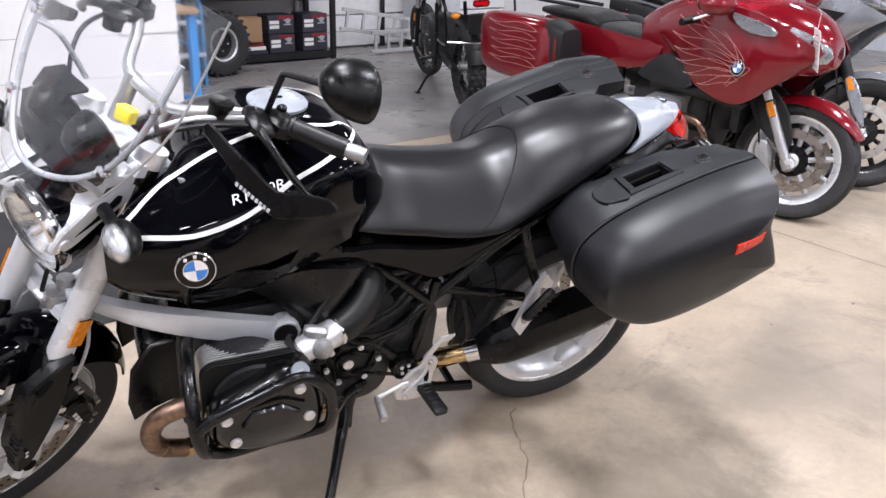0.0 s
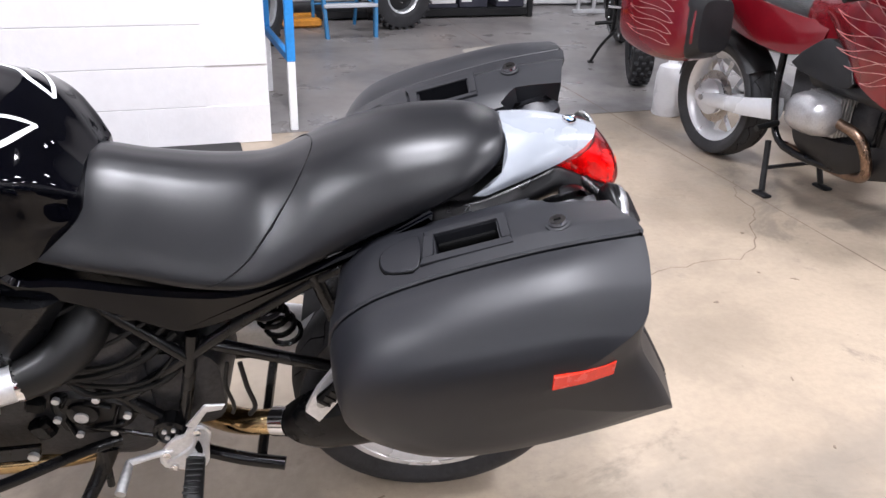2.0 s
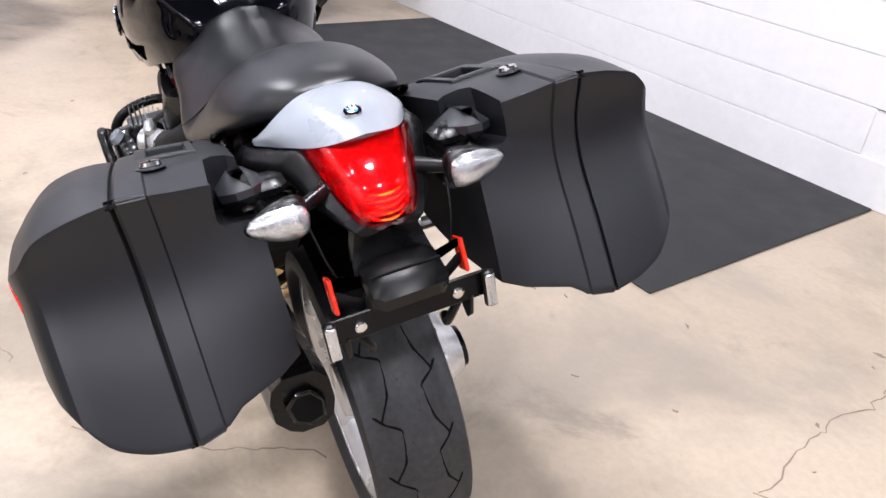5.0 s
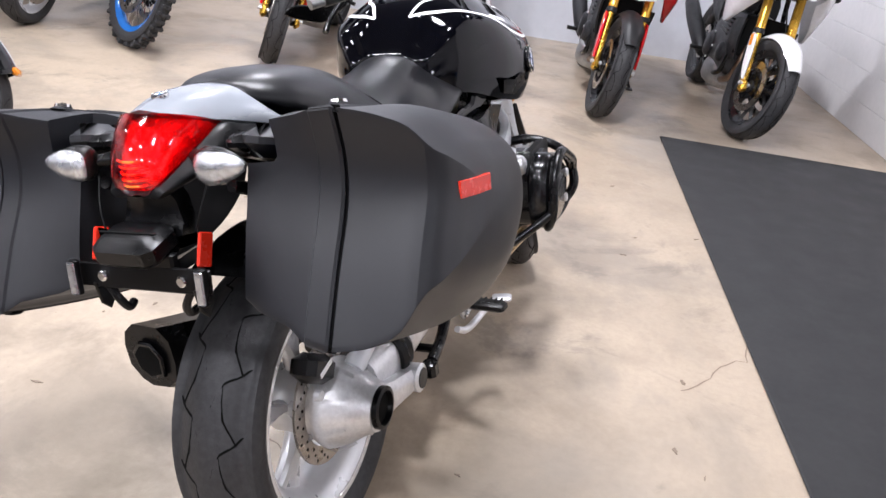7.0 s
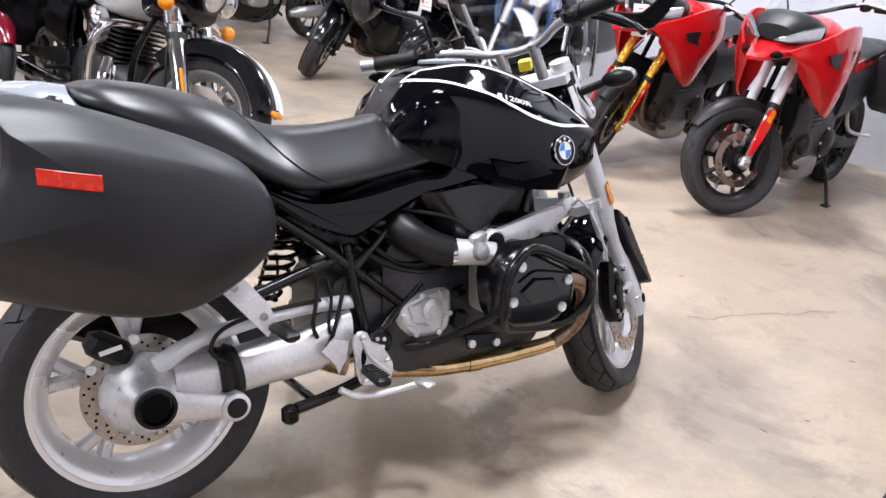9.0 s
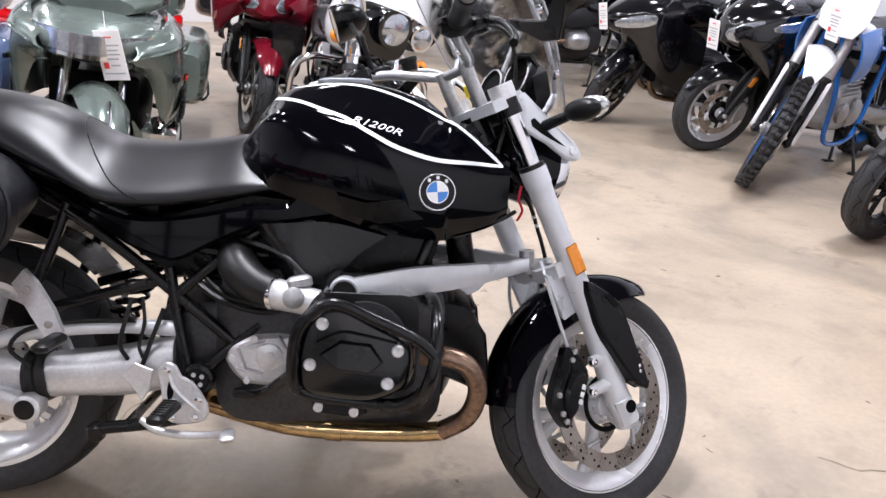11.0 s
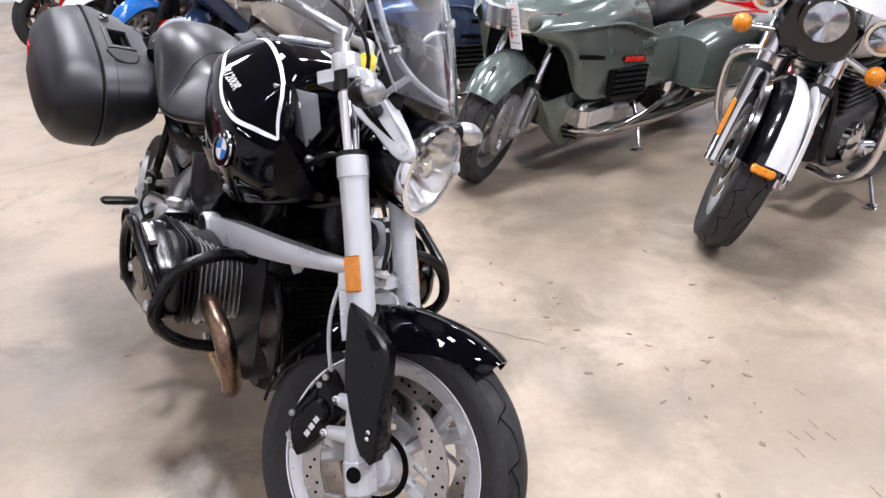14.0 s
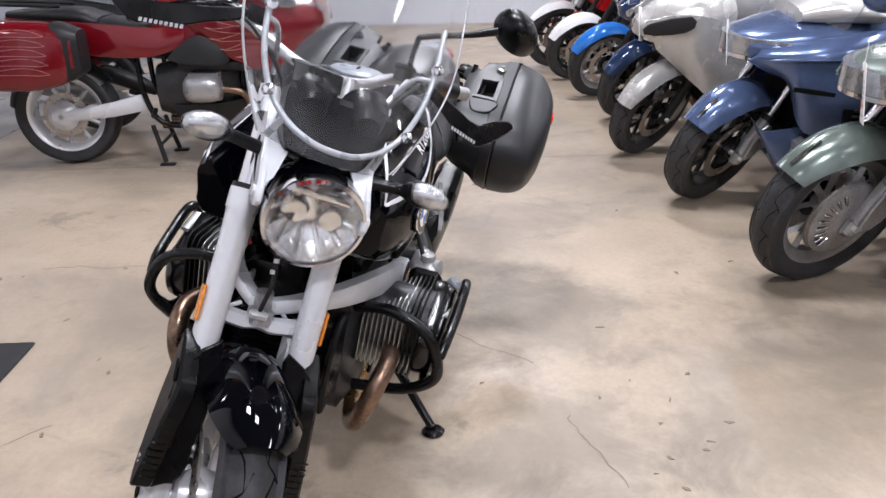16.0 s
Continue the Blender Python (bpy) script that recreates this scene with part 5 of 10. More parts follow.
fd = part("final_drive", Shape().lathe([(0.070, -0.040), (0.088, -0.076), (0.091, -0.084), (0.086, -0.100), (0.074, -0.126), (0.058, -0.152), (0.049, -0.170), (0.047, -0.177), (0.0001, -0.178)], RC, (0, 1, 0), 40), ALU, arm, "silver conical final drive housing")
# the hub is open here: black ring and disc paint the dark of its bore
part("hub_ring", Shape().lathe([(0.042, -0.165), (0.042, -0.188), (0.034, -0.190), (0.030, -0.172), (0.0001, -0.170)], RC, (0, 1, 0), 32), SATIN, fd, "black hub ring, its open bore painted dark")
part("hub_bore_shade", Shape().lathe([(0.031, -0.172), (0.031, -0.1795), (0.0001, -0.180)], RC, (0, 1, 0), 28), SHADE_BLACK, fd)
for k in range(8):
    a = k * np.pi / 4 + 0.2
    part("housing_rib", Shape().grid([[(math.cos(a) * r + t * math.sin(a), h, 0.303 + math.sin(a) * r - t * math.cos(a)) for t in (-0.004, 0.004)] for r, h in ((0.091, -0.080), (0.094, -0.098), (0.074, -0.140), (0.06, -0.12))], False), ALU, fd)
part("paralever_arm", Shape().grid([[(x, y + hy * c, z + hz * s) for c, s in ((1, 0.6), (0.6, 1), (-0.6, 1), (-1, 0.6), (-1, -0.6), (-0.6, -1), (0.6, -1), (1, -0.6))] for x, y, z, hy, hz in [(-0.02, -0.150, 0.30, 0.02, 0.05), (0.07, -0.165, 0.288, 0.020, 0.030), (0.135, -0.170, 0.278, 0.022, 0.026), (0.165, -0.170, 0.275, 0.02, 0.024)]]), ALU, arm)
part("paralever_joint", Shape().lathe([(0.030, 0.015), (0.031, -0.028), (0.025, -0.032)], (0.161, -0.168, 0.275), (0, 1, 0), 28), ALU, arm)
part("joint_plug", Shape().lathe([(0.022, -0.030), (0.022, -0.036), (0.0001, -0.037)], (0.161, -0.166, 0.275), (0, 1, 0), 24), HOSE, arm)
part("torque_strut", Shape().tube([(0.47, -0.13, 0.450), (0.36, -0.135, 0.452), (0.22, -0.138, 0.440), (0.10, -0.135, 0.415), (0.02, -0.120, 0.37)], [0.018, 0.016, 0.016, 0.017, 0.022], 12), SILVER, arm)
part("brake_hose", Shape().tube([(0.44, -0.15, 0.50), (0.42, -0.16, 0.44), (0.40, -0.165, 0.38), (0.38, -0.16, 0.35)], 0.005, 8), HOSE, arm)
part("brake_hose", Shape().tube([(0.16, -0.165, 0.36), (0.12, -0.17, 0.40), (0.15, -0.16, 0.44), (0.24, -0.15, 0.46), (0.38, -0.15, 0.47)], 0.005, 8), HOSE, arm)
rcal = part("rear_caliper", Shape().box((-0.065, -0.085, 0.415), (0.095, 0.055, 0.055), 0.014, pose(0, 0, 0, 0, 32, 0)), SATIN, bike, "black rear brake caliper")
part("caliper_mark", Shape().box((-0.065, -0.1135, 0.418), (0.045, 0.001, 0.010), 0, pose(0, 0, 0, 0, -12, 0)), WHITE, rcal)
for x, z in ((-0.02, 0.435), (-0.105, 0.385)):
    part("caliper_bolt", Shape().lathe([(0.010, 0), (0.010, 0.012), (0.0001, 0.013)], (x, -0.108, z), (0, -1, 0), 14), ALU, rcal)

# -- foot rests
def footrest(sg):
    side = lambda a, b, h: (a, sg * (0.182 + h), b)
    br = part("footrest_plate", Shape().plate(smooth_line([(0.438, 0.368), (0.455, 0.392), (0.478, 0.386), (0.490, 0.362), (0.514, 0.350), (0.546, 0.302), (0.542, 0.266), (0.506, 0.256), (0.470, 0.256), (0.452, 0.285), (0.447, 0.33)], 2, True), side, 0, 0.010, 0.003), ALU, bike, "cast aluminium rider footrest plate")
    part("plate_rib", Shape().tube([(0.462, sg * 0.193, 0.375), (0.480, sg * 0.194, 0.330), (0.530, sg * 0.194, 0.285)], 0.004, 7), ALU, br)
    # opening painted as a thin near-black plate on the casting
    part("plate_opening", Shape().plate(smooth_line([(0.462, 0.345), (0.470, 0.352), (0.474, 0.325), (0.466, 0.305), (0.460, 0.318)], 2, True), lambda a, b, h: (a, sg * (0.1912 + h), b), 0, 0.0014, 0.0004), SHADE_BLACK, br)
    part("heel_guard", Shape().plate([(0.362, 0.360), (0.392, 0.388), (0.430, 0.374), (0.424, 0.332), (0.404, 0.300), (0.394, 0.322)] if sg < 0 else [(0.482, 0.392), (0.440, 0.450), (0.402, 0.450), (0.410, 0.436), (0.438, 0.430), (0.464, 0.386)], lambda a, b, h: (a, sg * (0.186 + h), b), 0, 0.006, 0.002), ALU, br)
    peg = part("footpeg", Shape().box((0.470, sg * 0.245, 0.300), (0.036, 0.105, 0.022), 0.006, pose(0, 0, 0, 0, 0, sg * 6)), HOSE, br, "ribbed black rubber footpeg")
    for k in range(7):
        part("peg_rib", Shape().box((0.470 - sg * 0.0, sg * (0.205 + 0.013 * k), 0.3125), (0.030, 0.005, 0.004), 0.001), HOSE, peg)
    part("peg_bracket", Shape().box((0.472, sg * 0.197, 0.296), (0.030, 0.026, 0.030), 0.006), ALU, br)
    for x, z in ((0.462, 0.378), (0.528, 0.312), (0.520, 0.272), (0.470, 0.270)):
        part("plate_bolt", Shape().lathe([(0.008, 0), (0.008, 0.006), (0.0001, 0.008)], (x, sg * 0.192, z), (0, sg, 0), 12), CHROME, br)
    # passenger rest
    pr = part("passenger_rest", Shape().grid([[(x - w * 0.8, sg * (y - 0.006), z - w), (x + w * 0.8, sg * (y - 0.006), z + w), (x + w * 0.8, sg * (y + 0.008), z + w), (x - w * 0.8, sg * (y + 0.008), z - w)] for x, y, z, w in ((0.142, 0.165, 0.560, 0.016), (0.170, 0.180, 0.535, 0.020), (0.215, 0.200, 0.480, 0.020), (0.240, 0.208, 0.440, 0.015))]), ALU, bike, "silver passenger footrest bracket")
    if sg > 0:  # folded up against its bracket
        part("passenger_peg", Shape().box((0.190, 0.213, 0.515), (0.105, 0.020, 0.030), 0.007, pose(0, 0, 0, 0, 50, 0)), HOSE, pr, "black passenger footpeg folded up")
        for k in range(6):
            part("peg_rib", Shape().box((0.163 + 0.0105 * k, 0.224, 0.548 - 0.0125 * k), (0.005, 0.004, 0.026), 0.001, pose(0, 0, 0, 0, 50, 0)), HOSE, pr)
    else:
        part("passenger_peg", Shape().box((0.246, sg * 0.262, 0.446), (0.034, 0.10, 0.020), 0.006), HOSE, pr, "black passenger footpeg")
    for x, y, z in ((0.168, 0.186, 0.535), (0.222, 0.208, 0.470)):
        part("bracket_bolt", Shape().lathe([(0.009, 0), (0.009, 0.006), (0.0001, 0.007)], (x, sg * y, z), (0, sg, 0), 12), ALUD, pr)
    return br


fr_r = footrest(-1)
fr_l = footrest(1)
part("brake_pedal", Shape().tube([(0.405, -0.192, 0.262), (0.440, -0.200, 0.243), (0.49, -0.204, 0.236), (0.55, -0.212, 0.240), (0.592, -0.228, 0.250)], [0.008, 0.009, 0.009, 0.008, 0.009], 10), ALU, fr_r, "polished brake pedal")
part("pedal_pad", Shape().box((0.602, -0.246, 0.256), (0.030, 0.050, 0.012), 0.004, pose(0, 0, 0, 0, -8, 12)), ALU, fr_r)
sl = part("shift_lever", Shape().tube([(0.515, 0.188, 0.318), (0.555, 0.196, 0.312), (0.600, 0.202, 0.300)], [0.0075, 0.0065, 0.0075], 10), ALU, fr_l, "polished gear shift lever")
part("lever_peg", Shape().tube([(0.600, 0.200, 0.300), (0.602, 0.232, 0.296), (0.604, 0.268, 0.292)], [0.008, 0.010, 0.0105], 12), ALUD, sl)
part("shift_rod", Shape().tube([(0.515, 0.172, 0.330), (0.60, 0.168, 0.352), (0.68, 0.160, 0.362)], 0.005, 8), FRAME, sl)
cs = part("centre_stand", Shape().tube([(0.50, -0.13, 0.25), (0.40, -0.15, 0.235), (0.31, -0.16, 0.225)], 0.014, 10), FRAME, bike, "folded black centre stand")
part("stand_leg", Shape().tube([(0.50, 0.13, 0.25), (0.40, 0.15, 0.235), (0.31, 0.16, 0.225)], 0.014, 10), FRAME, cs)
part("stand_bar", Shape().tube([(0.36, -0.15, 0.23), (0.36, 0.15, 0.23)], 0.011, 8), FRAME, cs)
part("stand_pad", Shape().box((0.295, -0.16, 0.215), (0.035, 0.035, 0.045), 0.008), FRAME, bike)
foot = LEANED.inverted() @ Vector((0.775, 0.378, 0.0))
st = part("side_stand", Shape().tube([(0.655, 0.150, 0.290), (0.67, 0.175, 0.245), tuple(Vector((0.67, 0.175, 0.245)).lerp(foot, 0.5)), tuple(foot + Vector((-0.003, -0.006, 0.012)))], [0.024, 0.016, 0.0125, 0.012], 12), FRAME, bike, "extended black side stand")
c, sn = math.cos(radians(LEAN)), math.sin(radians(LEAN))
part("stand_foot", Shape().lathe([(0.030, 0.001), (0.032, 0.005), (0.024, 0.012), (0.0001, 0.013)], tuple(foot), (0, -sn, c), 20), FRAME, st)
part("stand_spring", Shape().tube([(0.655, 0.170, 0.30), (0.66, 0.18, 0.20)], 0.008, 8), FRAME, st)

# -- muffler on the left
rings = []
for x, y, z, hy, hz in smooth_line([(0.31, 0.135, 0.330, 0.024, 0.024), (0.27, 0.145, 0.342, 0.042, 0.052), (0.20, 0.152, 0.362, 0.052, 0.072), (0.0, 0.155, 0.412, 0.054, 0.074), (-0.14, 0.155, 0.462, 0.053, 0.068), (-0.196, 0.155, 0.487, 0.050, 0.062)], 4):
    rings.append([(x - 0.25 * (0.45 - z) * 0 - dz * 0.30 * max(0, -x - 0.05), y + dy, z + dz) for dy, dz in ((hy * a, hz * b) for a, b in ((0.45, 1.0), (0.85, 0.72), (1.0, 0.30), (0.98, -0.35), (0.62, -0.80), (0.25, -1.0), (-0.45, -1.0), (-0.85, -0.75), (-1.0, -0.2), (-0.95, 0.55), (-0.55, 0.95)))])
mf = part("muffler", Shape().grid(rings), SATIN, bike, "satin black angular muffler with a hexagonal outlet", 30)
hexa = [(0.40, 0.85), (0.95, 0.30), (0.75, -0.55), (0.05, -0.95), (-0.80, -0.75), (-0.90, 0.15), (-0.35, 0.80)]
part("muffler_outlet", Shape().plate([(0.152 + 0.034 * a, 0.484 + 0.042 * b) for a, b in hexa], lambda a, b, h: (-0.197 - h - 0.05 * (b - 0.484), a, b), 0, 0.010, 0.003), FRAME, mf)
# dark of the outlet, painted as a flat near-black plate
part("outlet_hole", Shape().plate([(0.152 + 0.027 * a, 0.484 + 0.034 * b) for a, b in hexa], lambda a, b, h: (-0.2048 - h - 0.05 * (b - 0.484), a, b), 0, 0.003, 0.0006), SHADE_BLACK, mf)
part("collector", Shape().tube([(0.52, 0.0, 0.245), (0.45, 0.06, 0.262), (0.38, 0.11, 0.300), (0.30, 0.135, 0.330)], [0.034, 0.030, 0.027, 0.026], 16), GOLD, bike, "straw-coloured collector pipe")
part("muffler_clamp", Shape().tube([(0.325, 0.128, 0.322), (0.295, 0.139, 0.334)], 0.031, 16, 1), CHROME, bike)

# -- gearbox casting, covers and wiring
for sg in (1, -1):
    shell = ALU if sg < 0 else SATIN
    gc = part("gearbox_cover", Shape().plate(smooth_line([(0.575, 0.395), (0.585, 0.432), (0.640, 0.455), (0.715, 0.458), (0.735, 0.420), (0.726, 0.352), (0.680, 0.338), (0.612, 0.345)], 3, True), lambda a, b, h, sg=sg: (a, sg * (0.135 + h), b), 0, 0.030, 0.012), shell, eng, "ribbed gearbox cover with bolts")
    part("cover_boss", Shape().lathe([(0.030, 0), (0.029, 0.012), (0.022, 0.016), (0.0001, 0.016)], (0.672, sg * 0.160, 0.408), (0, sg, 0), 24), shell, gc)
    part("boss_plug", Shape().lathe([(0.013, 0.012), (0.013, 0.020), (0.007, 0.021), (0.0001, 0.019)], (0.672, sg * 0.160, 0.408), (0, sg, 0), 16), ALU, gc)
    for x, z, ln, tilt in ((0.612, 0.402, 0.050, 70), (0.630, 0.375, 0.060, 12), (0.640, 0.432, 0.050, -20), (0.700, 0.440, 0.034, 60), (0.702, 0.370, 0.046, 100)):
        part("casting_rib", Shape().box((x, sg * 0.166, z), (ln, 0.014, 0.008), 0.003, pose(0, 0, 0, 0, tilt, 0)), shell, gc)
    for x, z in ((0.592, 0.400), (0.640, 0.447), (0.712, 0.446), (0.722, 0.392), (0.690, 0.348), (0.625, 0.352)):
        part("cover_bolt", Shape().lathe([(0.0075, 0), (0.0075, 0.008), (0.0001, 0.009)], (x, sg * 0.164, z), (0, sg, 0), 10), ALU, gc)
    part("connector", Shape().box((0.752, sg * 0.170, 0.372), (0.040, 0.030, 0.050), 0.008, pose(0, 0, 0, 0, 20, 0)), SATIN, eng)
    part("connector", Shape().box((0.745, sg * 0.176, 0.448), (0.034, 0.026, 0.030), 0.006, pose(0, 0, 0, 8, -14, 0)), SATIN, eng)
    part("hose_bracket", Shape().plate([(0.765, 0.330), (0.880, 0.318), (0.890, 0.292), (0.860, 0.280), (0.775, 0.290)], lambda a, b, h, sg=sg: (a, sg * (0.170 + h), b), 0, 0.010, 0.003), FRAME, eng, "black guard mounting plate")
    for x, z in ((0.783, 0.304), (0.861, 0.296)):
        part("mount_bolt", Shape().lathe([(0.0105, 0), (0.0105, 0.008), (0.006, 0.009), (0.0001, 0.007)], (x, sg * 0.180, z), (0, sg, 0), 14), ALU, eng)
    for k in range(5 if sg > 0 else 3):
        z0 = 0.60 - 0.025 * k
        part("wiring_hose", Shape().tube([(0.78 - 0.02 * k, sg * 0.15, z0), (0.70 - 0.015 * k, sg * (0.165 + 0.004 * (k % 3)), z0 - 0.04), (0.60 - 0.02 * k, sg * 0.160, z0 - 0.02 - 0.02 * (k % 2)), (0.50 - 0.01 * k, sg * 0.13, z0 + 0.03)], 0.0045 + 0.0015 * (k % 3), 7), HOSE, eng)
    part("wiring_hose", Shape().tube([(0.372, sg * 0.150, 0.52), (0.362, sg * 0.165, 0.47), (0.352, sg * 0.168, 0.42), (0.366, sg * 0.160, 0.385)], 0.005, 7), HOSE, eng)
    part("wiring_hose", Shape().tube([(0.395, sg * 0.150, 0.52), (0.402, sg * 0.160, 0.47), (0.392, sg * 0.165, 0.42), (0.398, sg * 0.160, 0.39)], 0.004, 7), HOSE, eng)

# -- front end, turned to the left lock
def fe(s, e, y):
    """The same for the legs, which stand a little behind the middle of the yokes."""
    return fk(s, e - 0.007, y)


def fshape():
    return Shape(STEERED)


def fpart(name, shape, material, parent=None, label="", sharp=38):
    return part(name, shape, material, parent or bike, label, sharp)


for sg in (1, -1):
    leg = fpart("fork_leg", fshape().tube([fe(0.0, 0.040, sg * 0.095), fe(0.02, 0.040, sg * 0.095), fe(0.10, 0.040, sg * 0.095), fe(0.34, 0.038, sg * 0.095), fe(0.45, 0.028, sg * 0.098), fe(0.53, 0.021, sg * 0.102), fe(0.600, 0.015, sg * 0.103), fe(0.632, 0.010, sg * 0.102)], [0.0290, 0.0295, 0.0265, 0.0265, 0.0285, 0.0300, 0.0290, 0.0215], 20, 3), SILVER, None, "silver painted fork leg")
    fpart("fork_collar", fshape().tube([fe(-0.012, 0.040, sg * 0.095), fe(0.028, 0.040, sg * 0.095)], 0.0312, 20), SILVER, leg)
    fpart("fork_tube", fshape().tube([fe(-0.205, 0.040, sg * 0.095), fe(0.0, 0.040, sg * 0.095)], 0.0215, 18), CHROME, leg, "chromed inner fork tube")
    fpart("dust_seal", fshape().tube([fe(-0.022, 0.040, sg * 0.095), fe(-0.010, 0.040, sg * 0.095)], 0.0300, 18), HOSE, leg)
    fpart("fork_clamp", fshape().tube([fe(-0.178, 0.040, sg * 0.095), fe(-0.140, 0.040, sg * 0.095)], 0.028, 18), FRAME, leg)
    fpart("fork_cap", fshape().tube([fe(-0.212, 0.040, sg * 0.095), fe(-0.178, 0.040, sg * 0.095)], 0.0290, 20), ALU, leg)
    fpart("axle_clamp", fshape().box(fe(0.590, 0.018, sg * 0.106), (0.052, 0.056, 0.082), 0.012, Matrix.Rotation(-RAKE, 3, "Y")), SILVER, leg)
    # dark of the hollow axle, painted as a near-black disc
    fpart("axle_hole", fshape().lathe([(0.0150, 0), (0.0150, 0.003), (0.0001, 0.0032)], tuple(Vector(FC) + Vector((0, sg * 0.1335, 0))), (0, sg, 0), 18), SHADE_BLACK, leg)
    fpart("side_reflector", fshape().box(fe(0.213, 0.040, sg * 0.1225), (0.034, 0.005, 0.068), 0.003, Matrix.Rotation(-RAKE, 3, "Y")), AMBER, leg, "amber side reflector on the fork")
    # fork guard: a shell that wraps the front of the leg and flares out towards its foot
    gd = [(0.266, 0.036), (0.305, 0.074), (0.345, 0.102), (0.375, 0.109), (0.45, 0.098), (0.553, 0.080), (0.548, 0.058), (0.523, 0.042), (0.41, 0.020), (0.33, 0.024)]
    flare = lambda a: 0.129 + 0.10 * max(0, a - 0.30)
    gpart = fpart("fork_guard", fshape().plate(smooth_line(gd, 2, True), lambda a, b, h, sg=sg: fe(a, b, sg * (flare(a) + h - 0.22 * max(0, b - 0.070))), -0.030, 0.006, 0.005), SATIN, None, "black plastic fork guard")
    ahead_of = lambda a: float(np.interp(a, [0.26, 0.30, 0.345, 0.38, 0.553], [0.066, 0.070, 0.086, 0.090, 0.066]))
    fpart("guard_front", fshape().plate(smooth_line([(0.335, 0.134), (0.272, 0.066), (0.33, 0.060), (0.42, 0.062), (0.53, 0.074), (0.548, 0.10), (0.55, 0.140), (0.44, 0.138)], 2, True), lambda a, b, h, sg=sg: fe(a, ahead_of(a) + h - 2.0 * max(0, 0.085 - b) ** 1.2 * 0.6, sg * b), -0.006, 0.006, 0.003), SATIN, gpart)
    for k in range(6):
        fpart("guard_rib", fshape().box(fe(0.470 + 0.013 * k, 0.092 - 0.0022 * k, sg * 0.136), (0.010, 0.030, 0.005), 0.002, Matrix.Rotation(-RAKE, 3, "Y")), SATIN, gpart)
    # slot not cut: its shade is a near-black plate
    fpart("guard_slot", fshape().plate(rrect(0.337, 0.081, 0.020, 0.008, 0.007), lambda a, b, h, sg=sg: fe(a, b + 0.35 * (a - 0.337), sg * (0.1368 + h)), 0, 0.0025, 0.0005), SHADE_BLACK, gpart)
    for s_, e_ in ((0.500, 0.072), (0.512, 0.068)):
        fpart("guard_screw", fshape().lathe([(0.0045, 0), (0.0045, 0.003), (0.0001, 0.004)], fe(s_, e_, sg * 0.155), (0, sg, 0), 10), CHROME, gpart)
    # caliper behind the leg
    cal = fpart("front_caliper", fshape().plate(smooth_line([(0.392, -0.048), (0.430, -0.028), (0.478, -0.024), (0.509, -0.062), (0.548, -0.118), (0.552, -0.136), (0.512, -0.146), (0.472, -0.140), (0.408, -0.070)], 3, True), lambda a, b, h, sg=sg: fe(a, b, sg * (0.052 + h)), 0, 0.050, 0.012), SATIN, None, "black front brake caliper")
    fpart("caliper_bridge", fshape().plate(smooth_line([(0.440, -0.066), (0.474, -0.042), (0.514, -0.086), (0.532, -0.122), (0.508, -0.128), (0.470, -0.110)], 3, True), lambda a, b, h, sg=sg: fe(a, b, sg * (0.098 + h)), 0, 0.016, 0.007), SATIN, cal)
    for k in range(3):
        fpart("caliper_mark", fshape().box(fe(0.483 + 0.0125 * k, -0.066 - 0.0115 * k, sg * 0.1145), (0.012, 0.001, 0.0105), 0, Matrix.Rotation(-RAKE - 0.75, 3, "Y")), WHITE, cal)
    for s_, e_ in ((0.446, -0.016), (0.507, -0.048)):
        fpart("caliper_lug", fshape().tube([fe(s_ + 0.012, 0.022, sg * 0.104), fe(s_ + 0.004, (e_ + 0.01) * 0.5, sg * 0.106), fe(s_, e_, sg * 0.104)], [0.020, 0.015, 0.0125], 12, 2), SILVER, leg)
        fpart("caliper_bolt", fshape().lathe([(0.0085, 0), (0.0085, 0.010), (0.005, 0.011), (0.0001, 0.008)], fe(s_, e_, sg * 0.110), (0, sg, 0), 12), CHROME, cal)
    for s_, e_ in ((0.404, -0.046), (0.418, -0.060), (0.533, -0.136), (0.512, -0.138), (0.470, -0.128)):
        fpart("caliper_bolt", fshape().lathe([(0.0065, 0), (0.0065, 0.006), (0.0001, 0.007)], fe(s_, e_, sg * 0.101), (0, sg, 0), 10), ALUD, cal)
    fpart("brake_line", fshape().tube([fe(0.20, 0.005, sg * 0.040), fe(0.225, -0.018, sg * 0.068), fe(0.28, -0.036, sg * 0.084), fe(0.34, -0.044, sg * 0.088), fe(0.395, -0.046, sg * 0.084)], 0.0042, 8), SILVER, cal, "braided brake line")
fpart("axle", fshape().tube([tuple(Vector(FC) + Vector((0, -0.117, 0))), tuple(Vector(FC) + Vector((0, 0.117, 0)))], 0.012, 14), ALU, front)
# abs ring
fpart("sensor_ring", fshape().lathe([(0.070, -0.052), (0.070, -0.050), (0.058, -0.050), (0.058, -0.052)], FC, (0, 1, 0), 44, closed=True), SHADE_BLACK, front)

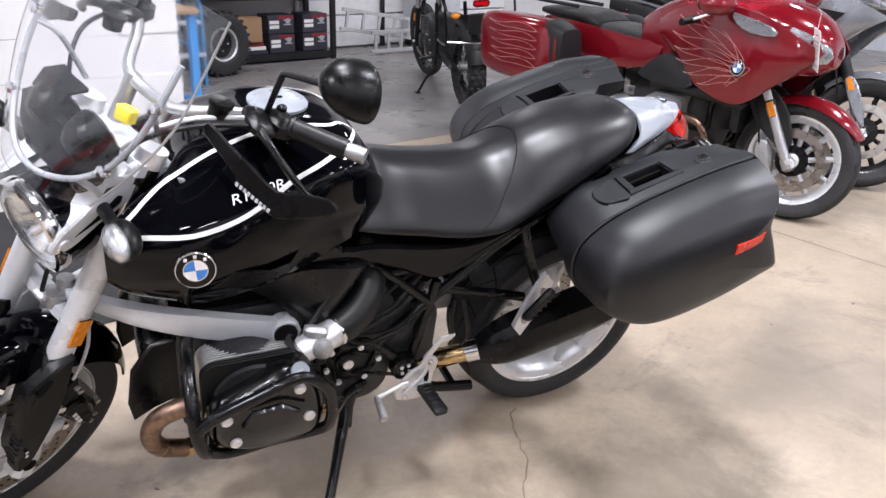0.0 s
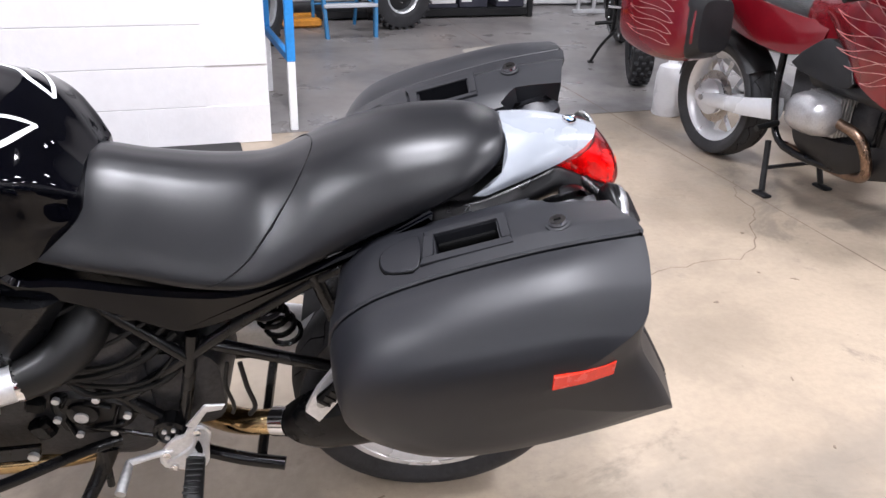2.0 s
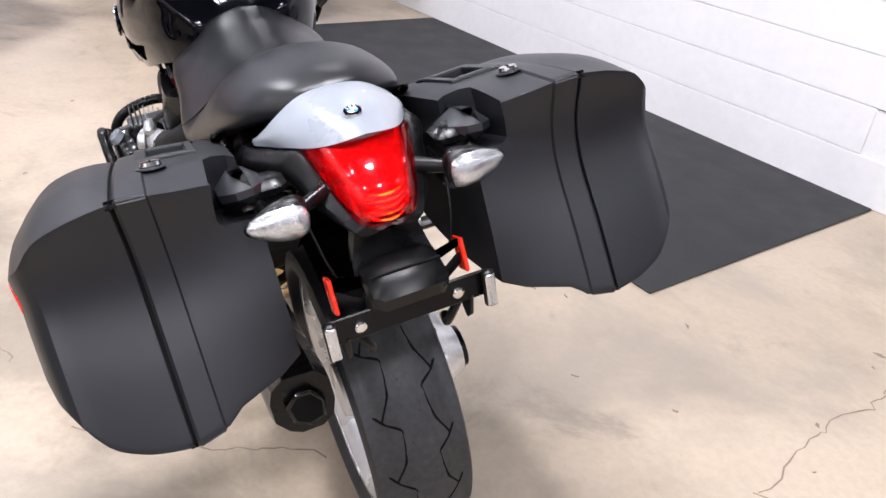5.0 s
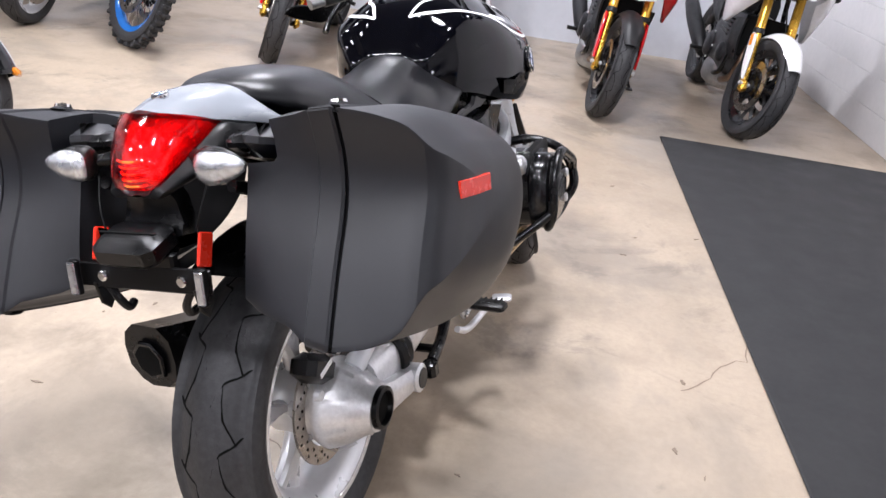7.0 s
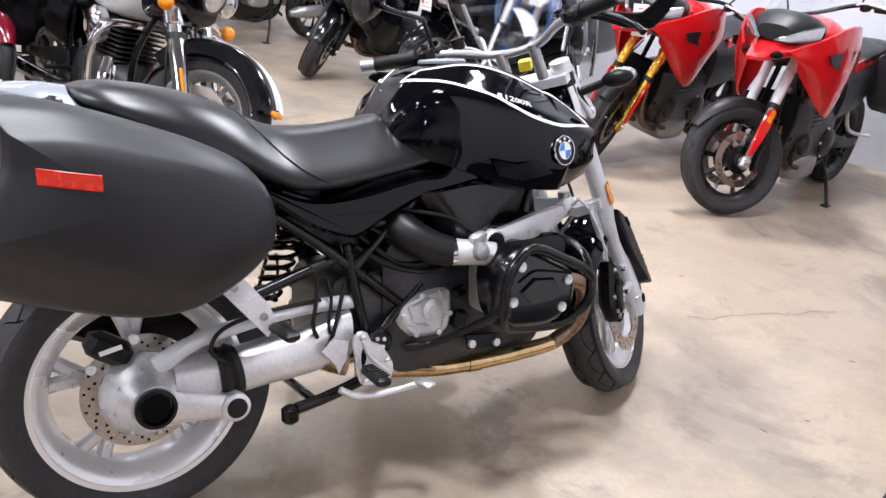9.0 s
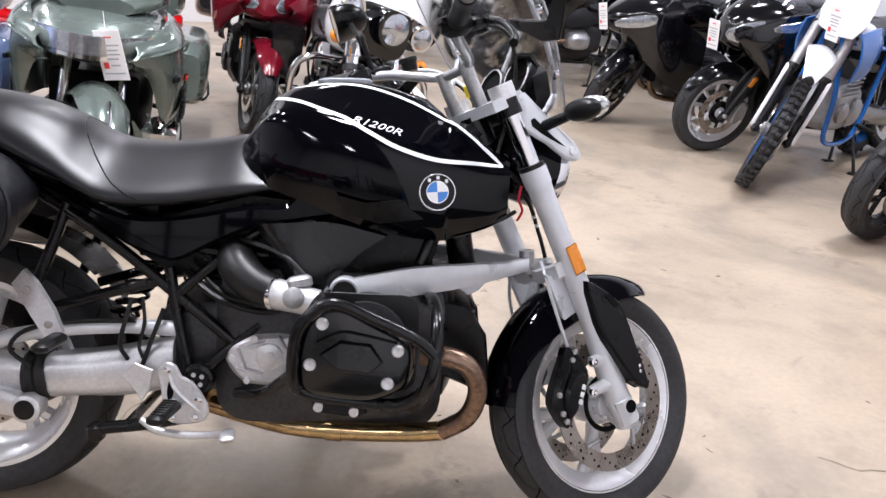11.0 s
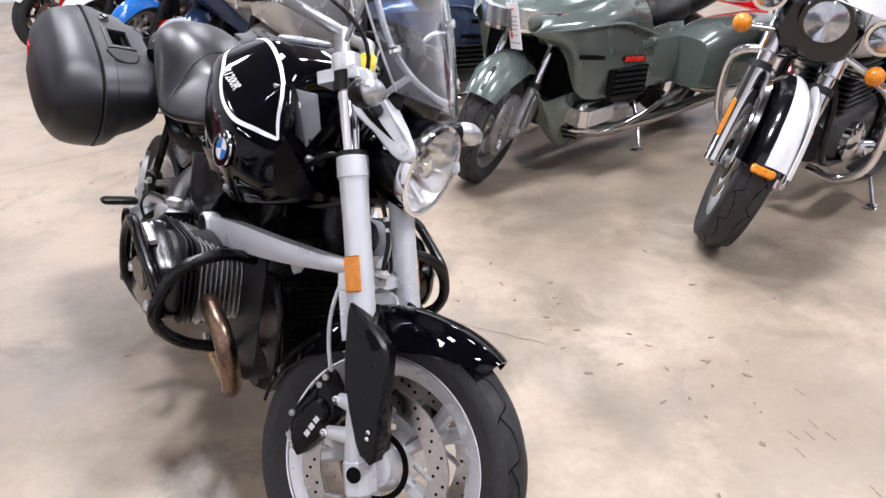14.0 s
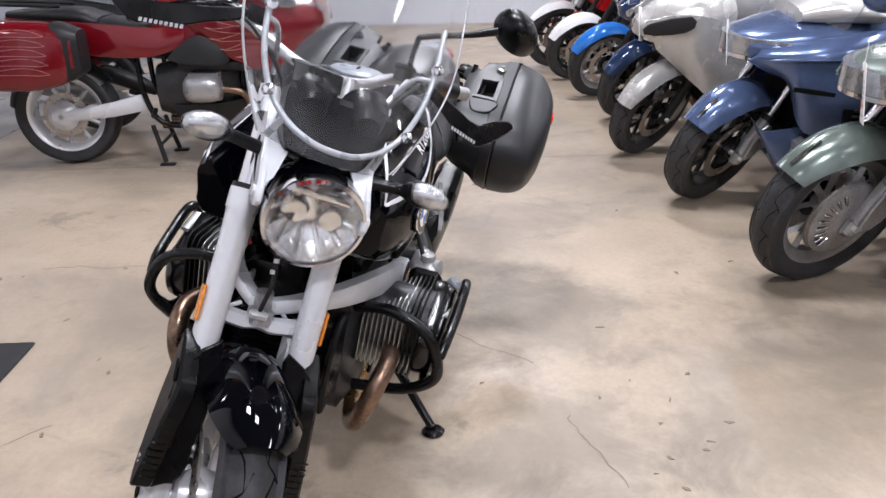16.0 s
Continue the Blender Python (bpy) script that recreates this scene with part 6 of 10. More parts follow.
# fender
def arc_shell(c, a0, a1, prof, n=24, th=0.004):
    """A mudguard: prof(f) gives radius at the crown, half width and droop at f along the arc."""
    outer, inner = [], []
    for f in np.linspace(0, 1, n):
        a = a0 + (a1 - a0) * f
        R, w, dr = prof(f)
        row_o, row_i = [], []
        for y in np.linspace(-1, 1, 13):
            r = R - dr * abs(y) ** 2.4
            row_o.append((c[0] + r * math.cos(a), c[1] + y * w, c[2] + r * math.sin(a)))
            row_i.append((c[0] + (r - th) * math.cos(a), c[1] + y * (w - th), c[2] + (r - th) * math.sin(a)))
        outer.append(row_o)
        inner.append(row_i)
    rings = [o + i[::-1] for o, i in zip(outer, inner)]
    return rings


fen = fpart("front_fender", fshape().grid(arc_shell(FC, radians(61), radians(178), lambda f: (FR + 0.022 + 0.05 * max(0, 0.25 - f), 0.086 * (0.52 + 0.48 * min(1, f / 0.13) ** 0.5) * (1 - 0.50 * max(0, f - 0.55)), 0.030 + 0.05 * math.sin(math.pi * min(1, f * 1.1))), 30)), GLOSS, None, "glossy black front fender", 55)
for sg in (1, -1):
    fpart("fender_stay", fshape().plate([(0.22, 0.0), (0.26, 0.055), (0.36, 0.06), (0.36, 0.0)], lambda a, b, h, sg=sg: fk(a, b - 0.03, sg * (0.066 + h)), 0, 0.012, 0.004), SILVER, fen)
# fork bridge and telelever arm
fbr = fpart("fork_bridge", fshape().grid([[fk(s_ + d, e_ - d * 0.6, y) for s_, e_ in ((0.208, -0.012), (0.205, 0.012), (0.212, 0.026), (0.234, 0.026), (0.240, 0.010), (0.238, -0.014))] for y, d in ((-0.10, 0), (-0.06, 0.006), (-0.028, 0.010), (0, 0.004), (0.028, 0.010), (0.06, 0.006), (0.10, 0))]), SILVER, None, "silver lower fork bridge")
fpart("bridge_boss", fshape().lathe([(0.024, -0.010), (0.026, 0.0), (0.026, 0.020), (0.016, 0.026), (0.0001, 0.026)], fk(0.225, 0.008, 0), tuple(-Vector(DOWN)), 20), ALUD, fbr)
fpart("hose_union", fshape().box(fk(0.214, 0.034, -0.010), (0.020, 0.036, 0.018), 0.005), ALU, fbr)
fpart("brake_hose", fshape().tube([fk(-0.02, 0.010, -0.012), fk(0.06, 0.045, -0.016), (fk(0.14, 0.050, -0.004)), fk(0.19, 0.040, -0.008), fk(0.210, 0.034, -0.010)], 0.0048, 8), HOSE, fbr, "curved brake hose")
for k in range(2):
    fpart("hose_sleeve", fshape().tube([fk(0.10 + 0.022 * k, 0.051 - 0.002 * k, -0.009), fk(0.108 + 0.022 * k, 0.051 - 0.002 * k, -0.008)], 0.0062, 8, 1), ALU, fbr)
tele = part("telelever_arm", Shape().grid([[(x, y + hy * cc, z + hz * ss) for cc, ss in ((1, 0.5), (0.7, 1), (-0.7, 1), (-1, 0.5), (-1, -0.5), (-0.7, -1), (0.7, -1), (1, -0.5))] for x, y, z, hy, hz in smooth_line([(0.845, -0.190, 0.570, 0.016, 0.025), (0.97, -0.172, 0.591, 0.017, 0.030), (1.10, -0.118, 0.602, 0.020, 0.024), (1.19, -0.055, 0.608, 0.022, 0.016), (1.245, -0.005, 0.614, 0.024, 0.015)], 4)]), SILVER, bike, "silver telelever suspension arm")
part("telelever_arm", Shape().grid([[(x, y + hy * cc, z + hz * ss) for cc, ss in ((1, 0.5), (0.7, 1), (-0.7, 1), (-1, 0.5), (-1, -0.5), (-0.7, -1), (0.7, -1), (1, -0.5))] for x, y, z, hy, hz in smooth_line([(0.845, 0.190, 0.570, 0.016, 0.025), (0.97, 0.172, 0.591, 0.017, 0.030), (1.10, 0.118, 0.602, 0.020, 0.024), (1.19, 0.055, 0.608, 0.022, 0.016), (1.245, 0.005, 0.614, 0.024, 0.015)], 4)]), SILVER, bike, "silver telelever suspension arm")
for sg in (1, -1):
    part("arm_eye", Shape().lathe([(0.032, 0.0), (0.033, 0.004), (0.033, 0.034), (0.030, 0.038), (0.024, 0.036)], (0.832, sg * 0.172, 0.567), (0, sg, 0), 28), SILVER, tele)
    part("arm_bush", Shape().lathe([(0.0255, 0.030), (0.0255, 0.0395), (0.0001, 0.040)], (0.832, sg * 0.172, 0.567), (0, sg, 0), 24), HOSE, tele)
    part("arm_tab", Shape().plate([(1.06, 0.590), (1.15, 0.595), (1.125, 0.562), (1.10, 0.549), (1.08, 0.562)], lambda a, b, h, sg=sg: (a, sg * (0.085 + h), b), 0, 0.010, 0.004), SILVER, tele)
part("ball_joint", Shape().tube([(1.247, 0, 0.590), (1.241, 0, 0.645)], 0.018, 14), ALUD, bike)
part("front_strut", Shape().tube([(1.09, 0, 0.60), (1.06, 0, 0.76)], 0.032, 14), SATIN, bike)
part("steering_head", Shape().tube([tuple(AX + DOWN * -0.10), tuple(AX + DOWN * -0.17)], 0.030, 16), FRAME, bike)
part("head_brace", Shape().tube([tuple(AX + DOWN * -0.14), (1.04, 0.0, 0.86), (0.98, 0.0, 0.80)], 0.034, 12), SATIN, bike)
for sg in (1, -1):
    part("front_frame", Shape().tube([(1.10, sg * 0.045, 0.88), (1.04, sg * 0.09, 0.76), (0.99, sg * 0.12, 0.62)], 0.014, 10), FRAME, bike)
part("wiring", Shape().tube([(1.20, -0.05, 0.74), (1.14, -0.09, 0.715), (1.02, -0.13, 0.70), (0.95, -0.14, 0.695)], 0.005, 8), HOSE, bike)
part("wiring", Shape().tube([(1.22, -0.03, 0.80), (1.17, -0.07, 0.83), (1.13, -0.10, 0.80), (1.10, -0.11, 0.77)], 0.006, 8), HOSE, bike)
part("red_wire", Shape().tube([(1.21, -0.055, 0.80), (1.205, -0.06, 0.77), (1.215, -0.058, 0.745), (1.205, -0.055, 0.72)], 0.003, 6), REDW, bike, "thin red wire loop")
part("ignition_coil", Shape().box((1.04, -0.06, 0.80), (0.05, 0.06, 0.09), 0.01), SATIN, bike)
part("horn_bracket", Shape().box((1.075, -0.085, 0.775), (0.035, 0.022, 0.06), 0.004), ALUD, bike)

# top yoke, handlebar
fpart("top_yoke", fshape().grid([[fk(s_, e_, y) for s_, e_ in ((-0.185, -0.02), (-0.185, 0.065), (-0.160, 0.070), (-0.160, -0.02))] for y in (-0.118, -0.06, 0, 0.06, 0.118)]), SILVER, None, "silver top fork yoke")
BH = [(-0.380, -0.150, 0.345), (-0.360, -0.115, 0.25), (-0.335, -0.07, 0.16), (-0.285, -0.005, 0.075)]
BAR = [fk(*p) for p in BH] + [fk(-0.275, 0.0, 0.0)] + [fk(a, b, -c) for a, b, c in reversed(BH)]
bar = fpart("handlebar", fshape().tube(BAR, 0.0115, 12, 6), BARM, None, "silver tubular handlebar")
for sg in (1, -1):
    fpart("bar_riser", fshape().tube([fk(-0.185, 0.0, sg * 0.05), fk(-0.286, 0.0, sg * 0.05)], 0.016, 14), ALUD, bar)
    g0, g1, g2 = Vector(fk(-0.359, -0.112, sg * 0.240)), Vector(fk(-0.380, -0.150, sg * 0.345)), Vector(fk(-0.388, -0.163, sg * 0.380))
    gr = fpart("grip", fshape().tube([tuple(g0), tuple(g1)], 0.0195, 16), HOSE, bar, "black rubber grip")
    fpart("grip_flange", fshape().tube([tuple(g0), tuple(g0.lerp(g1, 0.06))], 0.022, 16), HOSE, gr)
    fpart("bar_end", fshape().tube([tuple(g1), tuple(g1.lerp(g2, 0.15)), tuple(g2)], [0.0150, 0.0155, 0.0160], 16, 1), ALUD, bar, "silver bar end weight")
    fpart("switch_box", fshape().box(fk(-0.352, -0.105, sg * 0.218), (0.052, 0.062, 0.046), 0.012, pose(0, 0, 0, 0, -20, sg * -28)), SATIN, bar, "black switch gear housing")
    fpart("switch_button", fshape().box(fk(-0.379, -0.106, sg * 0.206), (0.018, 0.016, 0.014), 0.003), FRAME, bar)
    fpart("switch_rocker", fshape().box(fk(-0.365, -0.137, sg * 0.224), (0.014, 0.026, 0.014), 0.003), FRAME, bar)
    fpart("lever_perch", fshape().box(fk(-0.345, -0.062, sg * 0.205), (0.05, 0.075, 0.026), 0.008, pose(0, 0, 0, 0, -20, sg * -25)), SATIN, bar)
    fpart("lever", fshape().tube([fk(-0.345, -0.045, sg * 0.22), fk(-0.322, -0.048, sg * 0.28), fk(-0.288, -0.082, sg * 0.345), fk(-0.272, -0.112, sg * 0.370)], [0.010, 0.008, 0.007, 0.009], 10), FRAME, bar, "black brake or clutch lever")
    rs = fpart("fluid_reservoir", fshape().lathe([(0.0001, -0.018), (0.018, -0.016), (0.020, 0.006), (0.0235, 0.007), (0.0235, 0.015), (0.0001, 0.017)], fk(-0.340, -0.006, sg * 0.157), tuple(Vector(FWD) * 0.15 - Vector(DOWN)), 22), SATIN, bar, "small black fluid reservoir")
    # lever guard: a flat wing ahead of the lever
    ge = lambda y: 0.017 - 0.30 * (y - 0.279)
    hg = fpart("lever_guard", fshape().plate(smooth_line([(0.193, -0.330), (0.243, -0.316), (0.300, -0.302), (0.352, -0.292), (0.400, -0.318), (0.436, -0.331), (0.459, -0.320), (0.425, -0.285), (0.372, -0.247), (0.345, -0.250), (0.300, -0.257), (0.246, -0.285), (0.195, -0.306)], 2, True), lambda a, b, h, sg=sg: fk(b, ge(a) + h, sg * a), 0, 0.008, 0.003), SATIN, bar, "black plastic lever guard wing")
    for k in range(9):
        y0 = 0.283 + 0.0085 * k
        fpart("guard_mark", fshape().plate([(y0, -0.2655 + 0.13 * (y0 - 0.283)), (y0 + 0.0055, -0.2648 + 0.13 * (y0 - 0.283)), (y0 + 0.0055, -0.2575 + 0.13 * (y0 - 0.283)), (y0, -0.2582 + 0.13 * (y0 - 0.283))], lambda a, b, h, sg=sg: fk(b, ge(a) + 0.0082 + h, sg * a), 0, 0.001, 0.0002), INKG, hg)
    # mirror on a bent stem
    mp = fk(-0.516, 0.008, sg * 0.382)
    turned = Matrix.Translation(mp) @ pose(0, 0, 0, sg * -8, -20, sg * -22)
    mr = fpart("mirror", fshape().grid([[tuple(turned @ Vector((x, k * (0.055 * math.cos(a) - sg * 0.010 * math.sin(a)), k * 0.046 * math.sin(a) * (1.0 if math.sin(a) > 0 else 0.86)))) for a in np.linspace(0, 2 * np.pi, 26, endpoint=False)] for x, k in ((0.054, 0.10), (0.050, 0.34), (0.040, 0.60), (0.022, 0.83), (0.002, 0.95), (-0.018, 1.0), (-0.032, 1.0), (-0.037, 0.95), (-0.035, 0.90))]), SATIN, bar, "black teardrop mirror housing", 60)
    fpart("mirror_stem", fshape().tube([fk(-0.36, -0.085, sg * 0.195), fk(-0.43, -0.078, sg * 0.195), fk(-0.448, -0.07, sg * 0.205), fk(-0.480, -0.035, sg * 0.29), fk(-0.505, -0.008, sg * 0.345)], [0.006, 0.0065, 0.0065, 0.007, 0.010], 10, 5), SATIN, mr)
    fpart("mirror_glass", fshape().grid([[tuple(turned @ Vector((x, k * (0.055 * math.cos(a) - sg * 0.010 * math.sin(a)), k * 0.046 * math.sin(a) * (1.0 if math.sin(a) > 0 else 0.86)))) for a in np.linspace(0, 2 * np.pi, 26, endpoint=False)] for x, k in ((-0.0345, 0.88), (-0.0358, 0.87))]), CHROME, mr)
for k, (y0, y1) in enumerate(((0.22, 0.04), (-0.22, -0.05), (0.19, -0.03))):
    fpart("control_cable", fshape().tube([fk(-0.345, -0.06, y0), fk(-0.30, 0.05, y0 * 0.75), fk(-0.20, 0.08, y0 * 0.4), fk(-0.05, -0.03, y1)], 0.0045, 8), HOSE if k < 2 else SILVER, bar)
fpart("yellow_tag", fshape().box(fk(-0.225, 0.030, 0.0), (0.026, 0.036, 0.030), 0.003, pose(0, 0, 0, 0, -24, 12)), YELLOW, bar, "small yellow plastic tag")

# headlight
hl_c = Vector(fk(-0.038, 0.057, 0.014))
hd = Vector((math.cos(radians(6)), 0, -math.sin(radians(6))))
hl = fpart("headlight", fshape().lathe([(0.0001, -0.050), (0.046, -0.045), (0.076, -0.01), (0.088, 0.030), (0.093, 0.060), (0.0945, 0.100)], tuple(hl_c), tuple(hd), 44, caps=False), GLOSS, None, "large round headlight with clear lens", 50)
fpart("headlight_ring", fshape().lathe([(0.0935, 0.084), (0.0975, 0.094), (0.0960, 0.110), (0.0890, 0.113), (0.0875, 0.102)], tuple(hl_c), tuple(hd), 44, closed=True), CHROME, hl)
fpart("reflector_bowl", fshape().lathe([(0.0885, 0.104), (0.076, 0.080), (0.055, 0.056), (0.026, 0.042), (0.0001, 0.042)], tuple(hl_c), tuple(hd), 36, caps=False), REFL, hl)
for k in range(12):
    a = k * math.pi / 6
    o = Vector((0, math.cos(a), math.sin(a)))
    fpart("reflector_facet", fshape().tube([tuple(hl_c + hd * 0.046 + o * 0.034), tuple(hl_c + hd * 0.086 + o * 0.080)], [0.003, 0.006], 6), REFL, hl)
for dy in (0.034, -0.034):
    b0 = hl_c + hd * 0.070 + Vector((0, dy, 0.0))
    fpart("bulb_shield", fshape().lathe([(0.024, -0.020), (0.027, 0.000), (0.021, 0.012), (0.0001, 0.016)], tuple(b0), tuple(hd), 18), CHROME, hl)
fpart("reflector_bar", fshape().box(tuple(hl_c + hd * 0.075 + Vector((0, 0, 0.040))), (0.02, 0.12, 0.010), 0.003), CHROME, hl)
lens_ob = fpart("headlight_lens", fshape().lathe([(0.0885, 0.106), (0.074, 0.114), (0.04, 0.119), (0.0001, 0.1205), (0.0001, 0.1175), (0.04, 0.116), (0.073, 0.111), (0.0870, 0.104)], tuple(hl_c), tuple(hd), 40, closed=False, caps=False), LENS, hl, "clear domed headlight lens", 60)
lens_ob.visible_shadow = False
for sg in (1, -1):
    br = [(-0.190, 0.030), (-0.172, 0.085), (-0.085, 0.128), (-0.03, 0.164), (0.008, 0.171), (0.016, 0.150), (-0.004, 0.122), (-0.050, 0.090), (-0.095, 0.050), (-0.140, 0.030)]
    bb = fpart("headlight_bracket", fshape().plate(smooth_line(br, 2, True), lambda a, b, h, sg=sg: fk(a, b, sg * (0.094 + h)), 0, 0.014, 0.004), SILVER, None, "silver triangular headlight bracket")
    # shade seen through the bracket, laid on as a near-black plate
    fpart("bracket_opening", fshape().plate(smooth_line([(-0.115, 0.080), (-0.06, 0.110), (-0.025, 0.134), (-0.055, 0.102), (-0.10, 0.066)], 2, True), lambda a, b, h, sg=sg: fk(a, b, sg * (0.1078 + h)), 0, 0.0012, 0.0003), SHADE_BLACK, bb)
    fpart("bracket_face", fshape().grid([[fk(-0.172, 0.078 + d, sg * 0.040), fk(-0.176, 0.076 + d, sg * 0.108), fk(-0.090, 0.120 + d, sg * 0.108), fk(-0.012, 0.158 + d, sg * 0.108), fk(-0.040, 0.150 + d, sg * 0.082), fk(-0.105, 0.114 + d, sg * 0.058)] for d in (0.0, 0.005)]), SILVER, bb)
    fpart("bracket_bolt", fshape().lathe([(0.011, 0), (0.011, 0.006), (0.007, 0.007), (0.0001, 0.005)], fk(-0.009, 0.149, sg * 0.107), (0, sg, 0), 16), ALU, bb)
    ind = fpart("turn_signal", fshape().tube([fk(-0.088, 0.100, sg * 0.105), fk(-0.092, 0.122, sg * 0.165), fk(-0.094, 0.140, sg * 0.190)], [0.013, 0.012, 0.020], 12), SATIN, None, "front turn signal with clear lens")
    fpart("signal_body", fshape().ellipsoid(fk(-0.094, 0.130, sg * 0.209), (0.026, 0.046, 0.0255), 20, 12, pose(0, 0, 0, 0, 0, sg * -18)), SATIN, ind)
    le = fpart("lens", fshape().ellipsoid(fk(-0.092, 0.151, sg * 0.215), (0.024, 0.045, 0.0245), 20, 12, pose(0, 0, 0, 0, 0, sg * -18)), LENS, ind, "clear teardrop signal lens")
    le.visible_shadow = False
    fpart("reflector", fshape().ellipsoid(fk(-0.092, 0.152, sg * 0.215), (0.018, 0.038, 0.0195), 20, 12, pose(0, 0, 0, 0, 0, sg * -18)), SIGNAL, le, "faceted silver reflector")
# instruments
for sg in (1, -1):
    gauge = fpart("instrument", fshape().lathe([(0.0001, -0.055), (0.026, -0.050), (0.042, -0.030), (0.047, -0.005), (0.049, 0.010), (0.045, 0.014), (0.043, 0.006), (0.0001, 0.005)], fk(-0.205, 0.128, sg * 0.054), tuple(-Vector(FWD) * 0.75 - Vector(DOWN) * 0.65), 32), SATIN, None, "round black instrument pod")
    fpart("gauge_rim", fshape().lathe([(0.046, 0.008), (0.0475, 0.015), (0.043, 0.015), (0.043, 0.008)], fk(-0.205, 0.128, sg * 0.054), tuple(-Vector(FWD) * 0.75 - Vector(DOWN) * 0.65), 32, closed=True), CHROME, gauge)
    fpart("dial_face", fshape().lathe([(0.042, 0.006), (0.042, 0.0075), (0.0001, 0.0078)], fk(-0.205, 0.128, sg * 0.054), tuple(-Vector(FWD) * 0.75 - Vector(DOWN) * 0.65), 28), SHADE_BLACK, gauge)
fpart("instrument_housing", fshape().grid([[fk(s_, e_, y * w) for y in np.linspace(-1, 1, 9)] + [fk(s_, e_ - 0.045, y * w) for y in np.linspace(1, -1, 9)] for s_, e_, w in ((-0.212, 0.160, 0.094), (-0.200, 0.168, 0.102), (-0.150, 0.158, 0.098), (-0.105, 0.142, 0.078), (-0.095, 0.132, 0.070))]), SATIN, None, "black instrument housing behind the screen")
fpart("instrument_visor", fshape().grid([[fk(s_, e_ + d, y) for s_, e_ in ((-0.262, 0.120), (-0.250, 0.158), (-0.215, 0.168), (-0.215, 0.160), (-0.245, 0.150), (-0.255, 0.120))] for y, d in ((-0.098, -0.010), (-0.060, 0.0), (-0.010, 0.0))]), SATIN, None, "angular visor over the instruments")
fpart("instrument_bracket", fshape().box(fk(-0.155, 0.095, 0), (0.05, 0.15, 0.05), 0.015), SATIN, None)
# windscreen
def scr(u, v, off=0.0):
    """A place on the screen: u across (-1..1), v up (0..1)."""
    w = 0.212 * (0.62 + 0.38 * math.sin(min(1, v * 1.6) * math.pi / 2)) * (1 - 0.12 * max(0, v - 0.6))
    bow = 0.048 * u * u
    low = 0.028 * u * u * (1 - v)
    s_ = -0.085 - 0.43 * v - low * 0.9
    e_ = 0.205 - 0.040 * v - bow + off
    return fk(s_, e_, u * w)


ws = fpart("windscreen", fshape().grid([[scr(u, v, 0.0) for u in np.linspace(-1, 1, 25)] + [scr(u, v, -0.003) for u in np.linspace(1, -1, 25)] for v in np.linspace(0, 1, 16)]), SCREEN, None, "clear plastic windscreen with silver tube frame", 60)
ws.visible_shadow = False
fpart("screen_frame", fshape().tube([scr(-0.80, 0.75, -0.012), scr(-0.80, 0.45, -0.012), scr(-0.78, 0.24, -0.012), scr(-0.62, 0.12, -0.012), scr(-0.32, 0.07, -0.012), scr(0.0, 0.06, -0.012), scr(0.32, 0.07, -0.012), scr(0.62, 0.12, -0.012), scr(0.78, 0.24, -0.012), scr(0.80, 0.45, -0.012), scr(0.80, 0.75, -0.012)], 0.0058, 12, 5), TUBEM, ws, "silver bent tube frame of the screen")
for sg in (1, -1):
    # pale strip laid along the screen's edge in place of its bright reflection
    fpart("screen_edge_glint", fshape().tube([scr(sg * 1.0, v, -0.0015) for v in np.linspace(0, 1, 12)], 0.0024, 8, 2), BARM, ws)
    fpart("screen_strut", fshape().tube([scr(sg * 0.80, 0.50, -0.012), fk(-0.30, 0.11, sg * 0.135), fk(-0.235, 0.045, sg * 0.11)], 0.0052, 10, 4), TUBEM, ws)
    fpart("screen_strut", fshape().tube([scr(sg * 0.62, 0.12, -0.012), fk(-0.115, 0.112, sg * 0.105)], 0.0065, 10), TUBEM, ws)
    for v in (0.20, 0.55):
        fpart("screen_bolt", fshape().lathe([(0.010, -0.014), (0.010, 0.004), (0.0001, 0.006)], scr(sg * 0.79, v), tuple(Vector(FWD)), 14), CHROME, ws)

# ---- workshop bay behind the block wall ----
SHELFM = mat("black_shelf_steel", (0.012, 0.012, 0.013), 0.4, 0.2, 0.3, 10, 0.2, 200)
CARD = mat("brown_cardboard", (0.33, 0.20, 0.11), 0.8, 0, 0.12, 8, 0.2, 150)
CARTON = mat("dark_carton_print", (0.030, 0.030, 0.045), 0.5, 0, 0.2, 9)
CARTRED = mat("carton_red_print", (0.22, 0.02, 0.025), 0.5, 0, 0.1, 9)
LADM = mat("ladder_aluminium", (0.62, 0.63, 0.64), 0.35, 0.7, 0.12, 14)
BLUEL = mat("blue_ladder_paint", (0.035, 0.20, 0.42), 0.4, 0, 0.15, 12)
ORANGE = mat("orange_jack_paint", (0.62, 0.25, 0.03), 0.5, 0, 0.2, 12)
PATCH = mat("pale_floor_patch", (0.42, 0.385, 0.34), 0.7, 0, 0.14, 7, 0.3, 60)


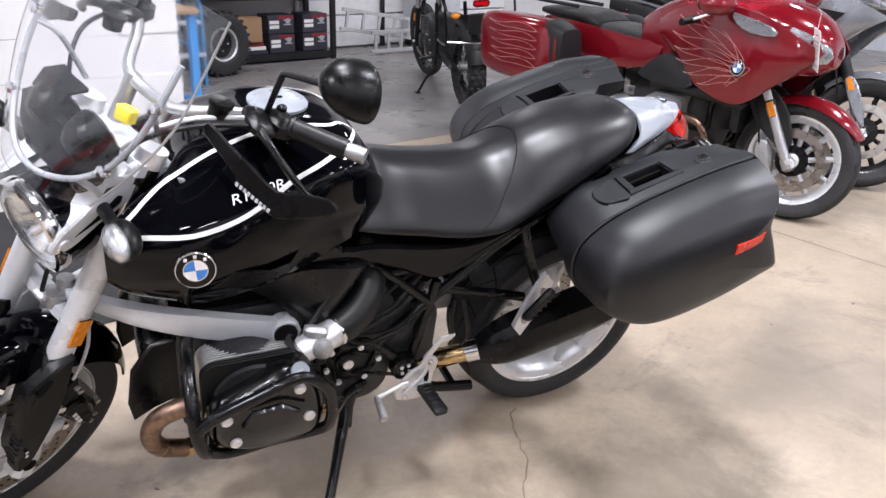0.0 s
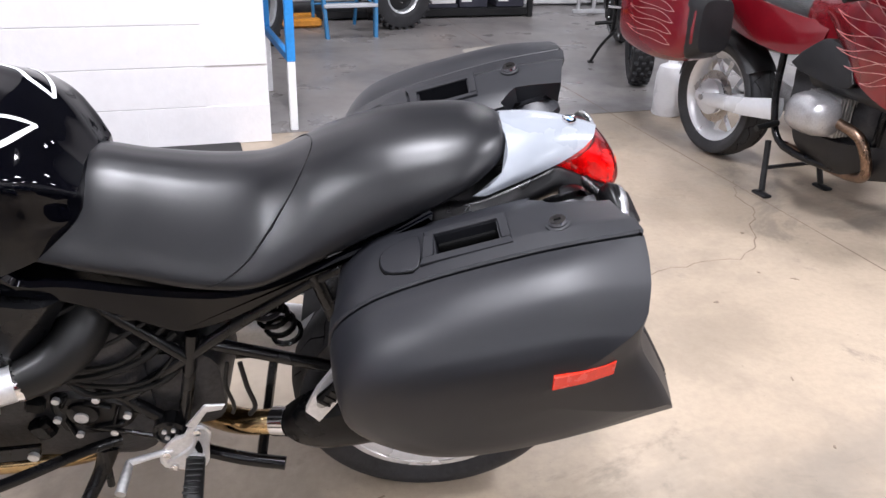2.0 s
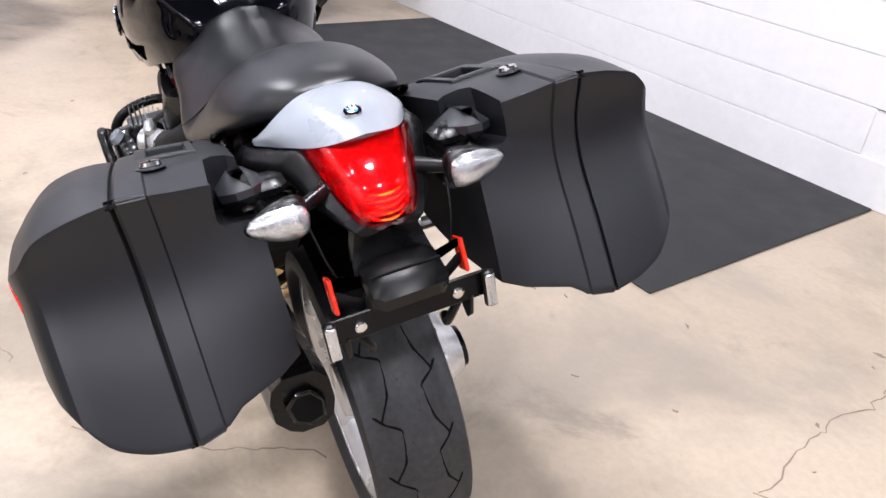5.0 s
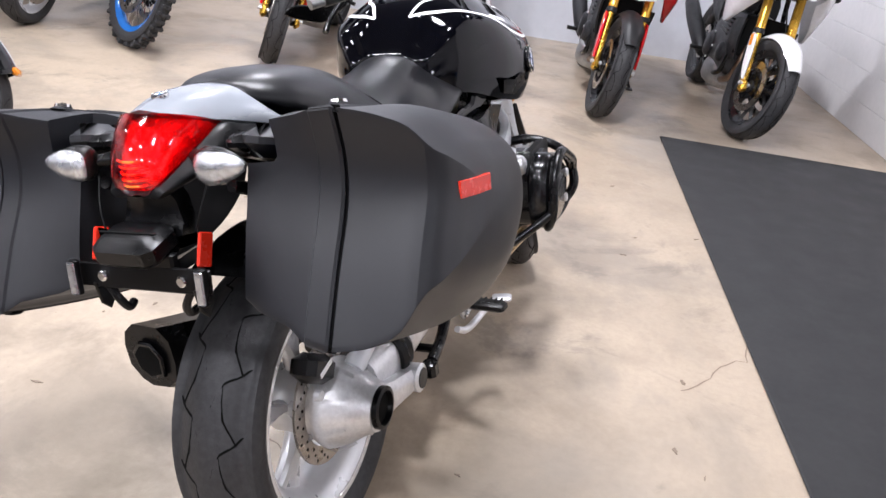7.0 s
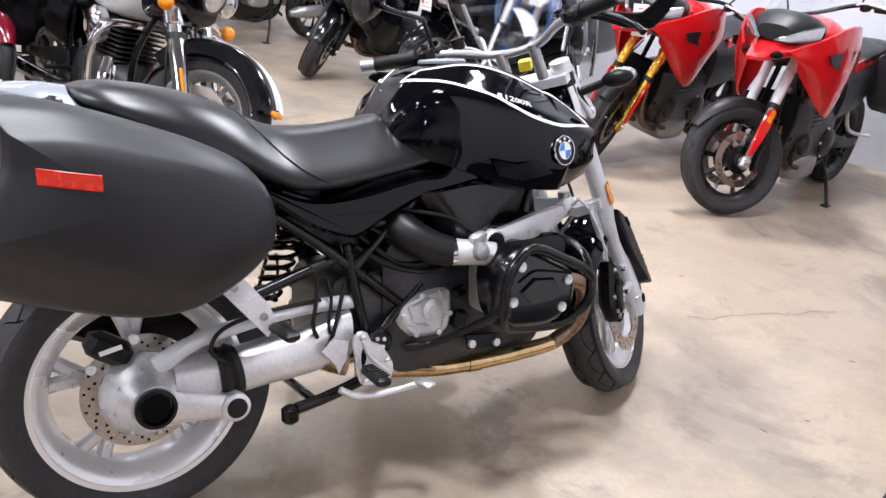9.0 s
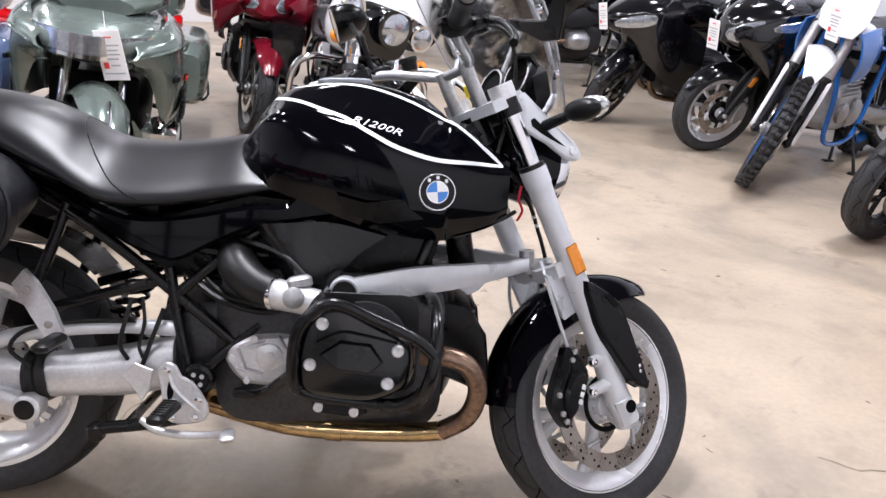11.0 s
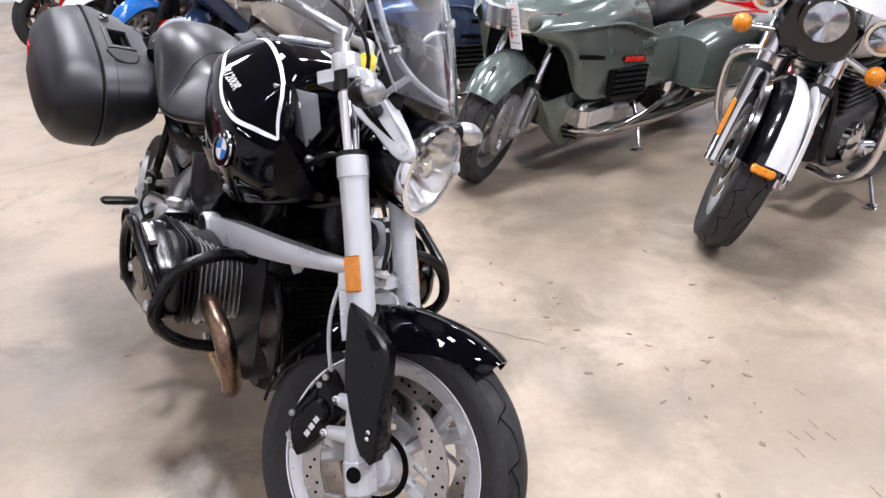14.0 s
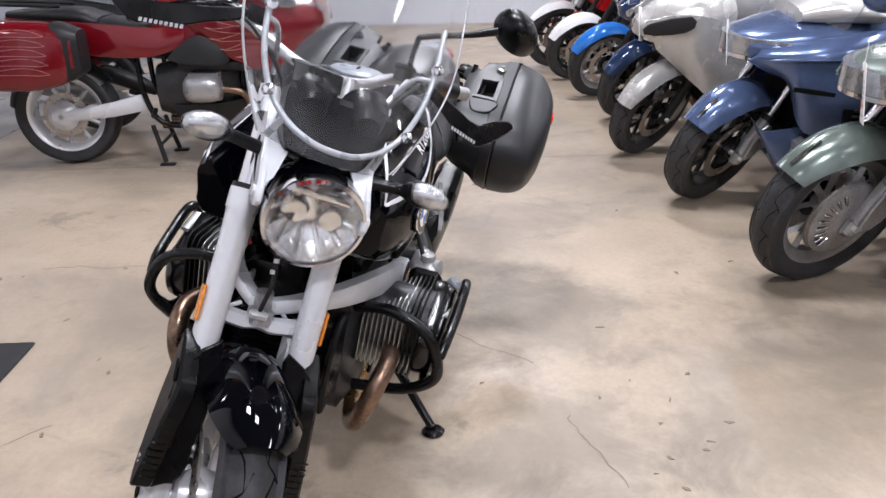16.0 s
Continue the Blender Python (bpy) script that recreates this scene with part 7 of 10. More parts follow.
def tape_leg_table():
    """A bench on white square legs, taped blue above knee height."""
    t = thing("work_bench", "white bench legs wrapped in blue tape beside the wall", "bench", bpose(-0.055, -2.735))
    for u, v in ((0.0, 0.0), (0.04, -0.85), (0.72, -0.85)):
        leg = part("leg", Shape().box((u, v - 0.02, 0.19), (0.042, 0.042, 0.38), 0.004), WHITE, t)
        part("tape_wrap", Shape().box((u, v - 0.02, 0.62), (0.046, 0.046, 0.50), 0.004), BLUEP, leg, "bright blue tape wrapped round the leg")
    part("rail", Shape().box((0.02, -0.435, 0.385), (0.035, 0.80, 0.045), 0.004, pose(0, 0, 0, 0, 0, 2.7)), BLUEP, t)
    part("rail", Shape().box((0.38, -0.87, 0.385), (0.64, 0.035, 0.045), 0.004), BLUEP, t)
    part("bench_top", Shape().box((0.38, -0.45, 0.885), (0.82, 0.96, 0.03), 0.006), CARD, t)


def trestle(u, v, turn):
    t = thing("step_ladder", "blue folding step ladder with pale metal treads", "ladder", bpose(u, v, 0, turn))
    for s in (-1, 1):
        part("rail", Shape().box((s * 0.24, 0.10, 0.60), (0.03, 0.055, 1.24), 0.004, pose(0, 0, 0, 9, s * 3, 0)), BLUEL, t)
        part("rear_leg", Shape().box((s * 0.22, -0.30, 0.60), (0.025, 0.035, 1.22), 0.004, pose(0, 0, 0, -10, s * 3, 0)), BLUEL, t)
    for k in range(4):
        part("tread", Shape().box((0, 0.16 - 0.048 * k, 0.26 + 0.27 * k), (0.46 - 0.02 * k, 0.09, 0.028), 0.004), GREYP, t)
    part("brace", Shape().tube([(-0.24, 0.14, 0.24), (0.22, -0.24, 0.62)], 0.010, 8), BLUEL, t)
    part("brace", Shape().tube([(0.22, -0.36, 0.20), (-0.22, -0.36, 0.20)], 0.010, 8), BLUEL, t)


def shelf_unit():
    t = thing("storage_shelf", "black steel storage shelf holding cartons and boxes", "shelf", bpose(-2.84, -6.05))
    for u in (0.0, 1.62, 3.2):
        for v in (0.0, -0.58):
            part("post", Shape().box((u, v, 0.95), (0.055, 0.045, 1.9), 0.004), SHELFM, t)
    for z in (0.055, 0.66, 1.25):
        part("deck", Shape().box((1.6, -0.29, z), (3.25, 0.60, 0.075), 0.006), SHELFM, t)


def carton(u, v, z, seed):
    c = thing("parts_carton", "dark printed parts carton with red band and white label", "carton", bpose(u, v, z, (seed % 3 - 1) * 1.5), "stacked cartons")
    part("box", Shape().box((0, 0, 0.093), (0.29, 0.26, 0.186), 0.004), CARTON, c)
    part("red_band", Shape().box((-0.05, 0.131, 0.160), (0.17, 0.003, 0.035)), CARTRED, c)
    for k, z2 in enumerate((0.115, 0.070)):
        part("label_panel", Shape().box((0.075, 0.1312, z2), (0.105, 0.003, 0.034)), PAPER, c)
        part("print_bar", Shape().box((-0.07, 0.1312, z2 + 0.02), (0.085, 0.003, 0.012)), INKG, c)
    part("emblem_patch", Shape().lathe([(0.028, 0), (0.028, 0.002), (0.0001, 0.002)], (-0.075, 0.131, 0.125), (0, 1, 0), 16), INKG, c)


def brown_box(u, v, z, s, turn, label):
    b = thing("cardboard_box", label, "box", bpose(u, v, z, turn))
    part("carcass", Shape().box((0, 0, s[2] / 2), s, 0.004), CARD, b)
    part("flap", Shape().box((-s[0] * 0.25, 0, s[2] + 0.003), (s[0] * 0.48, s[1] * 0.98, 0.005), 0.001, pose(0, 0, 0, 0, -3, 0)), CARD, b)
    part("flap", Shape().box((s[0] * 0.25, 0, s[2] + 0.003), (s[0] * 0.48, s[1] * 0.98, 0.005), 0.001, pose(0, 0, 0, 0, 4, 0)), CARD, b)


def ladder(u, v, z, length, n, tilt, label, lean):
    """An extension ladder lying on its edge."""
    t = thing("ladder", label, "ladder", bpose(u, v, z) @ pose(0, 0, 0, lean, tilt, 180))
    for h in (0.0, 0.205):
        part("rail", Shape().box((length / 2, 0, h), (length, 0.028, 0.040), 0.004), LADM, t)
    for k in range(n):
        part("rung", Shape().box(((k + 0.35) * length / n, 0, 0.10), (0.036, 0.024, 0.19), 0.004), LADM, t)


def loose_wheel(u, v, R, w, turn, label):
    W = bpose(u, v, 0, turn)
    t = thing("quad_wheel", label, "wheel", W)
    ty = part("tyre", Shape().lathe(smooth_line([(R * 0.52, -w * 0.40), (R * 0.62, -w * 0.5), (R * 0.88, -w * 0.5), (R - 0.012, -w * 0.4), (R - 0.010, 0), (R - 0.012, w * 0.4), (R * 0.88, w * 0.5), (R * 0.62, w * 0.5), (R * 0.52, w * 0.40)], 3), (0, 0, R), (0, 1, 0), 48, caps=False), RUBBER, t)
    for k in range(26):
        a = 2 * np.pi * k / 26
        for y in (-0.36, 0.0, 0.36):
            aa = a + (0.1 if y == 0 else 0)
            part("lug", Shape().box(((R - 0.006) * math.cos(aa), y * w, R + (R - 0.006) * math.sin(aa)), (0.024, w * 0.25, 0.035), 0.004, pose(0, 0, 0, 0, 90 - math.degrees(aa), 0)), RUBBER, ty)
    part("rim", Shape().lathe([(R * 0.53, -w * 0.42), (R * 0.55, -w * 0.40), (R * 0.50, -w * 0.1), (R * 0.50, w * 0.1), (R * 0.55, w * 0.40), (R * 0.53, w * 0.42), (R * 0.47, w * 0.38), (R * 0.44, 0.0), (R * 0.47, -w * 0.38)], (0, 0, R), (0, 1, 0), 40, closed=True), LADM, t, "bright outer rim")
    part("wheel_disc", Shape().lathe([(R * 0.47, w * 0.10), (R * 0.30, w * 0.22), (R * 0.12, w * 0.20), (R * 0.10, w * 0.30), (0.0001, w * 0.31), (0.0001, w * 0.02), (R * 0.47, w * 0.02)], (0, 0, R), (0, 1, 0), 30, caps=False), SHELFM, t)
    for k in range(4):
        a = k * np.pi / 2
        part("wheel_nut", Shape().lathe([(0.011, 0), (0.011, 0.02), (0.0001, 0.022)], (R * 0.2 * math.cos(a), w * 0.21, R + R * 0.2 * math.sin(a)), (0, 1, 0), 6), CHROME, t)


tape_leg_table()
trestle(-0.86, -5.42, 4)
shelf_unit()
for k, (u, z) in enumerate(((-2.64, 0.095), (-2.64, 0.284), (-2.25, 0.095), (-2.25, 0.284))):
    carton(u, -6.20, z, k)
brown_box(-2.52, -6.22, 0.70, (0.40, 0.30, 0.22), 2, "open brown cardboard box on the upper shelf")
brown_box(-2.05, -6.30, 0.70, (0.34, 0.30, 0.20), -3, "closed brown cardboard box on the upper shelf")
brown_box(-1.86, -6.16, 0.22, (0.30, 0.28, 0.24), 1, "open brown cardboard box beside the cartons")
for k in range(3):
    solo("flat_carton", Shape().box((0, 0, 0.019), (0.46 - 0.05 * k, 0.30, 0.037), 0.003), (CARTON, PAPER, CARTRED)[k], "flat printed carton lying on the shelf", "carton", "flat cartons", m=bpose(-1.86, -6.22, 0.0935 + 0.039 * k, 2 * k))
loose_wheel(-1.38, -5.62, 0.29, 0.20, 14, "knobby quad wheel with bright rim beside the shelf")
loose_wheel(-0.12, -4.98, 0.33, 0.14, 62, "tall black wheel leaning by the shelf")
for k in range(2):
    solo("pallet_fork", Shape().box((0, 0, 0.045), (1.1, 0.12, 0.07), 0.015), ORANGE, "orange steel fork of a pallet jack on the floor", "pallet jack", m=bpose(-0.15, -5.72 - 0.3 * k, 0.0, 4))
ladder(-2.97, -6.12, 0.30, 1.05, 5, 9, "aluminium ladder section leaning on its edge", 0)
ladder(-3.30, -6.02, 0.045, 0.86, 5, 0, "short aluminium ladder lying on its edge on the floor", 4)
# ribbed white door panels and a tall grey cabinet on the back wall
dr = thing("sectional_door", "white ribbed sectional door closing the bay", "door", bpose(-4.3, V0 + 0.045), kind="structure")
for k in range(8):
    part("door_panel", Shape().box((0, 0, 0.19 + 0.36 * k), (3.1, 0.05, 0.348), 0.010), WHITE, dr)
    part("panel_groove", Shape().box((0, 0.026, 0.19 + 0.36 * k), (3.08, 0.004, 0.012)), INKG, dr)
part("door_track", Shape().box((0.44, 0.07, 1.5), (0.045, 0.05, 3.0), 0.006), SHELFM, dr)
cab = thing("tool_cabinet", "pale grey metal tool cabinet against the door", "cabinet", bpose(-4.42, -6.40))
part("body", Shape().box((0, 0, 0.60), (0.56, 0.42, 0.96), 0.012), GREYP, cab)
part("plinth", Shape().box((0, 0, 0.065), (0.52, 0.38, 0.13), 0.008), SHELFM, cab)
part("handle", Shape().box((0.0, 0.222, 0.70), (0.10, 0.02, 0.14), 0.008), SHELFM, cab)
solo("water_canister", Shape().lathe([(0.085, 0.0), (0.09, 0.01), (0.09, 0.24), (0.075, 0.29), (0.03, 0.31), (0.03, 0.335), (0.0001, 0.336)], (0, 0, 0), (0, 0, 1), 28), WHITE, "white plastic canister standing behind the red tourer", "canister", m=bpose(-2.29, -2.62))
ang = np.linspace(0, 2 * np.pi, 30, endpoint=False)
rng = random.Random(8)
solo("floor_patch", Shape().plate(smooth_line([(0.34 * math.cos(a) * (1 + rng.uniform(-0.14, 0.14)), 0.20 * math.sin(a) * (1 + rng.uniform(-0.14, 0.14))) for a in ang[::2]], 3, True), lambda a, b, h: (a, b, h), 0.0, 0.003, 0.001), PATCH, "pale worn cement patch in the grey floor", "patch", kind="structure", m=bpose(-1.94, -4.50, 0.0005))

# ---- the other motorcycles ----
def paint(name, c, metal=0.0, rough=0.16):
    return mat(name, c, rough, metal, 0.08, 6, rough_spread=0.04, coat=0.6, spec=0.35)


P_RED = paint("deep_red_paint", (0.17, 0.004, 0.010), 0.15)
P_SCARLET = paint("scarlet_paint", (0.62, 0.010, 0.014))
P_MAROON = paint("maroon_paint", (0.16, 0.006, 0.016), 0.1)
P_SAGE = paint("sage_green_paint", (0.15, 0.185, 0.165), 0.45, 0.24)
P_BLUE = paint("slate_blue_paint", (0.085, 0.125, 0.24), 0.45, 0.24)
P_SKY = paint("bright_blue_paint", (0.02, 0.16, 0.55), 0.1)
P_NAVY = paint("navy_paint", (0.02, 0.04, 0.10), 0.3)
P_SILVER = paint("pale_silver_paint", (0.50, 0.49, 0.47), 0.45, 0.26)
P_WHITE = paint("glossy_white_paint", (0.78, 0.78, 0.79))
P_BLACK = paint("parked_black_paint", (0.0025, 0.0025, 0.0035))
P_GREY = paint("grey_metallic_paint", (0.28, 0.29, 0.31), 0.5, 0.26)
GOLDF = mat("gold_fork_tube", (0.72, 0.42, 0.06), 0.25, 0.8, 0.06, 12)
DARKW = mat("dark_wheel", (0.012, 0.012, 0.013), 0.3, 0, 0.2, 14)
PLAST = mat("black_plastic", (0.010, 0.010, 0.011), 0.45, 0, 0.2, 14, 0.2, 300, spec=0.35)
HIDE = mat("black_leatherette", (0.010, 0.010, 0.011), 0.4, 0, 0.15, 12, 0.3, 500, spec=0.35)
FLAME = mat("pale_flame_line", (0.46, 0.20, 0.19), 0.3)
VCAST = mat("cast_cover", (0.40, 0.40, 0.41), 0.34, 0.7, 0.2, 20, 0.2, 160)
LAMPC = mat("lamp_chrome_glass", (0.44, 0.46, 0.49), 0.10, 0.75, 0.35, 40, 0.6, 60, coat=0.6)


def sect(x, z0, z1, w, y=0.0, k=2.6, n=20):
    """A rounded cross-section at x between the heights z0 and z1, half width w."""
    a = np.arange(n) * 2 * np.pi / n
    c, s = np.cos(a), np.sin(a)
    return np.stack([np.full(n, x), y + w * np.sign(c) * np.abs(c) ** (2 / k), (z0 + z1) / 2 + (z1 - z0) / 2 * np.sign(s) * np.abs(s) ** (2 / k)], 1)


def pod(rows, k=2.6, y=0.0, m=None, per=4, n=20):
    """A body lofted along x through rows of (x, low, high, half width)."""
    return Shape(m).grid([sect(*r, y, k, n) for r in smooth_line(rows, per)])


def skin(top, low, sg, bulge=0.03, th=0.012, per=4, n=8, m=None):
    """A bowed body panel between an upper and a lower line of (x, z, y)."""
    t, b = smooth_line(top, per), smooth_line(low, per)
    rings = []
    for p, q in zip(t, b):
        out, inn = [], []
        for f in np.linspace(0, 1, n):
            c = p * (1 - f) + q * f
            d = bulge * math.sin(math.pi * f)
            out.append((c[0], sg * (c[2] + d), c[1]))
            inn.append((c[0], sg * (c[2] + d - th), c[1]))
        rings.append(out + inn[::-1])
    return Shape(m).grid(rings)


class Moto:
    """One parked motorcycle: x forward from the rear wheel's contact, y left, z up."""

    def __init__(self, label, F, head, wb, Rf, Rr, lean=9.0, steer=24.0, rake=27.0):
        h = math.degrees(math.atan2(head[1], head[0]))
        self.root = thing("motorcycle", label, "motorcycle", pose(F[0], F[1], 0, 0, 0, h) @ pose(0, 0, 0, -lean, 0, 0) @ pose(-wb, 0, 0), "parked motorcycles")
        self.wb, self.Rf, self.Rr, self.lean = wb, Rf, Rr, lean
        r = radians(rake)
        self.up, self.fw = Vector((-math.sin(r), 0, math.cos(r))), Vector((math.cos(r), 0, math.sin(r)))
        self.base = Vector((wb, 0, Rf)) - self.fw * 0.045
        self.st = Matrix.Translation(self.base) @ Matrix.Rotation(radians(steer), 4, self.up) @ Matrix.Translation(-self.base)

    def f(self, s, e=0.0, y=0.0):
        return tuple(self.base + self.up * s + self.fw * e + Vector((0, y, 0)))

    def p(self, name, shape, material, parent=None, label=""):
        return part(name, shape, material, parent or self.root, label, 42)

    def sp(self, name, shape, material, parent=None, label=""):
        shape.m = self.st
        return self.p(name, shape, material, parent, label)

    def wheel(self, front, w, rim_mat, style="cast", n=10, knob=False, cover=False, rim_in=0.075, disc=True, stripe=None):
        x, R, m = (self.wb, self.Rf, self.st) if front else (0.0, self.Rr, None)
        c = (x, 0, R)
        rim = R - rim_in if not knob else R - 0.085
        wh = self.p("front_wheel" if front else "rear_wheel", tyre(Shape(m), c, R - (0.012 if knob else 0), w, rim), RUBBER)
        if knob:
            for k in range(44):
                a = 2 * np.pi * k / 44
                for y in ((-0.33, 0.0, 0.33) if k % 2 else (-0.17, 0.17)):
                    rr = R - 0.010 - 0.10 * w * abs(y)
                    self.p("tread_knob", Shape(m).box((x + rr * math.cos(a), y * w, R + rr * math.sin(a)), (0.024, 0.026, 0.026), 0.003, pose(0, 0, 0, 0, 90 - math.degrees(a), 0)), RUBBER, wh)
        else:
            for side in (-1, 1):
                self.p("tread", tread(c, R, w, 16, side), SHADE_BLACK, wh).data.transform(m if m is not None else Matrix())
        s = rim_shape(c, rim, w * 0.74)
        s.m = m
        self.p("rim", s, rim_mat, wh)
        if stripe:
            self.p("rim_stripe", Shape(m).lathe([(rim + 0.004, 0), (rim + 0.004, 0.002), (rim - 0.008, 0.002), (rim - 0.008, 0)], (x, w * 0.375, R), (0, 1, 0), 12, closed=True, a0=-1.8, a1=-1.1), stripe, wh)
        self.p("hub", Shape(m).lathe([(0.02, -0.075), (0.036, -0.07), (0.038, -0.03), (0.032, 0), (0.038, 0.03), (0.036, 0.07), (0.02, 0.075)], c, (0, 1, 0), 20), rim_mat if style == "cast" else ALUD, wh)
        if style == "cast":
            for k in range(n):
                s = Shape(m)
                a = 2 * np.pi * k / n + 0.2
                u, t = V(math.cos(a), 0, math.sin(a)), V(-math.sin(a), 0, math.cos(a))
                rings = []
                for q in np.linspace(0, 1, 4):
                    o = V(*c) + u * (0.03 + (rim - 0.065) * q) + V(0, (0.03 if k % 2 else -0.03) * (1 - q), 0)
                    wd = 0.011 + 0.004 * q
                    rings.append([o + t * wd, o + V(0, 0.014, 0), o - t * wd, o - V(0, 0.014, 0)])
                self.p("spoke", s.grid(rings), rim_mat, wh)
        else:
            s = Shape(m)
            for k in range(36):
                a = 2 * np.pi * k / 36
                b = a + (0.5 if k % 4 < 2 else -0.5)
                y = 0.035 if k % 2 else -0.035
                s.tube([(x + 0.03 * math.cos(b), y, R + 0.03 * math.sin(b)), (x + (rim - 0.03) * math.cos(a), 0, R + (rim - 0.03) * math.sin(a))], 0.0022, 5)
            self.p("wire_spokes", s, CHROME, wh)
        if disc:
            for y in ((0.062, -0.062) if front else (-0.062,)):
                ro = 0.155 if front else 0.13
                dk = self.p("brake_disc", Shape(m).lathe([(ro, -0.0025), (ro, 0.0025), (ro - 0.042, 0.0025), (ro - 0.042, -0.0025)], (x, y, R), (0, 1, 0), 40, closed=True), STEEL, wh)
                self.p("disc_carrier", Shape(m).lathe([(0.080, 0.002), (0.05, 0.006), (0.035, 0.004), (0.035, -0.002), (0.080, -0.002)], (x, y, R), (0, 1, 0), 12, closed=True), FRAME, dk)
        if cover:
            for sg in (1, -1):
                cv = self.p("wheel_cover", Shape(m).lathe([(0.150, 0.060), (0.148, 0.078), (0.11, 0.094), (0.05, 0.100), (0.0001, 0.101)], c, (0, sg, 0), 30), cover, wh, "round disc cover with chrome slots")
                for k in range(9):
                    a = 0.24 * k - 0.75
                    self.p("cover_slot", Shape(m).box((x + 0.108 * math.cos(a), sg * 0.094, R + 0.108 * math.sin(a)), (0.052, 0.010, 0.012), 0.004, pose(0, 0, 0, 0, -math.degrees(a), 0)), CHROME, cv)
        return wh

    def fork(self, y, upper, slider, ru=0.021, rs=0.028, low=0.40, high=0.72, usd=False, refl=True, boot=None):
        for sg in (1, -1):
            lg = self.sp("fork_leg", Shape().tube([self.f(-0.03, 0.03, sg * y), self.f(low, 0.03, sg * y)], rs if not usd else ru, 16), slider, None)
            self.sp("fork_tube", Shape().tube([self.f(low, 0.03, sg * y), self.f(high, 0.03, sg * y)], ru if not usd else rs, 16), upper, lg)
            self.sp("seal_collar", Shape().tube([self.f(low - 0.012, 0.03, sg * y), self.f(low + 0.016, 0.03, sg * y)], max(ru, rs) + 0.004, 16), PLAST, lg)
            self.sp("axle_lug", Shape().box(self.f(-0.01, 0.035, sg * y), (0.062, 0.042, 0.075), 0.014, pose(0, 0, 0, 0, -27, 0)), slider, lg)
            self.sp("brake_caliper", Shape().plate(smooth_line([(-0.02, -0.06), (0.05, -0.035), (0.13, -0.035), (0.145, -0.085), (0.08, -0.115), (0.0, -0.105)], 2, True), lambda a, b, h, sg=sg: self.f(a, b, sg * (0.035 + h)), 0, 0.065, 0.010), PLAST if usd else ALUD, lg)
            self.sp("brake_hose", Shape().tube([self.f(0.10, -0.08, sg * 0.09), self.f(0.22, -0.045, sg * 0.115), self.f(0.38, -0.02, sg * 0.10), self.f(0.55, -0.02, sg * 0.06)], 0.005, 7), HOSE, lg)
            if refl:
                self.sp("side_reflector", Shape().box(self.f(0.27, 0.035, sg * (y + rs + 0.004)), (0.034, 0.008, 0.075), 0.003, pose(0, 0, 0, 0, -27, 0)), AMBER, lg, "amber fork reflector")
        for s_ in (high - 0.02, high - 0.2):
            self.sp("fork_yoke", Shape().box(self.f(s_, 0.012, 0), (0.085, 2 * y + 0.07, 0.034), 0.012, pose(0, 0, 0, 0, -27, 0)), PLAST if usd else ALUD, None)
        self.sp("axle", Shape().tube([(self.wb, -y - 0.035, self.Rf), (self.wb, y + 0.035, self.Rf)], 0.013, 12), ALU)

    def fender(self, a0, a1, w, material, gap=0.022, drop=0.06, label="", blunt=0.5):
        return self.sp("front_fender", Shape().grid(arc_shell((self.wb, 0, self.Rf), radians(a0), radians(a1), lambda q: (self.Rf + gap + 0.02 * max(0, 0.15 - q), w * (blunt + (1 - blunt) * min(1, q / 0.25)), drop * (0.5 + 0.5 * math.sin(math.pi * q))), 20)), material, None, label)

    def rear_fender(self, a0, a1, w, material, gap=0.03, drop=0.05):
        return self.p("rear_fender", Shape().grid(arc_shell((0, 0, self.Rr), radians(a0), radians(a1), lambda q: (self.Rr + gap, w, drop), 20)), material)

    def bars(self, s, half=0.36, back=0.20, rise=0.07, material=None, mirrors=True, e=0.02, chrome=None):
        material = material or PLAST
        b = self.sp("handlebar", Shape().tube([self.f(s + rise, e - back, half), self.f(s + rise * 1.2, e - back * 0.55, half * 0.62), self.f(s, e, 0.09), self.f(s, e, -0.09), self.f(s + rise * 1.2, e - back * 0.55, -half * 0.62), self.f(s + rise, e - back, -half)], 0.012, 10), material)
        for sg in (1, -1):
            self.sp("grip", Shape().tube([self.f(s + rise * 1.06, e - back * 0.83, sg * half * 0.82), self.f(s + rise * 0.98, e - back * 1.08, sg * (half + 0.03))], 0.018, 12), HOSE, b)
            self.sp("lever", Shape().tube([self.f(s + rise, e - back * 0.4, sg * half * 0.66), self.f(s + rise * 0.9, e - back * 0.4 + 0.01, sg * half * 0.85), self.f(s + rise * 0.85, e - back * 0.8, sg * (half + 0.02))], 0.007, 7), chrome or ALU, b)
            self.sp("switch_box", Shape().box(self.f(s + rise * 1.1, e - back * 0.68, sg * half * 0.7), (0.05, 0.05, 0.045), 0.01), PLAST, b)
            if mirrors:
                mi = self.sp("mirror", Shape().ellipsoid(self.f(s + rise + 0.17, e - back * 0.1, sg * (half + 0.02)), (0.024, 0.075, 0.045), 16, 10), chrome or PLAST, b)
                self.sp("mirror_stem", Shape().tube([self.f(s + rise, e - back * 0.5, sg * half * 0.68), self.f(s + rise + 0.10, e - back * 0.3, sg * half * 0.8), self.f(s + rise + 0.165, e - back * 0.1, sg * half)], 0.006, 7), chrome or PLAST, mi)
        return b

    def stand(self, x=0.62, y=0.13, material=None):
        """The side stand, whose foot meets the floor on the leaning side."""
        l = radians(self.lean)
        yf = y + 0.16
        foot = (x + 0.10, yf, yf * math.tan(l))
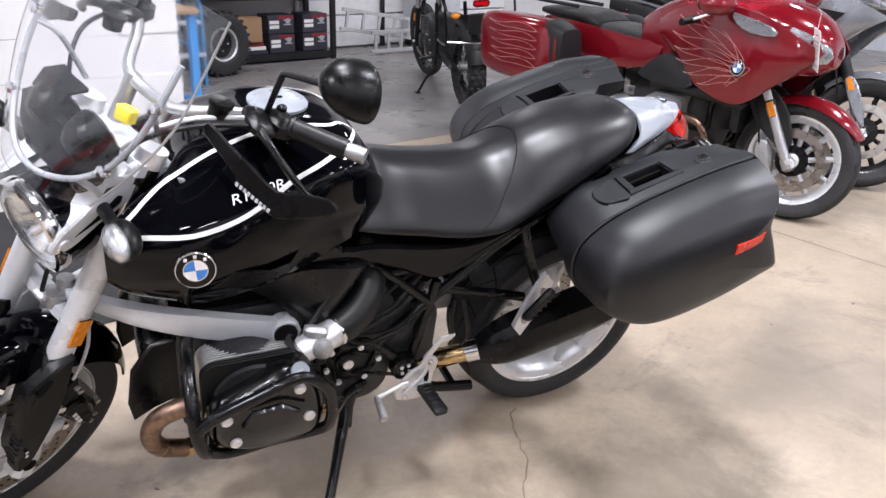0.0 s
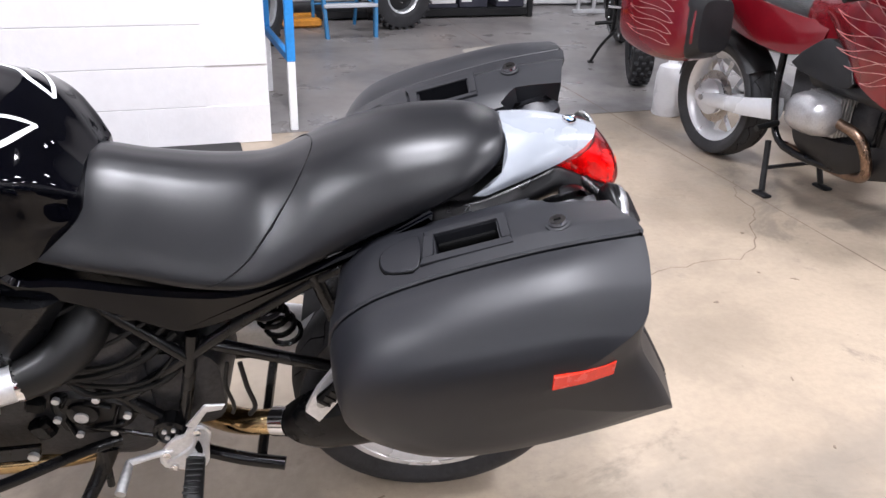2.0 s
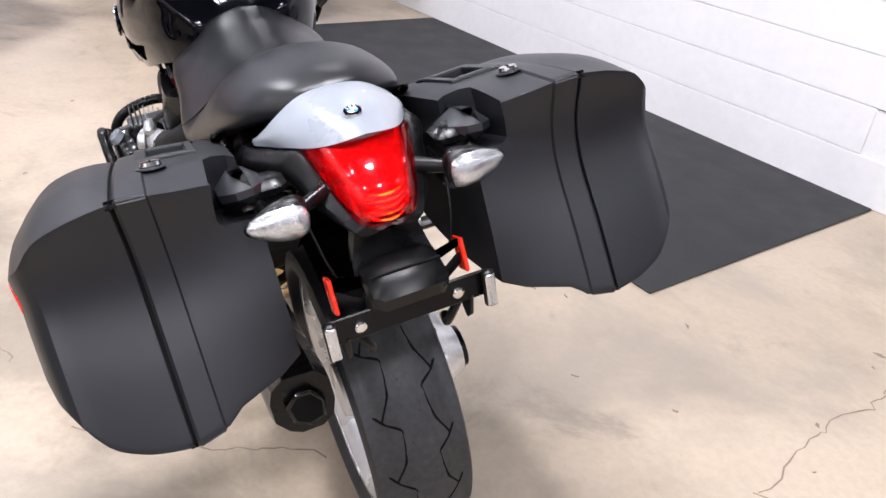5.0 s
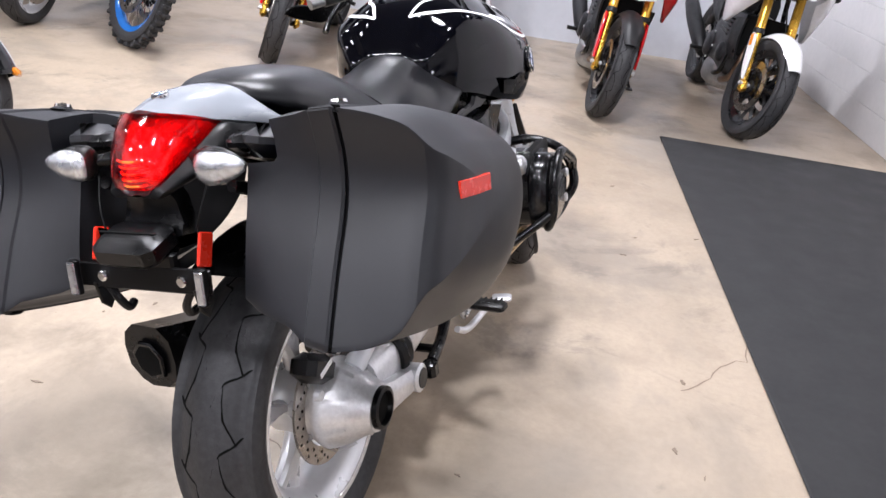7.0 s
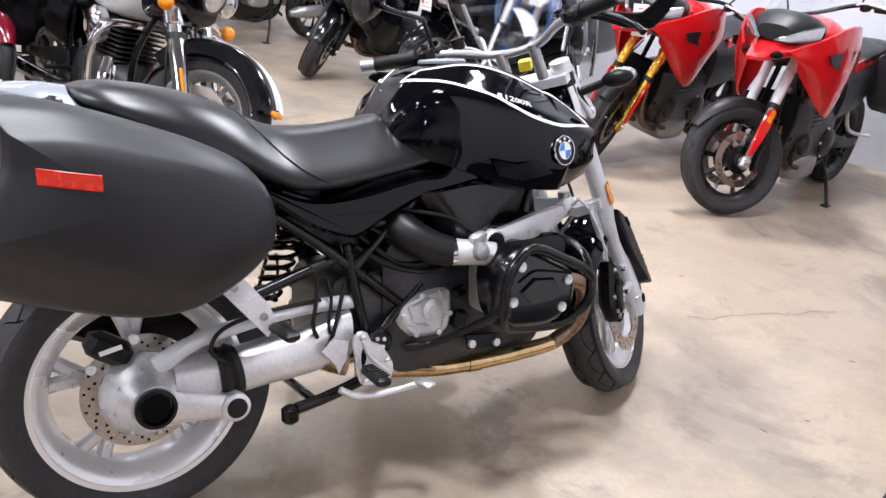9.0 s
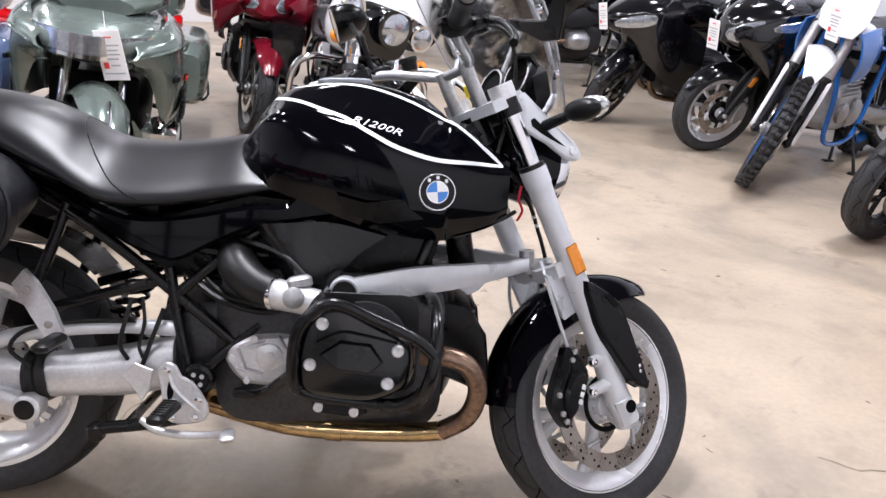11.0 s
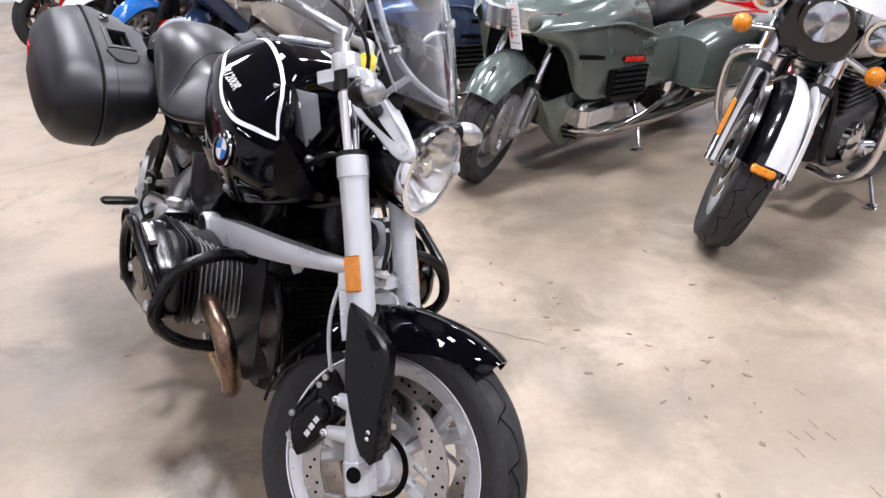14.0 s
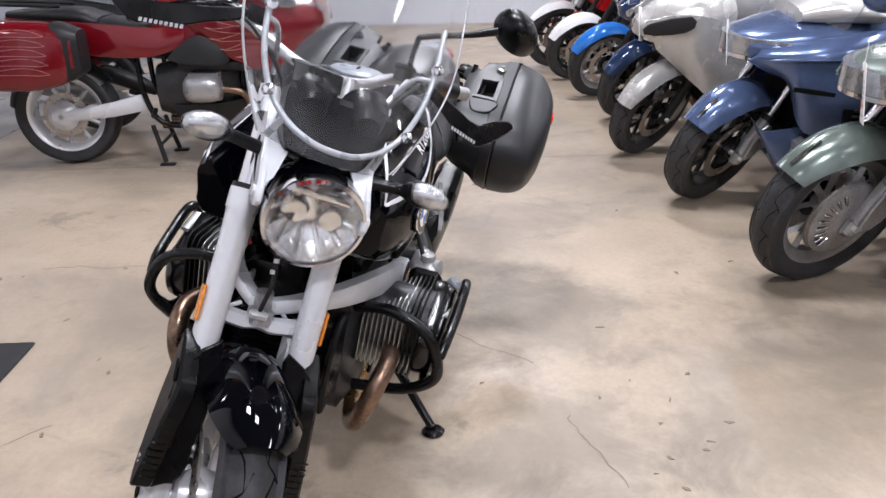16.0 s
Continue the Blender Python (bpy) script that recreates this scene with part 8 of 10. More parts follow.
        st = self.p("side_stand", Shape().tube([(x, y, 0.27), (x + 0.05, y + 0.09, 0.16), (foot[0], foot[1], foot[2] + 0.012)], 0.011, 10), material or PLAST)
        self.p("stand_foot", Shape().box((foot[0] + 0.012, foot[1], foot[2] + 0.006), (0.07, 0.05, 0.010), 0.004, pose(0, 0, 0, self.lean, 0, 0)), material or PLAST, st)

    def swingarm(self, material, sides=(1, -1), shaft=None):
        for sg in sides:
            sw = self.p("swingarm", Shape().grid([[(x, sg * y + dy, z + dz) for dy, dz in ((0.022, 0.02), (0.022, -0.02), (0.012, -h), (-0.012, -h), (-0.022, -0.02), (-0.022, 0.02), (-0.012, h), (0.012, h))] for x, y, z, h in ((-0.05, 0.12, self.Rr, 0.03), (0.05, 0.12, self.Rr, 0.032), (0.30, 0.115, self.Rr + 0.03, 0.042), (0.50, 0.10, self.Rr + 0.07, 0.05))]), material)
            if shaft:
                self.p("final_drive", Shape().lathe([(0.085, 0.0), (0.09, 0.03), (0.06, 0.06), (0.035, 0.068), (0.0001, 0.068)], (0, sg * 0.07, self.Rr), (0, sg, 0), 24), shaft, sw)
        self.p("rear_axle", Shape().tube([(0, -0.15, self.Rr), (0, 0.15, self.Rr)], 0.014, 12), ALUD)

    def chassis(self, z=0.75, tube=FRAME):
        for sg in (1, -1):
            self.p("frame_tube", Shape().tube([(self.wb - 0.36, sg * 0.05, z + 0.08), (self.wb - 0.42, sg * 0.12, 0.55), (self.wb - 0.47, sg * 0.14, 0.28), (0.62, sg * 0.14, 0.24), (0.50, sg * 0.13, 0.40), (0.48, sg * 0.12, z - 0.05)], 0.016, 10), tube)
            self.p("subframe_tube", Shape().tube([(self.wb - 0.36, sg * 0.05, z + 0.06), (0.55, sg * 0.12, z), (-0.15, sg * 0.12, z + 0.05)], 0.014, 8), tube)
            self.p("footrest", Shape().tube([(0.55, sg * 0.14, 0.33), (0.57, sg * 0.27, 0.32)], 0.014, 10), HOSE)

    def block(self, x0, x1, z0, z1, w, material, ribs=5):
        e = self.p("engine", pod([(x0, z0 + 0.06, z1 - 0.08, w * 0.8), (x0 + 0.07, z0, z1 - 0.03, w), ((x0 + x1) / 2, z0 - 0.01, z1, w), (x1 - 0.06, z0 + 0.01, z1 - 0.02, w * 0.95), (x1, z0 + 0.06, z1 - 0.1, w * 0.7)], 3.6), material, None, "cast engine block")
        for sg in (1, -1):
            self.p("engine_cover", Shape().lathe([(0.085, 0), (0.088, 0.02), (0.07, 0.036), (0.0001, 0.04)], (x0 + 0.13, sg * w * 0.96, z0 + 0.13), (0, sg, 0), 24), material, e)
            self.p("clutch_cover", Shape().lathe([(0.065, 0), (0.066, 0.024), (0.05, 0.036), (0.0001, 0.04)], (x1 - 0.12, sg * w * 0.92, z0 + 0.14), (0, sg, 0), 24), material, e)
            for k in range(ribs):
                self.p("cooling_fin", Shape().box(((x0 + x1) / 2 + 0.05, sg * w * 0.97, z0 + 0.25 + 0.026 * k), (0.20, 0.025, 0.008), 0.002), material, e)
            for k in range(5):
                self.p("bolt", Shape().lathe([(0.008, 0), (0.008, 0.009), (0.0001, 0.01)], (x0 + 0.13 + 0.092 * math.cos(k * 1.26), sg * (w * 0.96 + 0.008), z0 + 0.13 + 0.092 * math.sin(k * 1.26)), (0, sg, 0), 8), ALU, e)
        return e

    def boxer(self, material, x=0.87, z=0.47):
        e = self.p("engine", pod([(x - 0.30, 0.30, 0.58, 0.12), (x - 0.1, 0.25, 0.62, 0.15), (x + 0.1, 0.25, 0.62, 0.15), (x + 0.2, 0.32, 0.56, 0.11)], 3.4), CASE, None, "boxer engine case")
        for sg in (1, -1):
            for k in range(6):
                self.p("cylinder_fin", Shape().box((x, sg * (0.145 + 0.017 * k), z), (0.17, 0.006, 0.16), 0.002), ALUD, e)
            vc = self.p("valve_cover", Shape().grid([sect(0, -h, h, w_, 0, 3.2)[:, [1, 0, 2]] * V(1, 1, 1) + V(x, sg * y, z) for y, w_, h in ((0.235, 0.105, 0.075), (0.26, 0.112, 0.082), (0.31, 0.105, 0.075), (0.345, 0.08, 0.052), (0.352, 0.05, 0.03))]), material, e, "silver valve cover")
            for dx, dz in ((-0.06, 0.03), (0.06, 0.03), (0.0, -0.04)):
                self.p("cover_bolt", Shape().lathe([(0.009, 0), (0.009, 0.012), (0.0001, 0.013)], (x + dx, sg * 0.334, z + dz), (0, sg, 0), 10), ALUD, vc)
            self.p("exhaust_header", Shape().tube([(x + 0.09, sg * 0.24, z - 0.01), (x + 0.22, sg * 0.24, z - 0.04), (x + 0.25, sg * 0.20, z - 0.17), (x + 0.10, sg * 0.13, 0.235), (x - 0.3, sg * 0.10, 0.23)], 0.021, 12), BRONZE, e)
        return e

    def muffler(self, sg, pts, r, material, head=BRONZE):
        mf = self.p("muffler", Shape().tube(pts, [r * 0.6, r * 0.95, r, r, r, r * 0.92], 20, 4), material)
        e = Vector(pts[-1]) - Vector(pts[-2])
        self.p("muffler_tip", Shape().lathe([(r * 0.93, 0), (r * 0.75, 0.02), (r * 0.5, 0.021), (r * 0.48, -0.03)], pts[-1], tuple(e), 20, caps=False), SHADE_BLACK, mf)
        return mf

    def seat(self, rows, material=None, name="seat"):
        return self.p(name, pod(rows, 3.0), material or HIDE, None, "")

    def screen(self, x, z, w, h, tilt=0.45, steer=False):
        rows = []
        for v in np.linspace(0, 1, 8):
            ww = w * (1 - 0.45 * v * v)
            o = [(x - tilt * h * v - 0.12 * u * u, u * ww, z + h * v - 0.05 * u * u * (1 - v)) for u in np.linspace(-1, 1, 13)]
            rows.append(o + [(a - 0.004, b * 0.99, c) for a, b, c in o[::-1]])
        s = self.p("windscreen", Shape(self.st if steer else None).grid(rows), SCREEN, None, "clear plastic windscreen")
        s.visible_shadow = False
        return s

    def lamp(self, at, d, r, material=None, steer=False, label="round chrome headlamp"):
        m = self.st if steer else None
        l = self.p("headlamp", Shape(m).lathe([(0.0001, -r * 0.9), (r * 0.7, -r * 0.6), (r * 1.0, -0.01), (r * 1.08, 0.006), (r * 1.05, 0.02), (r * 0.96, 0.02)], at, d, 28), material or CHROME, None, label)
        self.p("lens", Shape(m).lathe([(r * 0.97, 0.012), (r * 0.7, 0.03), (0.0001, 0.042)], at, d, 24), LAMPC, l)

    def patch(self, name, poly, y, sg, material, parent=None, th=0.006, label="", m=None):
        return self.p(name, Shape(m).plate(smooth_line(poly, 2, True) if len(poly) > 4 else poly, lambda a, b, h: (a, sg * (y(a, b) if callable(y) else y) + sg * h, b), 0, th, min(0.003, th / 3)), material, parent, label)

    def tag(self, at, yaw=0.0, tilt=8.0, roll=0.0, w=0.105, h=0.185):
        """A price card hanging from the bike on a string: its printing is only bars."""
        m = self.root.matrix_basis @ Matrix.Translation(at)
        p0 = m.translation
        M = pose(p0.x, p0.y, p0.z, tilt, roll, yaw)
        card = solo("price_tag", Shape().box((0, 0, 0), (w, 0.003, h), 0.001), PAPER, "white price card hanging on a motorcycle", "price tag", "price tags", m=M)
        part("red_square", Shape().box((-w * 0.26, -0.0022, -h * 0.20), (0.022, 0.001, 0.024)), INKR, card)
        for k, (z, l) in enumerate(((0.36, 0.3), (0.2, 0.75), (0.1, 0.6), (0.02, 0.7), (-0.07, 0.5), (-0.2, 0.35), (-0.36, 0.8))):
            part("text_bar", Shape().box((0.01 if k == 5 else 0, -0.002, z * h), (w * l, 0.0008, 0.006)), INKR if k == 0 else INKG, card)
        part("string", Shape().tube([(0, 0, h / 2), (0.004, 0.01, h / 2 + 0.07)], 0.0012, 5), PAPER, card)
        return card


NV, NU = (ST, -CT), (-CT, -ST)


def sport_tourer(label, F, head, body, wheel_mat, lean=9.0, steer=18.0, flames=False, boxer=True, centre=False, boxes=True, tag=None, tag_yaw=0.0):
    b = Moto(label, F, head, 1.497, 0.300, 0.305, lean, steer)
    b.wheel(True, 0.120, wheel_mat, n=10)
    b.wheel(False, 0.170, wheel_mat, n=10)
    b.fork(0.105, SILVER if flames else PLAST, BARM if flames else PLAST, 0.020, 0.024, 0.30, 0.62)
    b.swingarm(SILVER, (-1,), SILVER)
    b.chassis(0.72)
    if boxer:
        b.boxer(VCAST)
    else:
        b.block(0.55, 1.12, 0.22, 0.62, 0.20, CASE)
    fe = b.fender(28, 120, 0.080, body, 0.022, 0.05, "painted front fender tip")
    b.sp("fender_rear", Shape().grid(arc_shell((b.wb, 0, b.Rf), radians(85), radians(176), lambda q: (b.Rf + 0.017, 0.074, 0.075), 14)), PLAST, fe)
    for sg in (1, -1):
        b.sp("fork_shield", Shape().plate(smooth_line([(0.05, 0.05), (0.22, 0.10), (0.38, 0.05), (0.40, -0.06), (0.20, -0.05)], 3, True), lambda a, c, h, sg=sg: b.f(a, c, sg * (0.078 + h)), 0, 0.02, 0.006), PLAST, fe)
        # painted side of the fairing, wide and drawn to a low point
        b.p("side_fairing", skin([(0.72, 0.93, 0.16), (0.92, 1.00, 0.235), (1.12, 1.03, 0.29), (1.34, 1.00, 0.28), (1.52, 0.90, 0.20), (1.60, 0.84, 0.13)], [(0.80, 0.80, 0.20), (0.94, 0.70, 0.255), (1.10, 0.615, 0.29), (1.30, 0.575, 0.285), (1.44, 0.68, 0.22), (1.54, 0.76, 0.13)], sg, 0.038, 0.014, 5, 10), body, None, "painted side fairing")
        b.p("tank_side", skin([(0.60, 0.93, 0.10), (0.72, 0.97, 0.15), (0.90, 1.02, 0.20)], [(0.60, 0.76, 0.15), (0.74, 0.73, 0.20), (0.90, 0.72, 0.24)], sg, 0.02), body)
        b.patch("knee_panel", [(0.69, 0.637), (0.80, 0.735), (0.88, 0.765), (0.97, 0.72), (1.04, 0.63), (0.98, 0.60), (0.84, 0.605)], lambda a, z: 0.235 + 0.12 * max(0, 0.7 - z) + 0.05 * (a - 0.69), sg, PLAST, None, 0.03, "black plastic knee panel")
        b.p("lower_panel", skin([(0.72, 0.62, 0.20), (1.0, 0.62, 0.26), (1.34, 0.58, 0.26)], [(0.76, 0.555, 0.20), (1.02, 0.565, 0.25), (1.30, 0.545, 0.24)], sg, 0.012, 0.02), PLAST)
        b.p("belly_panel", skin([(0.66, 0.36, 0.16), (0.95, 0.37, 0.20), (1.22, 0.42, 0.17)], [(0.70, 0.24, 0.12), (0.95, 0.22, 0.14), (1.16, 0.27, 0.12)], sg, 0.02, 0.012), PLAST)
        b.p("rear_panel", skin([(-0.12, 0.86, 0.10), (0.22, 0.84, 0.17), (0.62, 0.80, 0.18), (0.80, 0.82, 0.20)], [(-0.10, 0.74, 0.10), (0.20, 0.66, 0.15), (0.55, 0.64, 0.19), (0.78, 0.70, 0.22)], sg, 0.015), body)
        b.patch("indicator", [(1.24, 1.00), (1.42, 0.95), (1.44, 0.91), (1.34, 0.915), (1.26, 0.95)], lambda a, z: 0.318 - 0.35 * max(0, a - 1.34), sg, LAMPC, None, 0.016, "clear front indicator")
        b.p("mirror", Shape().ellipsoid((1.20, sg * 0.42, 1.04), (0.075, 0.10, 0.055), 18, 12, pose(0, 0, 0, 0, 10, sg * 20)), body if flames else PLAST, None, "fairing mirror")
        if flames:
            fx = lambda x, z: 0.292 + 0.042 * math.sin(math.pi * min(1, max(0, (z - 0.60) / 0.40))) - 0.30 * max(0, 1.08 - x) ** 1.5 - 0.35 * max(0, x - 1.32)
            # each lick: root, tip, belly of its upper and lower line
            licks = [((1.33, 0.79), (0.92, 0.965), 0.055, 0.028), ((1.30, 0.80), (1.02, 0.985), 0.045, 0.020), ((1.30, 0.775), (0.90, 0.885), 0.050, 0.020), ((1.29, 0.760), (0.93, 0.815), 0.045, 0.016),
                     ((1.28, 0.735), (0.95, 0.755), 0.040, 0.014), ((1.29, 0.715), (1.00, 0.695), 0.034, 0.012), ((1.31, 0.695), (1.08, 0.650), 0.030, 0.012), ((1.36, 0.755), (1.20, 0.640), 0.030, 0.020)]
            for (x0, z0), (x1, z1), up_, dn_ in licks:
                for w_ in (up_, -dn_):
                    line = []
                    for q in np.linspace(0, 1, 9):
                        x, z = x0 + (x1 - x0) * q, z0 + (z1 - z0) * q + w_ * math.sin(math.pi * q ** 0.7) * (1 - 0.55 * q) + 0.014 * math.sin(6.0 * q) * q
                        line.append((x, sg * (fx(x, z) + 0.0012), z))
                    b.p("flame_line", Shape().tube(line, 0.0014, 5, 3), FLAME)
            roundel(b.root, (1.30, sg * 0.327, 0.753), (0, sg, 0.12), 0.036)
    b.p("tank", pod([(0.56, 0.80, 0.92, 0.10), (0.70, 0.78, 1.0, 0.16), (0.90, 0.76, 1.05, 0.19), (1.1, 0.78, 1.04, 0.18), (1.2, 0.85, 1.0, 0.12)]), body)
    b.p("nose", pod([(1.15, 0.74, 1.06, 0.26), (1.36, 0.72, 1.05, 0.235), (1.52, 0.72, 0.98, 0.16), (1.60, 0.76, 0.90, 0.07)]), body)
    for sg in (1, -1):
        b.patch("headlamp_glass", [(1.47, 0.95), (1.60, 0.86), (1.595, 0.79), (1.50, 0.80), (1.44, 0.88)], lambda a, z: 0.195 - 1.05 * max(0, a - 1.47), sg, LAMPC, None, 0.016, "large clear headlamp glass")
    b.p("radiator", Shape().box((1.22, 0, 0.50), (0.05, 0.30, 0.20), 0.01), PLAST)
    b.screen(1.40, 1.02, 0.24, 0.36, 0.75)
    b.seat([(-0.22, 0.86, 0.90, 0.08), (-0.05, 0.84, 0.915, 0.14), (0.18, 0.82, 0.91, 0.16), (0.30, 0.80, 0.86, 0.15)], None, "pillion_seat")
    b.seat([(0.26, 0.78, 0.85, 0.13), (0.36, 0.76, 0.855, 0.16), (0.52, 0.74, 0.83, 0.16), (0.66, 0.74, 0.80, 0.12), (0.70, 0.76, 0.79, 0.08)])
    b.rear_fender(35, 170, 0.09, PLAST)
    if boxes:
        for sg in (1, -1):
            cs = b.p("side_case", pod([(-0.40, 0.60, 0.84, 0.075), (-0.34, 0.53, 0.875, 0.105), (-0.10, 0.50, 0.875, 0.12), (0.12, 0.52, 0.86, 0.115), (0.24, 0.58, 0.82, 0.09)], 4.2, sg * 0.345), body, None, "painted side case")
            b.p("case_band", pod([(0.14, 0.535, 0.865, 0.110), (0.20, 0.55, 0.85, 0.105), (0.27, 0.59, 0.82, 0.085)], 4.2, sg * 0.340), PLAST, cs)
            if flames:
                for z in (0.60, 0.65, 0.70, 0.75, 0.80):
                    for w_ in (0.030, -0.014):
                        b.p("flame_line", Shape().tube([(0.12 - 0.42 * q, sg * (0.4665 - 0.13 * max(0, 0.42 * q - 0.30)), z + 0.030 * q + w_ * math.sin(math.pi * q ** 0.7) * (1 - 0.5 * q) + 0.012 * math.sin(7 * q) * q) for q in np.linspace(0, 1, 9)], 0.0014, 5, 3), FLAME, cs)
        b.p("rear_light", Shape().box((-0.27, 0, 0.80), (0.05, 0.20, 0.07), 0.015), REDL)
        b.p("luggage_rack", Shape().tube([(0.10, 0.11, 0.925), (-0.30, 0.11, 0.945), (-0.36, 0, 0.945), (-0.30, -0.11, 0.945), (0.10, -0.11, 0.925)], 0.011, 8), PLAST)
    b.muffler(1, [(0.40, 0.16, 0.30), (0.25, 0.19, 0.33), (0.0, 0.22, 0.37), (-0.3, 0.24, 0.44)], 0.055, ALUD)
    b.bars(0.74, 0.33, 0.2, 0.05, mirrors=False)
    if centre:
        cst = b.p("centre_stand", Shape().tube([(0.52, -0.14, 0.24), (0.575, -0.17, 0.02)], 0.014, 10), PLAST)
        b.p("stand_leg", Shape().tube([(0.52, 0.14, 0.24), (0.575, 0.17, 0.02)], 0.014, 10), PLAST, cst)
        b.p("stand_foot", Shape().box((0.585, -0.175, 0.008), (0.09, 0.045, 0.014), 0.004), PLAST, cst)
        b.p("stand_foot", Shape().box((0.585, 0.175, 0.008), (0.09, 0.045, 0.014), 0.004), PLAST, cst)
        b.p("stand_bar", Shape().tube([(0.55, -0.16, 0.12), (0.55, 0.16, 0.12)], 0.010, 8), PLAST, cst)
    else:
        b.stand(0.60)
    if tag:
        b.tag(tag, tag_yaw, 8, 4)
    return b


def big_tourer(label, F, body, lower, tag=None, steer=20.0):
    """A heavy full-dress tourer: wide fairing, covered wheel, side vents, cases and top box."""
    b = Moto(label, F, NV, 1.69, 0.315, 0.305, 8.0, steer, 29.0)
    b.wheel(True, 0.130, ALUD if lower else DARKW, n=10, cover=ALUD if lower else None, rim_in=0.085)
    b.wheel(False, 0.160, ALUD, n=10)
    b.fork(0.115, CHROME, ALUD, 0.021, 0.028, 0.22, 0.66, refl=False)
    b.fender(38, 168, 0.105, body, 0.030, 0.075, "wide painted front fender", 0.72)
    b.sp("fender_trim", Shape().tube([(b.wb + (b.Rf + 0.036) * math.cos(a), 0.0, b.Rf + (b.Rf + 0.036) * math.sin(a)) for a in np.linspace(0.75, 1.1, 5)], 0.007, 8), CHROME)
    b.swingarm(ALUD)
    b.chassis(0.70)
    for sg in (1, -1):
        b.sp("fork_cover", Shape().plate(smooth_line([(0.02, 0.0), (0.02, 0.06), (0.17, 0.075), (0.20, 0.02), (0.12, -0.03)], 2, True), lambda a, c, h, sg=sg: b.f(a, c, sg * (0.145 + h)), 0, 0.014, 0.004), ALUD)
        b.p("fairing_side", skin([(0.88, 0.70, 0.31), (1.05, 0.74, 0.33), (1.25, 0.80, 0.34), (1.45, 0.80, 0.32), (1.60, 0.78, 0.25), (1.68, 0.76, 0.17)], [(0.87, 0.415, 0.31), (1.00, 0.42, 0.33), (1.20, 0.44, 0.33), (1.42, 0.465, 0.30), (1.50, 0.66, 0.24), (1.58, 0.70, 0.16)], sg, 0.022, 0.014, 5, 10), body, None, "painted fairing side")
        b.p("fairing_shoulder", skin([(0.98, 0.90, 0.24), (1.20, 0.905, 0.28), (1.42, 0.87, 0.27), (1.62, 0.82, 0.18)], [(0.92, 0.71, 0.33), (1.22, 0.795, 0.352), (1.45, 0.80, 0.335), (1.67, 0.765, 0.19)], sg, 0.018, 0.014, 5, 8), body)
        b.patch("trim_slot", [(1.02, 0.62), (1.52, 0.685), (1.52, 0.665), (1.02, 0.592)], lambda a, z: 0.358 - 0.28 * max(0, a - 1.40), sg, SHADE_BLACK, None, 0.012)
        if lower:
            b.patch("side_marker", [(1.03, 0.620), (1.20, 0.640), (1.20, 0.618), (1.03, 0.596)], lambda a, z: 0.364, sg, REDR, None, 0.008)
        for k in range(6):
            b.p("vent_slat", Shape().box((1.115, sg * 0.362, 0.435 + 0.027 * k), (0.30 - 0.006 * k, 0.016, 0.010), 0.002, pose(0, 0, 0, 0, -6, 0)), PLAST)
        b.patch("vent_back", [(0.945, 0.425), (1.28, 0.435), (1.295, 0.59), (0.955, 0.57)], lambda a, z: 0.352, sg, SHADE_BLACK, None, 0.007)
        b.p("fairing_edge", Shape().tube([(1.64, sg * 0.20, 0.764), (1.50, sg * 0.315, 0.797), (1.25, sg * 0.360, 0.800), (1.05, sg * 0.352, 0.745), (0.88, sg * 0.335, 0.705)], 0.007, 8), body)
        b.p("pocket_lid", Shape().box((0.95, sg * 0.30, 0.66), (0.16, 0.09, 0.05), 0.012), body)
        b.p("head_fin_cover", Shape().box((1.10, sg * 0.31, 0.335), (0.16, 0.08, 0.10), 0.02), ALUD)
        b.p("lower_cowl", skin([(1.28, 0.46, 0.22), (1.42, 0.46, 0.24), (1.56, 0.44, 0.22), (1.62, 0.50, 0.19)], [(1.20, 0.19, 0.18), (1.34, 0.17, 0.20), (1.44, 0.22, 0.19), (1.52, 0.32, 0.16)], sg, 0.025, 0.014, 4, 8), body, None, "painted lower cowl")
        for k in range(5):
            b.p("cowl_slot", Shape().box((1.40 - 0.01 * k, sg * (0.232 + 0.003 * k), 0.335 - 0.026 * k), (0.12, 0.012, 0.010), 0.002, pose(0, 0, 0, 0, -18, 0)), SHADE_BLACK)
        hd = b.p("cylinder_head", Shape().box((1.30, sg * 0.285, 0.365), (0.27, 0.14, 0.13), 0.025), CHROME if lower else ALUD, None, "polished cylinder head cover")
        b.p("head_plate", Shape().box((1.30, sg * 0.356, 0.365), (0.20, 0.012, 0.075), 0.004), ALU, hd)
        b.p("chrome_guard", Shape().tube([(1.36, sg * 0.22, 0.26), (1.20, sg * 0.345, 0.265), (0.95, sg * 0.35, 0.285), (0.72, sg * 0.33, 0.31), (0.45, sg * 0.30, 0.33)], 0.013, 10), CHROME)
        b.p("exhaust_pipe", Shape().tube([(1.28, sg * 0.24, 0.25), (1.0, sg * 0.22, 0.19), (0.5, sg * 0.26, 0.19), (-0.1, sg * 0.30, 0.22)], 0.035, 12), CHROME)
        b.p("side_cover", skin([(0.40, 0.68, 0.20), (0.64, 0.70, 0.24), (0.90, 0.70, 0.28)], [(0.42, 0.40, 0.24), (0.66, 0.39, 0.27), (0.90, 0.42, 0.30)], sg, 0.02), body)
        bg = b.p("saddlebag", pod([(-0.50, 0.36, 0.60, 0.09), (-0.42, 0.29, 0.66, 0.13), (-0.05, 0.27, 0.68, 0.15), (0.30, 0.30, 0.68, 0.145), (0.47, 0.36, 0.62, 0.11)], 4.0, sg * 0.305), body, None, "painted saddlebag")
